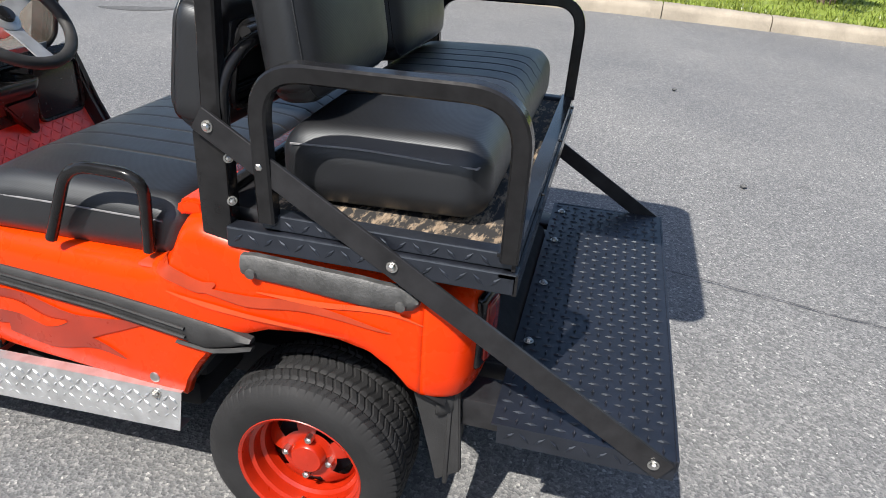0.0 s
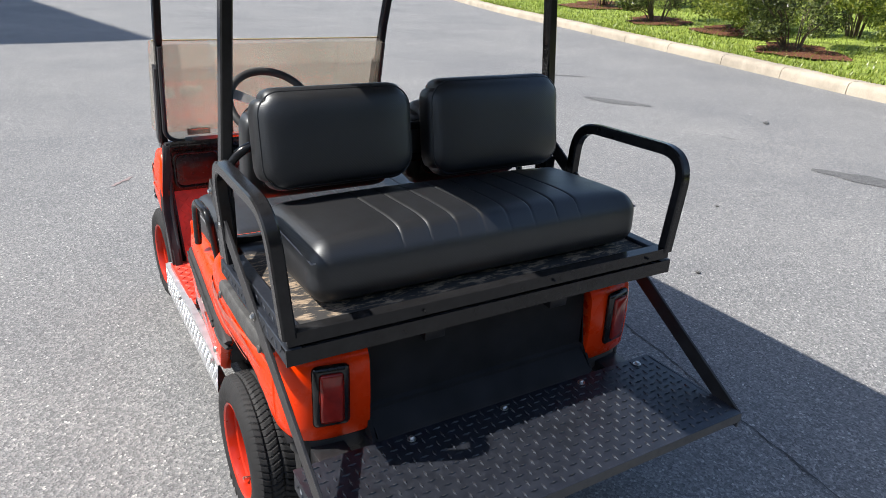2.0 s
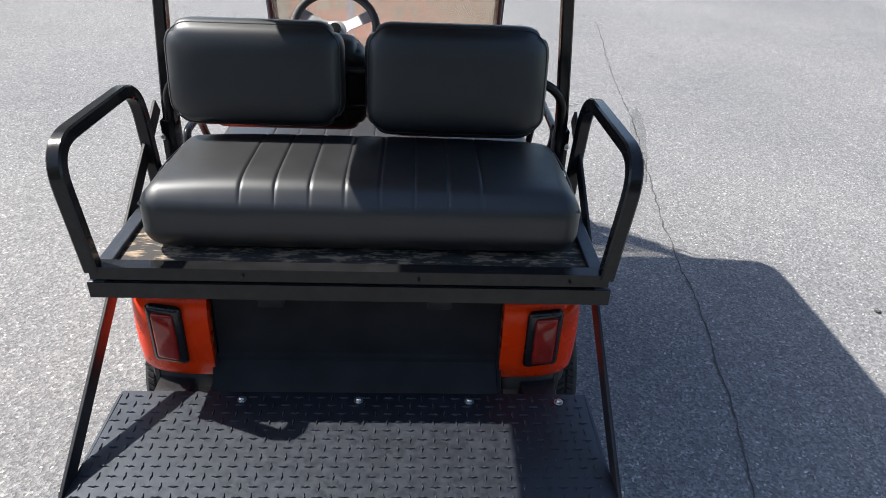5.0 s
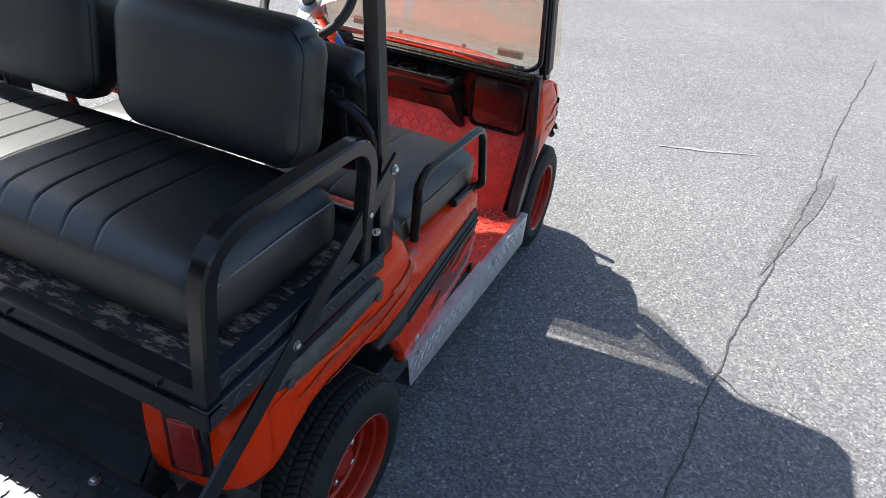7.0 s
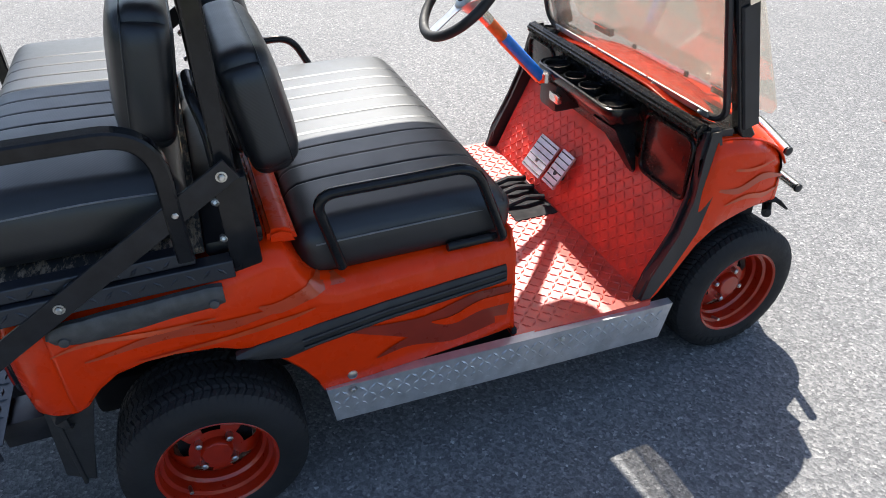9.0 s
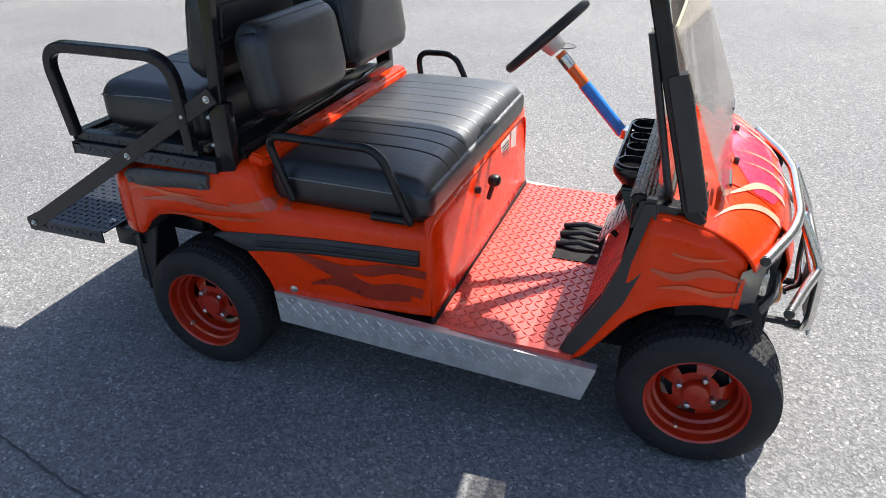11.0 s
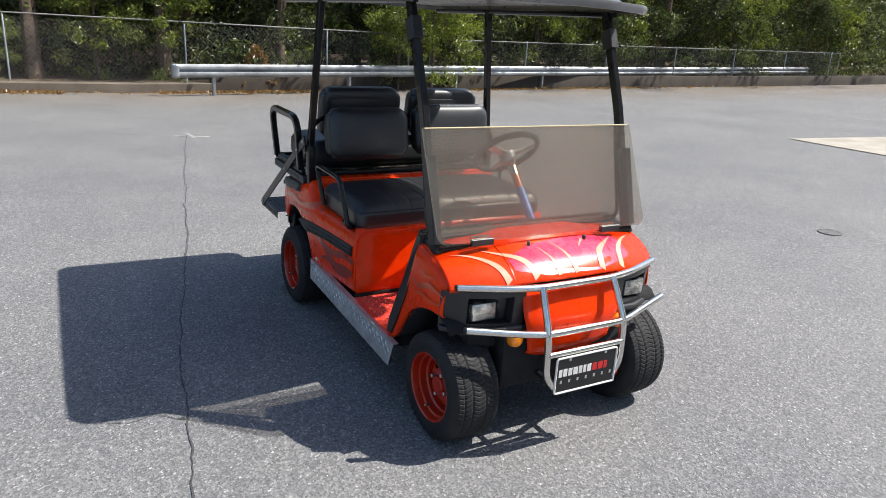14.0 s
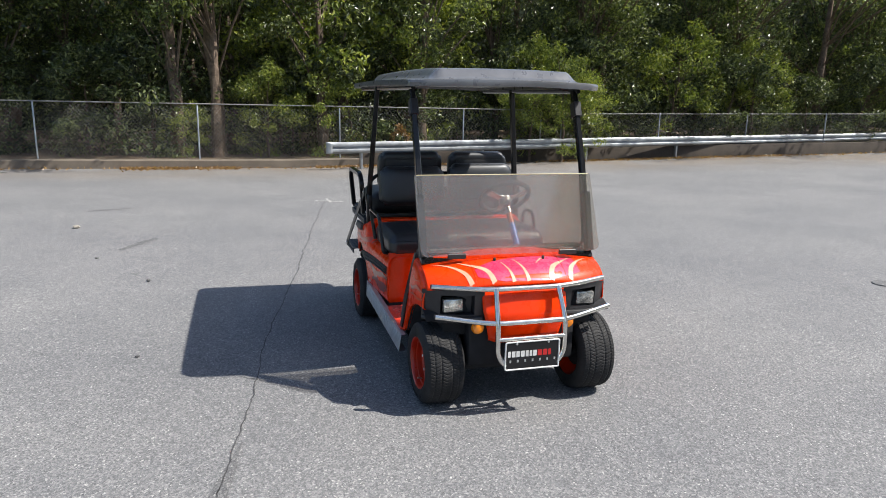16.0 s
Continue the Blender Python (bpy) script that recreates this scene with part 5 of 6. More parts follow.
# ---- brush guard and front plate


def brush_guard():
    up = fillet([(0.500, 1.746, 0.682), (0.30, 1.822, 0.678), (0.17, 1.848, 0.676), (-0.17, 1.848, 0.676), (-0.30, 1.822, 0.678), (-0.500, 1.746, 0.682)], 0.05)
    bar = part("brush_guard", tube(up, 0.0145, 12), STEEL, CART, "polished tubular steel brush guard")
    low = fillet([(0.500, 1.830, 0.542), (0.30, 1.890, 0.520), (0.19, 1.930, 0.515), (-0.19, 1.930, 0.515), (-0.30, 1.890, 0.520), (-0.500, 1.830, 0.542)], 0.05)
    part("lower_tube", tube(low, 0.0145, 12), STEEL, bar)
    for s in (-1, 1):
        path = fillet([(s * 0.178, 1.850, 0.680), (s * 0.190, 1.935, 0.515), (s * 0.188, 1.942, 0.335), (s * 0.135, 1.945, 0.275), (s * 0.10, 1.90, 0.262)], 0.05)
        part("upright_tube", tube(path, 0.0145, 12), STEEL, bar)
        part("guard_bracket", tube([(s * 0.13, 1.93, 0.285), (s * 0.13, 1.72, 0.285)], 0.012, 8), BLACK_FLAT, bar)
        for y, x, z in ((1.746, 0.500, 0.682), (1.830, 0.500, 0.542)):
            part("end_plug", lathe([(0.0, 0.0135), (s * 0.004, 0.013), (s * 0.006, 0.008)], 14, (s * (x + 0.001), y - 0.001, z)), BLACK_PLASTIC, bar, "black plastic tube end plug")
    part("cross_tube", tube([(-0.188, 1.942, 0.430), (0.188, 1.942, 0.430)], 0.0125, 10), STEEL, bar)


brush_guard()


def front_plate():
    y, z0, z1 = 1.954, 0.264, 0.416
    plate = part("front_plate", box(-0.153, 0.153, y, y + 0.003, z0, z1), SIGN_BLACK, CART, "black dealer plate with white and red bars in a pale frame", False)
    ring = [(-0.152, y + 0.003, z0), (0.152, y + 0.003, z0), (0.152, y + 0.003, z1), (-0.152, y + 0.003, z1), (-0.152, y + 0.003, z0)]
    part("plate_surround", add_tube(bmesh.new(), fillet(ring, 0.012, 3), 0.0045, 8), WHITE, plate, "pale chrome plate frame")
    # lettering as plain bars; the picture's left is +x
    x = 0.138
    for w, m in ((0.020, 0), (0.023, 0), (0.023, 0), (0.026, 0), (0.020, 0), (0.018, 0), (0.024, 0), (0.028, 1), (0.028, 1), (0.020, 1)):
        part("letter_bar", box(x - w + 0.004, x, y + 0.003, y + 0.0042, 0.334, 0.366), SIGN_RED if m else WHITE, plate, "red bar" if m else "white bar", False)
        x -= w + 0.002
    for k in range(7):
        part("small_bar", box(0.128 - k * 0.042 - 0.009, 0.128 - k * 0.042, y + 0.003, y + 0.0042, 0.304, 0.318), ALUMINIUM, plate, "grey bar", False)
    for s in (-1, 1):
        part("plate_screw", lathe([(y + 0.003, 0.007), (y + 0.007, 0.006), (y + 0.009, 0.003)], 12, (s * 0.09, 0, 0.406), "y"), ZINC, plate)


front_plate()



# ---------------------------------------------------------------- markings on the lot


def ribbon(points, width, jag, seed, z_off=0.004, step=0.03):
    """A thin uneven strip along the ground."""
    rng = random.Random(seed)
    pts = []
    for a, b in zip(points, points[1:]):
        n = max(1, int((Vector(b) - Vector(a)).length / step))
        pts += [Vector(a).lerp(Vector(b), i / n) for i in range(n)]
    pts.append(Vector(points[-1]))
    bm = bmesh.new()
    rows = []
    drift = 0.0
    for i, p in enumerate(pts):
        t = (pts[min(i + 1, len(pts) - 1)] - pts[max(i - 1, 0)]).normalized()
        s = Vector((-t.y, t.x))
        drift = drift * 0.85 + rng.uniform(-jag, jag)
        w = width * rng.uniform(0.35, 1.25)
        c = p + s * drift
        a, b = c + s * w / 2, c - s * w / 2
        rows.append([bm.verts.new((q.x, q.y, ground_z(q.x, q.y) + z_off)) for q in (a, b)])
    for r0, r1 in zip(rows, rows[1:]):
        bm.faces.new((r0[0], r0[1], r1[1], r1[0]))
    return bm


def mark(name, bm, mat, label, category):
    ob = new(name, finish(bm, name, mat, False))
    return tagged(ob, label, category, kind="structure")


CRACK_LINE = [(2.12, 6.1), (1.91, 4.78), (1.76, 3.7), (1.66, 2.8), (1.54, 2.03), (1.47, 1.66), (1.40, 1.17), (1.375, 0.90), (1.335, 0.49), (1.27, 0.13), (1.20, -0.22), (1.155, -0.48), (1.08, -0.84), (0.98, -1.38), (0.82, -2.5), (0.63, -3.72), (0.42, -5.0), (0.17, -6.5), (0.08, -7.0)]
mark("crack", ribbon(CRACK_LINE, 0.0075, 0.006, 3), CRACK, "thin dark crack running through the asphalt", "crack")
mark("crack", ribbon([(1.40, 1.17), (1.53, 1.07), (1.63, 1.11), (1.79, 1.03)], 0.004, 0.008, 5), CRACK, "hairline crack in the asphalt", "crack")


def blot(cx, cy, rx, ry, turn, seed, z_off=0.004, n=40):
    rng = random.Random(seed)
    ph = [rng.uniform(0, 6.28) for _ in range(4)]
    bm = bmesh.new()
    vs = []
    for k in range(n):
        a = 2 * math.pi * k / n
        r = 1 + 0.16 * math.sin(2 * a + ph[0]) + 0.12 * math.sin(3 * a + ph[1]) + 0.07 * math.sin(7 * a + ph[2]) + 0.05 * math.sin(11 * a + ph[3])
        x, y = rx * r * math.cos(a), ry * r * math.sin(a)
        c, s = math.cos(turn), math.sin(turn)
        px, py = cx + x * c - y * s, cy + x * s + y * c
        vs.append(bm.verts.new((px, py, ground_z(px, py) + z_off)))
    bm.faces.new(vs)
    return bm


mark("stain", blot(5.08, 1.00, 0.62, 0.19, math.radians(-70), 1), STAIN, "dark damp stain on the asphalt", "stain")
mark("stain", blot(5.36, 4.72, 0.43, 0.13, math.radians(-69), 2), STAIN, "dark damp stain on the asphalt", "stain")
mark("stain", blot(6.14, 6.53, 0.24, 0.07, math.radians(-40), 3), STAIN, "small dark stain on the asphalt", "stain")
mark("stain", blot(4.75, 0.24, 0.14, 0.06, -1.2, 4), STAIN, "small dark stain on the asphalt", "stain")
mark("stain", blot(1.645, 2.65, 0.66, 0.042, math.radians(78), 5), STAIN_SOFT, "dark stain along the crack", "stain")
mark("stain", blot(3.4, -6.2, 0.35, 0.05, 0.4, 6), STAIN_SOFT, "faint stain on the asphalt", "stain")
mark("stain", blot(2.6, -3.2, 0.35, 0.06, 1.2, 7), STAIN_SOFT, "faint stain on the asphalt", "stain")
mark("paint_mark", ribbon([(0.24, -7.0), (-0.23, -6.86)], 0.09, 0.01, 8), PAINT_WHITE, "faded white paint cross on the asphalt", "paint mark")
mark("paint_mark", ribbon([(0.02, -7.3), (0.0, -6.75)], 0.05, 0.008, 9), PAINT_WHITE, "faded white paint cross on the asphalt", "paint mark")
mark("paint_mark", ribbon([(-0.56, 3.58), (-0.40, 3.75)], 0.035, 0.01, 10), SPRAY, "faint red spray mark on the asphalt", "paint mark")
mark("paint_mark", ribbon([(0.83, 3.09), (1.36, 3.30)], 0.025, 0.006, 12), PAINT_FAINT, "faint pale line on the asphalt", "paint mark")

# survey cover
cover = thing("manhole_cover", "round dark iron cover set flush in the asphalt", "manhole cover")
zc = ground_z(-4.26, 0.29)
part("ring", lathe([(zc + 0.003, 0.104), (zc + 0.007, 0.102), (zc + 0.007, 0.094), (zc + 0.003, 0.093)], 32, (-4.26, 0.29, 0), "z", cap=False), STAIN, cover, "dark iron ring")
part("lid", lathe([(zc + 0.004, 0.093), (zc + 0.006, 0.091)], 32, (-4.26, 0.29, 0), "z"), STAIN_SOFT, cover, "dull worn lid")

# pale concrete pad, a little above the asphalt
bm = bmesh.new()
pad = [(-8.9, 5.0), (-9.3, 1.0), (-9.45, -1.0), (-9.85, -4.12), (-16.0, -3.2), (-26.5, -1.4), (-28.98, -1.0), (-40.0, 0.776), (-60, 4.0), (-60, 14.0), (-40.0, 10.48)]
v0 = [bm.verts.new((x, y, ground_z(x, y) + 0.012)) for x, y in pad]
for ids in ((2, 3, 4, 5, 6), (0, 1, 2, 6, 7, 10), (7, 8, 9, 10)):
    bm.faces.new([v0[k] for k in ids])
mark("concrete_pad", bm, PAD_CONCRETE, "pale concrete apron beside the asphalt", "pavement")

# litter: pale stones and leaves
rng = random.Random(11)
for x, y, r in ((3.5, -4.44, 0.045), (2.28, -1.29, 0.02), (2.12, 0.65, 0.015), (-6.0, -9.0, 0.05), (3.2, 1.4, 0.015), (2.9, -2.4, 0.02), (4.4, -1.0, 0.02), (-3.1, 3.2, 0.015), (6.1, 3.1, 0.03)):
    bm = bmesh.new()
    bmesh.ops.create_icosphere(bm, subdivisions=2, radius=r)
    for v in bm.verts:
        v.co *= 1 + 0.25 * noise.noise(v.co * 40 + Vector((x, y, 0)))
        v.co.z *= 0.55
    bmesh.ops.translate(bm, vec=(x, y, ground_z(x, y) + r * 0.4), verts=bm.verts[:])
    st = new("stone", finish(bm, "stone", PAD_CONCRETE if r > 0.03 else STAIN))
    tagged(st, "pale pebble lying on the asphalt" if r > 0.03 else "small dark pebble lying on the asphalt", "stone", "pebbles on the lot")

# ---------------------------------------------------------------- kerb and lawn
KERB = [(8.0, -14.0), (8.35, -4.0), (8.45, -1.0), (8.55, 1.2), (8.9, 3.6), (9.6, 6.2), (10.4, 9.5), (11.2, 12.5), (12.3, 17.5), (14.5, 24.0), (18.0, 34.0)]


def along(points, step):
    out = []
    for a, b in zip(points, points[1:]):
        a, b = Vector(a), Vector(b)
        n = max(1, round((b - a).length / step))
        out += [a.lerp(b, i / n) for i in range(n)]
    out.append(Vector(points[-1]))
    return out


def smooth_line(points, rounds=2):
    pts = [Vector(p) for p in points]
    for _ in range(rounds):
        new_pts = [pts[0]]
        for a, b in zip(pts, pts[1:]):
            new_pts += [a.lerp(b, 0.25), a.lerp(b, 0.75)]
        new_pts.append(pts[-1])
        pts = new_pts
    return pts


KERB_LINE = along(smooth_line(KERB), 0.25)


def kerb():
    holder = tagged(new("kerb"), "pale concrete kerb along the lawn with joints", "kerb", kind="structure")
    prof = [(0.0, -0.05), (0.010, 0.10), (0.028, 0.145), (0.065, 0.170), (0.12, 0.178), (0.31, 0.182), (0.335, 0.165), (0.335, -0.05)]
    per = 6
    for k in range(0, len(KERB_LINE) - 1, per):
        seg = KERB_LINE[k:k + per + 1]
        if len(seg) < 2:
            continue
        bm = bmesh.new()
        rows = []
        for i, p in enumerate(seg):
            j = k + i
            t = (KERB_LINE[min(j + 1, len(KERB_LINE) - 1)] - KERB_LINE[max(j - 1, 0)]).normalized()
            s = Vector((t.y, -t.x))
            q = p
            if i == 0:
                q = p + t * 0.006
            if i == len(seg) - 1:
                q = p - t * 0.006
            g = ground_z(p.x, p.y)
            wob = 0.006 * noise.noise(Vector((p.x, p.y, 0)) * 2)
            rows.append([bm.verts.new((q.x + s.x * a, q.y + s.y * a, g + z + wob)) for a, z in prof])
        for r0, r1 in zip(rows, rows[1:]):
            for i in range(len(prof) - 1):
                bm.faces.new((r0[i], r0[i + 1], r1[i + 1], r1[i]))
        bm.faces.new(rows[0])
        bm.faces.new(rows[-1][::-1])
        part("kerb_stone", bm, CONCRETE, holder)


kerb()


def kerb_x(y):
    return line([(p.y, p.x) for p in KERB_LINE], y)


def lawn_z(x, y):
    d = x - kerb_x(y) - 0.3
    return ground_z(kerb_x(y), y) + 0.17 + 0.02 * noise.noise(Vector((x * 0.6, y * 0.6, 3))) + 0.05 * max(0.0, min(d, 4.0)) + 0.03 * max(0.0, d - 4.0)


def lawn():
    bm = bmesh.new()
    ds = [0.32, 0.6, 1.2, 2, 3, 4.5, 6, 9, 14, 25, 60]
    ys = [-14 + 0.75 * i for i in range(65)]
    rows = [[bm.verts.new((kerb_x(y) + d, y, lawn_z(kerb_x(y) + d, y) - (0.02 if d < 0.33 else 0))) for d in ds] for y in ys]
    for r0, r1 in zip(rows, rows[1:]):
        for i in range(len(ds) - 1):
            bm.faces.new((r0[i], r0[i + 1], r1[i + 1], r1[i]))
    tagged(new("lawn", finish(bm, "lawn", LAWN)), "sunlit green lawn behind the kerb", "lawn", kind="structure")
    rng = random.Random(21)
    verts, faces = [], []
    for _ in range(34000):
        y = rng.uniform(-6, 20)
        x = kerb_x(y) + 0.27 + 10 * rng.random() ** 1.7
        z = lawn_z(x, y) - 0.01
        a = rng.uniform(0, 6.28)
        h = rng.uniform(0.04, 0.10)
        w = rng.uniform(0.008, 0.016)
        lx, ly = rng.uniform(-0.05, 0.05), rng.uniform(-0.05, 0.05)
        k = len(verts)
        verts += [(x - w * math.cos(a), y - w * math.sin(a), z), (x + w * math.cos(a), y + w * math.sin(a), z), (x + lx, y + ly, z + h)]
        faces.append((k, k + 1, k + 2))
    me = bpy.data.meshes.new("grass")
    me.from_pydata(verts, [], faces)
    me.materials.append(GRASS)
    tagged(new("grass", me), "uneven mown grass blades", "grass", kind="stuff")


lawn()

# ---------------------------------------------------------------- plants


def leaves(bm_lists, centre, radius, count, rng, size, squash=0.75):
    verts, faces = bm_lists
    for _ in range(count):
        d = Vector((rng.gauss(0, 1), rng.gauss(0, 1), rng.gauss(0, 1))).normalized()
        r = radius * rng.random() ** 0.4
        c = centre + Vector((d.x * r, d.y * r, d.z * r * squash))
        n = (d + Vector((rng.uniform(-1, 1), rng.uniform(-1, 1), rng.uniform(-0.4, 1.2)))).normalized()
        t = n.orthogonal().normalized()
        t = Matrix.Rotation(rng.uniform(0, 6.28), 3, n) @ t
        b = n.cross(t)
        s = size * rng.uniform(0.6, 1.35)
        w = s * rng.uniform(0.32, 0.5)
        k = len(verts)
        droop = n * (-0.18 * s)
        verts += [c - t * s * 0.5 + droop, c + b * w * 0.5, c + t * s * 0.5 + droop, c - b * w * 0.5]
        faces += [(k, k + 1, k + 2), (k, k + 2, k + 3)]


def crown_mesh(name, mat, clumps, count, rng, size):
    verts, faces = [], []
    for c, r in clumps:
        leaves((verts, faces), c, r, count, rng, size)
    me = bpy.data.meshes.new(name)
    me.from_pydata([tuple(v) for v in verts], [], faces)
    me.materials.append(mat)
    return me


def tree(height, spread, seed, mat, label, low=0.25, clumps_n=46, count=120, size=0.17, name="tree", category="tree", trunk_r=0.16, reach=0.0):
    rng = random.Random(seed)
    t = thing(name, label, category)
    bm = bmesh.new()
    lean = Vector((rng.uniform(-0.4, 0.4), rng.uniform(-0.4, 0.4), 0))
    n = 10
    pts = [Vector((lean.x * (i / n) ** 2 + 0.08 * noise.noise(Vector((seed, i * 0.6, 0))), lean.y * (i / n) ** 2 + 0.08 * noise.noise(Vector((seed, 0, i * 0.6))), height * 0.8 * i / n - 0.2)) for i in range(n + 1)]
    rings = []
    for i, p in enumerate(pts):
        r = trunk_r * (1 - 0.75 * i / n) * (1.35 if i == 0 else 1)
        rings.append([bm.verts.new(p + Vector((r * (1 + 0.12 * math.sin(3 * k + i)) * math.cos(2 * math.pi * k / 9), r * math.sin(2 * math.pi * k / 9), 0))) for k in range(9)])
    for a, b in zip(rings, rings[1:]):
        for k in range(9):
            bm.faces.new((a[k], a[(k + 1) % 9], b[(k + 1) % 9], b[k]))
    clumps = []
    for k in range(clumps_n):
        h = height * (low + (1 - low) * rng.random() ** 0.85)
        f = math.sin(math.pi * min(1, max(0.08, (h / height - low * 0.7) / (1.02 - low * 0.7)))) ** 0.6
        a = rng.uniform(0, 6.28)
        r = spread * f * rng.random() ** 0.5
        c = Vector((lean.x * (h / height) + r * math.cos(a), lean.y * (h / height) + r * math.sin(a) + reach * (1 - 0.8 * abs(2 * (h / height - low) / (1 - low) - 0.7)), h))
        clumps.append((c, rng.uniform(0.35, 0.8) * (spread / 2.2)))
        if k % 3 == 0:
            s = pts[min(n, int(n * min(1, h / height * 0.8)))]
            mid = s.lerp(c, 0.5) + Vector((0, 0, 0.15))
            add_tube(bm, [s, mid, c], trunk_r * 0.14, 5, caps=False)
    part("trunk", bm, BARK, t, "grey-brown trunk with bare limbs")
    crown = new("crown", crown_mesh("crown", mat, clumps, count, rng, size))
    crown.parent = t
    return t


def shrub(radius, height, seed, mat, label, count=420, size=0.075):
    rng = random.Random(seed)
    t = thing("shrub", label, "shrub")
    clumps = []
    for k in range(26):
        a = rng.uniform(0, 6.28)
        r = radius * rng.random() ** 0.5
        c = Vector((r * math.cos(a), r * math.sin(a), height * (0.24 + 0.72 * rng.random())))
        clumps.append((c, rng.uniform(0.18, 0.34) * radius / 0.8))
        if k % 2 == 0:
            part("stem", tube([(0.12 * math.cos(a), 0.12 * math.sin(a), -0.1), tuple(Vector((c.x * 0.4, c.y * 0.4, c.z * 0.5))), tuple(c)], 0.015, 5, caps=False), BARK, t)
    crown = new("crown", crown_mesh("shrub_crown", mat, clumps, count, rng, size))
    crown.parent = t
    return t


def set_copies(first, spots, seed):
    """Puts the first at the first spot and copies of it at the rest."""
    rng = random.Random(seed)
    for k, (x, y, s) in enumerate(spots):
        z = ground_z(x, y) if x < 8 else lawn_z(x, y)
        m = pose(x, y, z, rng.uniform(-3, 3), rng.uniform(-3, 3), rng.uniform(0, 360))
        if k == 0:
            first.matrix_basis = m @ Matrix.Diagonal((s, s, s, 1))
        else:
            o = copy_thing(first, m)
            o.scale = (s, s, s * rng.uniform(0.92, 1.12))


# woods behind the fence
tagged_group = "trees behind the fence"
T_A = tree(9.0, 2.7, 1, LEAF_DARK, "tall dark-leaved tree behind the chain-link fence", 0.18, 80, 150, 0.16)
T_B = tree(8.0, 2.4, 2, LEAF_MID, "green broad-leaved tree behind the chain-link fence", 0.22, 70, 150, 0.15)
T_C = tree(4.2, 1.7, 3, LEAF_LIGHT, "yellow-green sapling leaning over the chain-link fence", 0.10, 40, 110, 0.13, trunk_r=0.07)
T_D = tree(3.2, 1.8, 4, LEAF_DARK, "dense dark undergrowth bush behind the fence", 0.03, 46, 120, 0.13, "bush", "bush", 0.05)
T_E = tree(8.5, 2.0, 5, LEAF_MID, "slim tree with a bare lower trunk behind the fence", 0.42, 56, 150, 0.15, trunk_r=0.19)
for o in (T_A, T_B, T_C, T_D, T_E):
    tagged(o, group=tagged_group)
FENCE_DIR = Vector((-1, -0.085)).normalized()
FENCE_A = Vector((12.0, -14.05))


def fence_at(s, back=0.0):
    """Point s metres along the fence line, pushed back from it."""
    p = FENCE_A + FENCE_DIR * s
    return p + Vector((FENCE_DIR.y, -FENCE_DIR.x)) * -back


def behind(spots):
    return [(*fence_at(s, b), k) for s, b, k in spots]


set_copies(T_A, behind([(1, 4.5, 1.0), (4.0, 6.5, 1.1), (7.2, 5.0, 0.95), (10.8, 6.2, 1.1), (14.5, 5.2, 1.0), (18, 6.5, 1.1), (21.5, 5.0, 1.0), (25, 6, 1.15), (29, 5, 1.0), (33, 6, 1.1), (37.5, 5, 1.0), (42, 6, 1.1), (47, 5, 1.05), (52, 6, 1.1), (57, 5, 1.0), (63, 6, 1.2), (-3, 6, 1.1), (-7, 5, 1.0)]), 31)
set_copies(T_B, behind([(2.5, 3.0, 0.9), (6.0, 3.6, 0.85), (12.2, 3.2, 0.9), (16.5, 3.0, 0.95), (19.8, 3.2, 0.9), (23.5, 3.0, 0.85), (29.5, 4.2, 0.95), (38, 4.0, 0.9), (49.5, 4, 0.95)]), 32)
set_copies(T_E, behind([(8.95, 1.1, 1.1), (10.1, 1.3, 1.15), (13.05, 1.0, 1.0), (16.2, 1.0, 0.8), (22.5, 2.2, 1.0), (4.5, 2.4, 1.0)]), 33)
set_copies(T_C, behind([(19.3, -0.4, 0.66), (20.3, -0.7, 0.74), (21.2, -0.3, 0.60), (20.4, 0.5, 0.85), (9.1, 0.9, 0.42), (11.4, 0.8, 0.62), (13.0, 0.9, 0.75), (14.0, 2.4, 1.5), (16.5, 2.4, 1.5), (12.0, 2.6, 1.2), (26, 1.4, 1.0), (30, 1.5, 0.9), (38, 1.6, 1.1), (46, 1.5, 1.1), (3.2, 1.8, 0.8)]), 34)
set_copies(T_D, behind([(s, 1.3 + (i * 37 % 10) * 0.13, 0.75 + (i * 53 % 10) * 0.05) for i, s in enumerate([-4, -1.5, 0.8, 2.4, 4.6, 6.6, 8.3, 10.6, 12.3, 14.2, 16.0, 18.0, 20.2, 22.3, 24.4, 26.6, 28.8, 31.2, 33.6, 36, 38.8, 41.6, 44.5, 47.6, 51, 54.5, 58, 62])]), 35)
set_copies(tagged(tree(9.5, 3.4, 9, LEAF_DARK, "dark tree deep in the woods", 0.02, 70, 90, 0.26), group=tagged_group), behind([(-6 + 5.2 * i, 10 + (i % 3) * 1.6, 1.05 + 0.1 * (i % 2)) for i in range(15)]), 36)

# tall trees whose high limbs reach out over the wall and shade it
T_F = tagged(tree(11.0, 3.0, 12, LEAF_MID, "tall tree with high limbs reaching over the fence", 0.52, 34, 70, 0.22, trunk_r=0.20, reach=4.6), group=tagged_group)
for k, (x, y, sc) in enumerate(behind([(10.0, 0.9, 0.85), (24.0, 3.0, 0.95), (30.5, 3.2, 1.0), (35.0, 3.0, 1.0), (40.5, 3.2, 0.95), (46.0, 3.0, 1.0)])):
    m = pose(x, y, ground_z(x, y), 0, 0, (k * 47) % 40 - 20)
    o = T_F if k == 0 else copy_thing(T_F, m)
    o.matrix_basis = m @ Matrix.Diagonal((sc, sc, sc, 1))
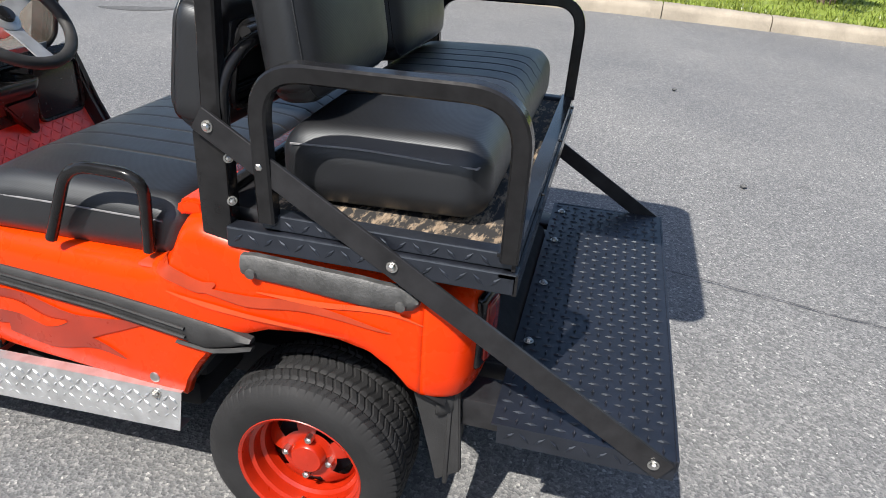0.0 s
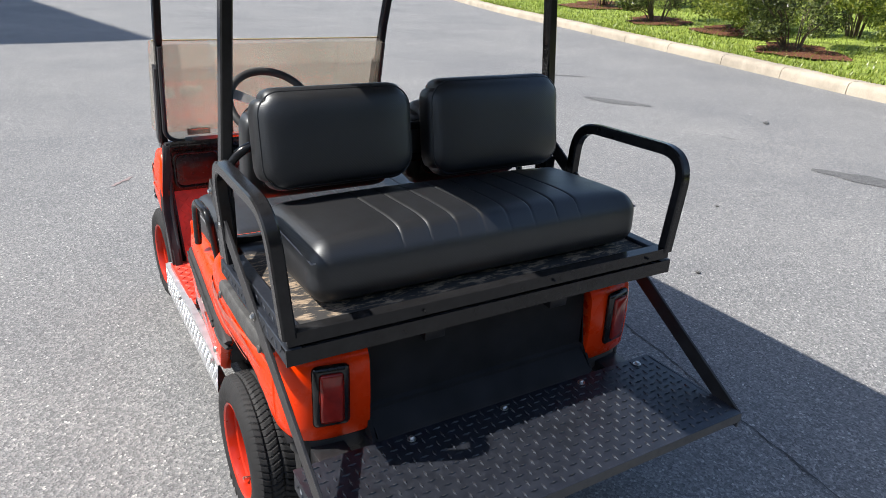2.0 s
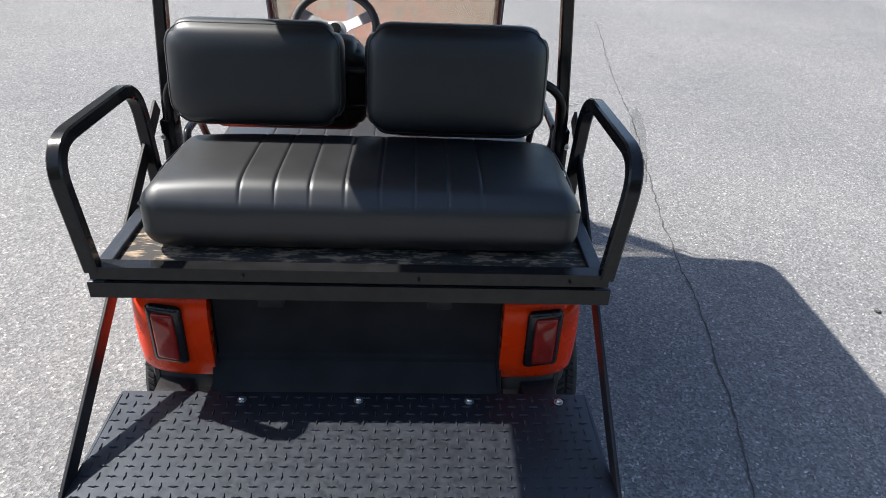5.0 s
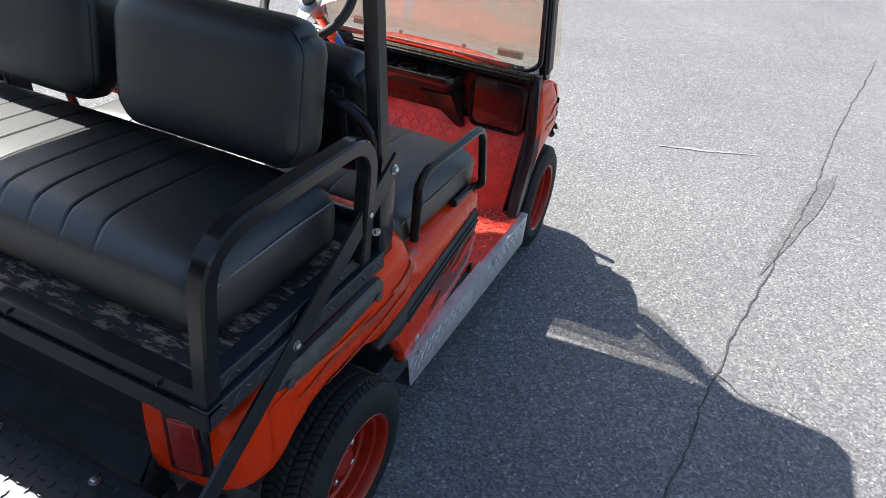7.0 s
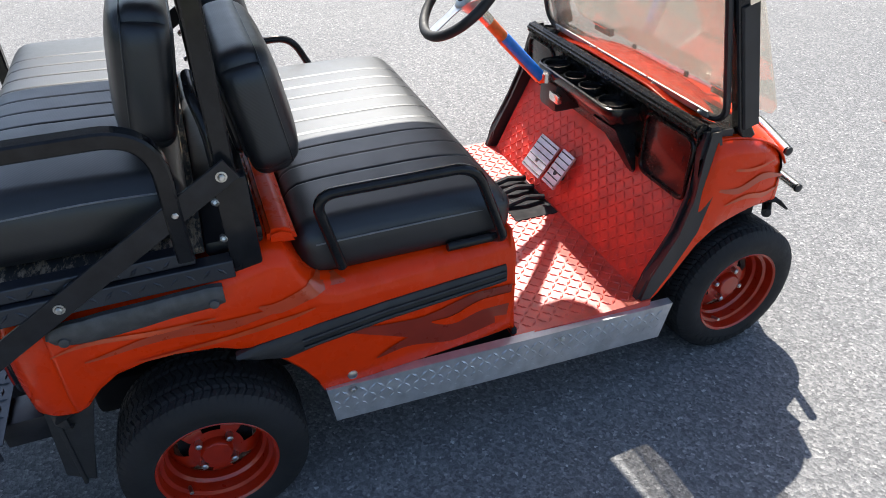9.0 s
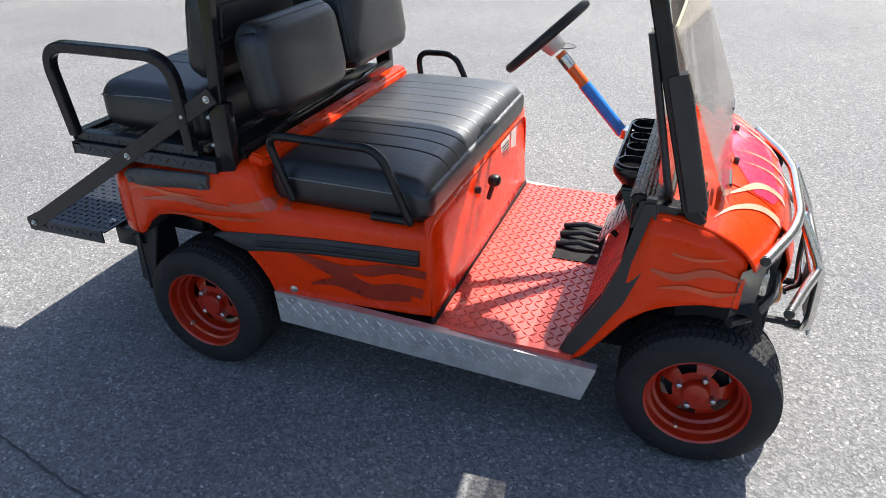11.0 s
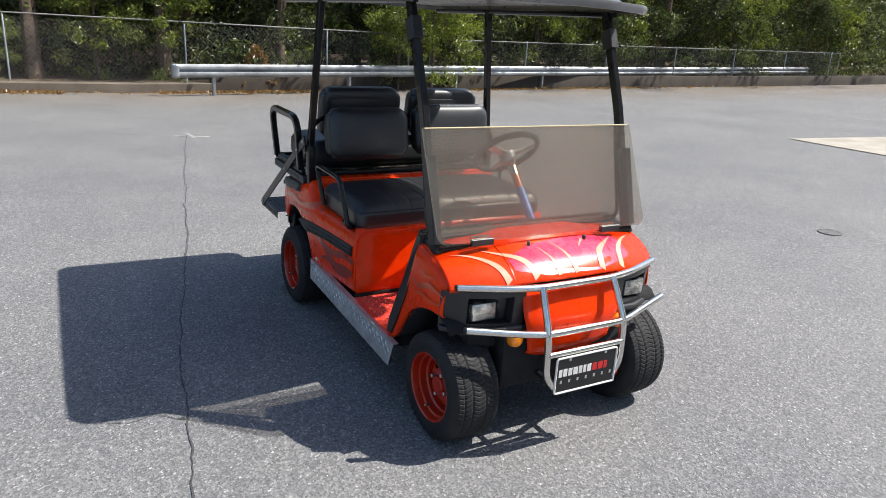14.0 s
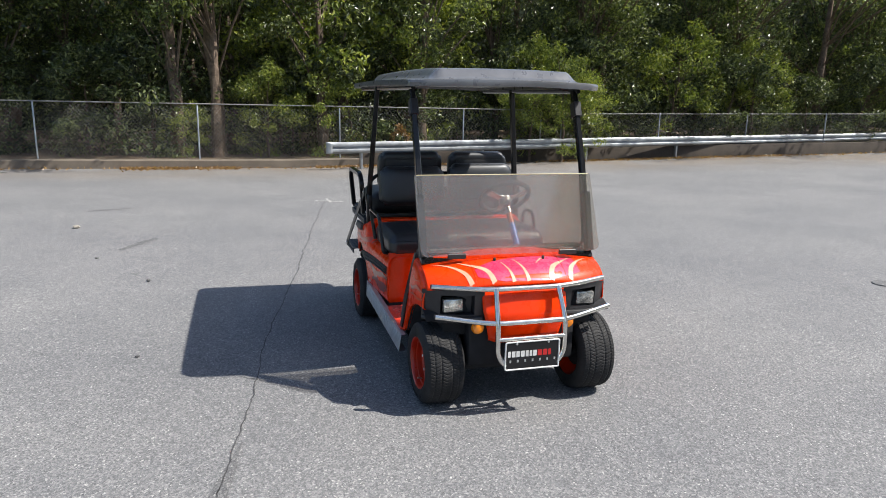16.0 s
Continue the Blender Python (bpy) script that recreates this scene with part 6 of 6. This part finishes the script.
# woods beyond the far end of the lot
for first, spots in ((T_A, [(-44, -29.5, 1.1), (-51, -32, 1.1), (-59, -34, 1.2), (-68, -35, 1.2), (-78, -33, 1.2), (-88, -31, 1.2)]), (T_D, [(-42, -27.5, 1.0), (-47, -29, 1.1), (-55, -31.5, 1.2), (-64, -32.5, 1.3), (-73, -32, 1.3), (-83, -30, 1.3)]), (T_B, [(-72, -25.5, 0.75), (-80, -23.5, 0.7), (-88, -21.5, 0.7)]), (T_C, [(-49, -29.5, 1.0), (-61, -32, 1.2), (-69, -23.5, 1.0), (-77, -21.8, 0.9), (-84, -20.2, 0.9), (-90, -18.5, 0.9), (-92, -13.5, 0.8)])):
    for x, y, k in spots:
        copy_thing(first, pose(x, y, ground_z(x, y), 0, 0, x * 40)).scale = (k, k, k)

# near-black sheets added: shade behind the woods, a ring round the lot for reflections
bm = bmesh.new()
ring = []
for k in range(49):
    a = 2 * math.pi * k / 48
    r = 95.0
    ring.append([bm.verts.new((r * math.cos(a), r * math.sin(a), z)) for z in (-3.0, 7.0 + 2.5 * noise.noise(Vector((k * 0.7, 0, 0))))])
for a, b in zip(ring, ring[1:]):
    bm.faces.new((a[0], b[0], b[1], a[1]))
tagged(new("backdrop", finish(bm, "backdrop", WOODS_SHADE)), "near-black ring added as a tree line for reflections", "backdrop", kind="structure")
# flat dark sheet painted as the unlit inside of the woods
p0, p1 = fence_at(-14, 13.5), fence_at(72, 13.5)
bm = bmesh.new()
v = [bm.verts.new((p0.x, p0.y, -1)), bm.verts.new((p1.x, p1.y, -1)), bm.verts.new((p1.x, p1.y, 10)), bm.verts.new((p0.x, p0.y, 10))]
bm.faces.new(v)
tagged(new("backdrop", finish(bm, "backdrop", WOODS_SHADE)), "near-black sheet standing for the shade deep in the woods", "backdrop", kind="structure")

# ---------------------------------------------------------------- fence, low wall and guard rail


def strip_mesh(offsets_z, s0, s1, mat, name, label, category, step=1.0):
    """A profile of (back, height) pulled along the fence line."""
    holder = bmesh.new()
    n = int((s1 - s0) / step)
    rows = []
    for i in range(n + 1):
        s = s0 + (s1 - s0) * i / n
        row = []
        for back, z in offsets_z:
            p = fence_at(s, back)
            row.append(holder.verts.new((p.x, p.y, ground_z(p.x, p.y) + z + 0.012 * noise.noise(Vector((s, z * 3, 0))))))
        rows.append(row)
    for a, b in zip(rows, rows[1:]):
        for i in range(len(a) - 1):
            holder.faces.new((a[i], a[i + 1], b[i + 1], b[i]))
    holder.faces.new(rows[0])
    holder.faces.new(rows[-1][::-1])
    return tagged(new(name, finish(holder, name, mat)), label, category, kind="structure")


strip_mesh([(-0.30, -0.1), (-0.29, 0.20), (-0.26, 0.225), (0.05, 0.225), (0.05, -0.1)], -16, 13.9, KERB_OLD, "low_wall", "low weathered concrete kerb wall under the fence", "wall")
# this wall's dark colour also carries the shade of the trees above
strip_mesh([(-0.25, -0.1), (-0.24, 0.40), (-0.22, 0.43), (0.05, 0.43), (0.05, -0.1)], 13.92, 70, WALL_CONCRETE, "retaining_wall", "low brown-stained concrete retaining wall, darkened for tree shade", "wall")
strip_mesh([(0.05, 0.0), (0.06, 0.21), (3.0, 0.25), (30.0, 0.4), (30.0, 0.0)], -16, 70, SOIL, "woods_floor", "leaf-littered ground under the trees", "ground", 2.0)


def fence(s0, s1, z0, z1, name_label):
    f = tagged(new("chain_link_fence"), name_label, "fence", kind="structure")
    posts = []
    s = s0
    while s <= s1 + 0.01:
        p = fence_at(s, -0.05)
        g = ground_z(p.x, p.y)
        part("fence_post", lathe([(g + 0.05, 0.022), (g + z1 + 0.02, 0.022), (g + z1 + 0.04, 0.010)], 10, (p.x, p.y, 0), "z"), GALVANISED, f)
        posts.append(s)
        s += 3.85
    if s1 - posts[-1] > 0.5:
        p = fence_at(s1, -0.05)
        g = ground_z(p.x, p.y)
        part("fence_post", lathe([(g + 0.05, 0.022), (g + z1 + 0.02, 0.022), (g + z1 + 0.04, 0.010)], 10, (p.x, p.y, 0), "z"), GALVANISED, f)
        posts.append(s1)
    a, b = fence_at(s0, -0.05), fence_at(posts[-1], -0.05)
    part("top_rail", tube([(a.x, a.y, ground_z(a.x, a.y) + z1), (b.x, b.y, ground_z(b.x, b.y) + z1)], 0.016, 8), WIRE, f)
    verts, faces = [], []
    h = z1 - z0
    pitch = 0.095

    def wire(sa, za, sb, zb):
        p, q = fence_at(sa, -0.05), fence_at(sb, -0.05)
        a = Vector((p.x, p.y, ground_z(p.x, p.y) + za))
        b = Vector((q.x, q.y, ground_z(q.x, q.y) + zb))
        d = (b - a).normalized()
        n1 = Vector((FENCE_DIR.y, -FENCE_DIR.x, 0)) * 0.0016
        n2 = d.cross(n1).normalized() * 0.0016
        k = len(verts)
        for c in (a, b):
            verts.extend([tuple(c + n1), tuple(c + n2), tuple(c - n1), tuple(c - n2)])
        faces.extend([(k + i, k + (i + 1) % 4, k + 4 + (i + 1) % 4, k + 4 + i) for i in range(4)])
    s = s0 - h
    while s < posts[-1]:
        for up in (True, False):
            sa, sb = s, s + h * 0.85
            za, zb = (z0, z1) if up else (z1, z0)
            if sa < s0:
                u = (s0 - sa) / (sb - sa)
                sa, za = s0, za + (zb - za) * u
            if sb > posts[-1]:
                u = (posts[-1] - sa) / (sb - sa)
                sb, zb = posts[-1], za + (zb - za) * u
            if sb > sa:
                wire(sa, za, sb, zb)
        s += pitch
    me = bpy.data.meshes.new("chain_link_mesh")
    me.from_pydata(verts, [], faces)
    me.materials.append(WIRE)
    net = new("chain_link_mesh", me)
    net.parent = f
    tagged(net, "grey wire mesh in diamonds", kind="stuff")


fence(-13.63, 19.85, 0.20, 1.62, "grey chain-link fence along the edge of the lot")
fence(20.6, 44.5, 0.40, 1.50, "grey chain-link fence further along the woods")

RAIL_A = Vector((-1.72, -13.95))
RAIL_DIR = Vector((math.cos(math.radians(189.5)), math.sin(math.radians(189.5))))


def guard_rail():
    r = tagged(new("guard_rail"), "galvanised steel guard rail on posts before the wall", "guard rail", kind="structure")
    side = Vector((RAIL_DIR.y, -RAIL_DIR.x))
    if side.y < 0:
        side = -side
    prof = [(0.0, 0.0), (0.012, 0.012), (0.075, 0.055), (0.080, 0.085), (0.075, 0.110), (0.020, 0.150), (0.018, 0.165), (0.075, 0.205), (0.080, 0.235), (0.075, 0.260), (0.012, 0.300), (0.0, 0.312)]
    prof = prof + [(q - 0.006, z) for q, z in prof[::-1]]
    for k in range(8):
        bm = bmesh.new()
        rows = []
        for d in (k * 3.81 - 0.90 if k == 0 else k * 3.81 - 0.02, (k + 1) * 3.81 + 0.02):
            p = RAIL_A + RAIL_DIR * d
            g = ground_z(p.x, p.y) + 0.43
            rows.append([bm.verts.new((p.x + side.x * q, p.y + side.y * q, g + z)) for q, z in prof])
        n = len(prof)
        for i in range(n):
            bm.faces.new((rows[0][i], rows[0][(i + 1) % n], rows[1][(i + 1) % n], rows[1][i]))
        bm.faces.new(rows[0])
        bm.faces.new(rows[1][::-1])
        part("rail_panel", bm, GALVANISED, r)
        p = RAIL_A + RAIL_DIR * (k * 3.81)
        g = ground_z(p.x, p.y)
        a = math.atan2(RAIL_DIR.y, RAIL_DIR.x)
        b2 = box(-0.035, 0.035, -0.05, 0.05, -0.05, 0.72, 0.003)
        bmesh.ops.transform(b2, matrix=Matrix.Translation((p.x - side.x * 0.055, p.y - side.y * 0.055, g)) @ pose(0, 0, 0, 0, 0, math.degrees(a)), verts=b2.verts[:])
        part("rail_post", b2, GALVANISED, r, "pale galvanised post")
    # rounded end shoe
    bm = bmesh.new()
    e = RAIL_A - RAIL_DIR * 0.85
    g = ground_z(e.x, e.y) + 0.43
    rings = []
    for k in range(9):
        w = math.pi * k / 8
        o = -RAIL_DIR * (0.16 * math.sin(w)) + side * (0.04 + 0.08 * math.cos(w) - 0.04)
        rings.append([bm.verts.new((e.x + o.x, e.y + o.y, g + z)) for z in (0.0, 0.05, 0.155, 0.26, 0.312)])
    for a, b in zip(rings, rings[1:]):
        for i in range(4):
            bm.faces.new((a[i], a[i + 1], b[i + 1], b[i]))
    thicken(part("end_shoe", bm, GALVANISED, r, "rounded flared end of the rail"), 0.006)


guard_rail()

# dry leaves along the wall
rng = random.Random(41)
verts, faces = [], []
for _ in range(2600):
    s = rng.choice((rng.uniform(7.5, 10.5), rng.uniform(12.5, 17), rng.uniform(20, 30), rng.uniform(2, 40)))
    back = -0.32 - abs(rng.gauss(0, 0.28)) if s < 13.9 else -0.27 - abs(rng.gauss(0, 0.35))
    p = fence_at(s, back)
    z = ground_z(p.x, p.y) + 0.006 + 0.03 * rng.random()
    leaves((verts, faces), Vector((p.x, p.y, z)), 0.01, 1, rng, 0.10, 0.2)
me = bpy.data.meshes.new("dry_leaves")
me.from_pydata([tuple(v) for v in verts], [], faces)
me.materials.append(DRY_LEAF)
tagged(new("dry_leaves", me), "fallen brown leaves drifted along the wall", "leaves", kind="stuff")

# dry vine hanging in the fence
def dry_vine(s, back, seed):
    rng = random.Random(seed)
    p = fence_at(s, back)
    g = ground_z(p.x, p.y)
    t = thing("vine", "dry brown vine hanging in the chain-link fence", "vine")
    verts, faces = [], []
    for k in range(4):
        w = rng.uniform(0.25, 0.5)
        h = rng.uniform(0.65, 0.95)
        pts = [Vector((p.x - w + 2 * w * i / 8, p.y + 0.06 + 0.03 * math.sin(i + k), g + 0.25 + h * math.sin(math.pi * i / 8) ** 0.7)) for i in range(9)]
        part("stem", tube(pts, 0.007, 5), BARK, t)
        for q in pts:
            leaves((verts, faces), q, 0.12, 9, rng, 0.10)
    me = bpy.data.meshes.new("foliage")
    me.from_pydata([tuple(v) for v in verts], [], faces)
    me.materials.append(DRY_LEAF)
    leaf = new("foliage", me)
    leaf.parent = t


dry_vine(15.1, -0.12, 61)

# shrubs in mulch beds on the lawn
S_A = shrub(1.0, 1.7, 51, LEAF_MID, "rounded green shrub standing in a mulch bed")
S_B = shrub(0.95, 1.5, 52, LEAF_LIGHT, "yellow-green shrub standing on the lawn")
for o in (S_A, S_B):
    tagged(o, group="shrubs on the lawn")
SHRUBS_A = [(11.3, 6.4, 0.85), (9.95, 1.5, 0.95), (10.5, 2.7, 0.9), (11.0, 0.3, 0.95), (13.2, 11.5, 1.0), (15.5, 16.0, 1.1), (10.3, -3.4, 0.8)]
SHRUBS_B = [(11.1, 1.7, 0.9), (12.6, 8.2, 0.9), (13.4, 9.2, 1.1), (12.4, 5.0, 0.9), (14.3, 7.0, 1.1), (17.0, 14.5, 1.2)]
set_copies(S_A, SHRUBS_A, 53)
set_copies(S_B, SHRUBS_B, 54)
for x, y, rx, ry in ((9.9, 1.8, 1.35, 0.75), (11.2, 6.2, 1.0, 0.7), (12.9, 8.8, 1.4, 0.8), (13.2, 11.5, 1.0, 0.8), (15.5, 16.0, 1.8, 1.2)):
    b = blot(x, y, rx, ry, 1.3, int(x * 10))
    for v in b.verts:
        v.co.z = lawn_z(v.co.x, v.co.y) + 0.035 + 0.02 * noise.noise(v.co * 3)
    cen = Vector((x, y, lawn_z(x, y) + 0.10))
    bmesh.ops.poke(b, faces=b.faces[:])
    tagged(new("mulch_bed", finish(b, "mulch_bed", MULCH)), "reddish-brown bark mulch under the shrubs", "mulch", kind="structure")

# building beyond the lot whose shadow falls across the asphalt
bld = tagged(new("building"), "plain tall pale building beyond the lot", "building", kind="structure")
bld.matrix_basis = pose(-12.5, 17.2, 0.1, 0, 0, 9)
part("wall", box(-30.0, 0.0, 0.0, 14.0, -0.4, 18.0), PAD_CONCRETE, bld)
part("roof", box(-30.2, 0.2, -0.2, 14.2, 18.0, 18.3), WALL_CONCRETE, bld)
part("upper_storey", box(-30.0, -8.0, 3.0, 14.0, 18.3, 21.0), PAD_CONCRETE, bld)

# ---------------------------------------------------------------- painted flames


def paint_ribbon(surface, points, widths, mat, n=26, label="painted flame lick", lift=0.0065, out=(0, 0, 1)):
    """A tapering flame lick laid on a surface; points and widths in the surface's own two coordinates."""
    pts = [Vector(p) for p in points]

    def spline(u):
        k = min(len(pts) - 2, int(u * (len(pts) - 1)))
        t = u * (len(pts) - 1) - k
        p0, p1, p2, p3 = pts[max(0, k - 1)], pts[k], pts[k + 1], pts[min(len(pts) - 1, k + 2)]
        return 0.5 * (2 * p1 + (p2 - p0) * t + (2 * p0 - 5 * p1 + 4 * p2 - p3) * t * t + (3 * p1 - p0 - 3 * p2 + p3) * t ** 3)
    bm = bmesh.new()
    rows = []
    for i in range(n + 1):
        u = i / n
        c = spline(u)
        t = (spline(min(1, u + 0.01)) - spline(max(0, u - 0.01))).normalized()
        s = Vector((-t.y, t.x))
        w = line([(k / (len(widths) - 1), v) for k, v in enumerate(widths)], u) / 2
        row = []
        for j in range(5):
            q = c + s * w * (j / 2 - 1)
            p = surface(q.x, q.y)
            e = 0.002
            du = surface(q.x + e, q.y) - surface(q.x - e, q.y)
            dv = surface(q.x, q.y + e) - surface(q.x, q.y - e)
            nrm = du.cross(dv).normalized()
            if nrm.dot(Vector(out)) < 0:
                nrm = -nrm
            row.append(bm.verts.new(p + nrm * lift))
        rows.append(row)
    for a, b in zip(rows, rows[1:]):
        for j in range(4):
            bm.faces.new((a[j], a[j + 1], b[j + 1], b[j]))
    return part("flame_lick", bm, mat, CART, label)


def hood_surface(x, y):
    return hood_point(x, y)


def side_surface(side):
    def f(y, z):
        zb, zt = body_bottom(y), line(ZT, y)
        xs = body_side(y) + 0.004 * math.sin(math.pi * max(0, min(1, (z - zb) / (zt - 0.055 - zb))))
        over = max(0.0, z - (zt - 0.055))
        xs -= 0.055 - math.sqrt(max(0.0, 0.055 ** 2 - over ** 2))
        return Vector((side * xs, y if side > 0 else y, z))
    return f


def fender_surface(side):
    def f(y, z):
        x = 0.552 - 0.030 * max(0, (y - 1.55) / 0.19) ** 2
        zb = line(F_ARCH, y)
        u = max(0.0, min(1.0, (z - zb) / 0.22))
        return Vector((side * (x - 0.030 * u ** 3), y, z))
    return f


for s in (-1, 1):
    # hood: pale gold tongues that start broad at the nose and taper back and outwards
    for pts, w in (
        ([(s * 0.285, 1.800), (s * 0.315, 1.735), (s * 0.385, 1.675), (s * 0.465, 1.640)], [0.028, 0.025, 0.013, 0.001]),
        ([(s * 0.165, 1.800), (s * 0.195, 1.735), (s * 0.275, 1.680), (s * 0.335, 1.645)], [0.030, 0.027, 0.013, 0.001]),
    ):
        paint_ribbon(hood_surface, pts, w, FLAME_GOLD, lift=0.0060, label="pale gold flame tongue on the hood")
    f = side_surface(s)
    for pts, w in (
        ([(0.845, 0.455), (0.74, 0.470), (0.62, 0.455), (0.52, 0.480), (0.40, 0.520)], [0.10, 0.085, 0.075, 0.040, 0.003]),
        ([(0.80, 0.415), (0.68, 0.405), (0.56, 0.425), (0.47, 0.405)], [0.045, 0.050, 0.030, 0.003]),
    ):
        paint_ribbon(f, pts, w, FLAME_DARK, out=(s, 0, 0), label="maroon flame on the body side")
    paint_ribbon(f, [(0.85, 0.462), (0.76, 0.470), (0.68, 0.452), (0.62, 0.466)], [0.034, 0.034, 0.028, 0.004], RED, lift=0.0085, out=(s, 0, 0), label="red tongue inside the flame")
    for pts, w, m in (
        ([(0.30, 0.640), (0.16, 0.630), (0.02, 0.640), (-0.14, 0.610)], [0.003, 0.026, 0.020, 0.003], FLAME_ORANGE),
        ([(0.34, 0.610), (0.24, 0.600), (0.10, 0.592), (-0.05, 0.585)], [0.003, 0.014, 0.010, 0.002], FLAME_GOLD_DIM),
        ([(0.42, 0.640), (0.34, 0.655), (0.26, 0.640), (0.22, 0.655)], [0.003, 0.036, 0.030, 0.004], FLAME_ORANGE),
        ([(0.13, 0.655), (0.0, 0.652), (-0.12, 0.655), (-0.20, 0.63)], [0.003, 0.012, 0.010, 0.002], FLAME_GOLD_DIM),
    ):
        paint_ribbon(f, pts, w, m, out=(s, 0, 0), label="bronze flame on the rear fender")
    f = fender_surface(s)
    for pts, w, m in (
        ([(1.46, 0.640), (1.54, 0.625), (1.62, 0.650), (1.71, 0.630)], [0.003, 0.020, 0.022, 0.004], FLAME_ORANGE),
        ([(1.50, 0.585), (1.57, 0.600), (1.64, 0.590), (1.70, 0.600)], [0.003, 0.014, 0.016, 0.003], FLAME_GOLD_DIM),
        ([(1.50, 0.690), (1.58, 0.680), (1.66, 0.690)], [0.003, 0.010, 0.003], FLAME_GOLD_DIM),
    ):
        paint_ribbon(f, pts, w, m, out=(s, 0, 0), label="bronze flame on the front fender")

# middle of the hood: pink ground and two leaning tongues
paint_ribbon(hood_surface, [(0.250, 1.745), (0.12, 1.728), (-0.02, 1.716), (-0.16, 1.716), (-0.36, 1.705)], [0.05, 0.14, 0.165, 0.17, 0.12], FLAME_PINK, label="pink-red flame ground on the hood", lift=0.0048)
for pts, w in (
    ([(0.055, 1.800), (0.065, 1.740), (0.095, 1.672)], [0.022, 0.012, 0.001]),
    ([(-0.030, 1.800), (-0.018, 1.725), (0.015, 1.650)], [0.024, 0.013, 0.001]),
    ([(-0.105, 1.700), (-0.150, 1.660), (-0.195, 1.640)], [0.001, 0.012, 0.001]),
):
    paint_ribbon(hood_surface, pts, w, FLAME_GOLD, lift=0.0060, label="pale gold flame tongue on the hood")
# creases of the raised centre panel
for s in (-1, 1):
    part("hood_crease", tube([hood_point(s * 0.262, y) + Vector((0, 0, 0.005)) for y in (1.625, 1.66, 1.70, 1.74, 1.775, 1.80)], 0.0022, 6), RED, CART, "rounded crease beside the raised hood centre")
part("hood_crease", tube([hood_point(x, 1.628) + Vector((0, 0, 0.006)) for x in (-0.262, -0.13, 0.0, 0.13, 0.262)], 0.0030, 6), RED, CART, "rounded crease across the back of the hood")
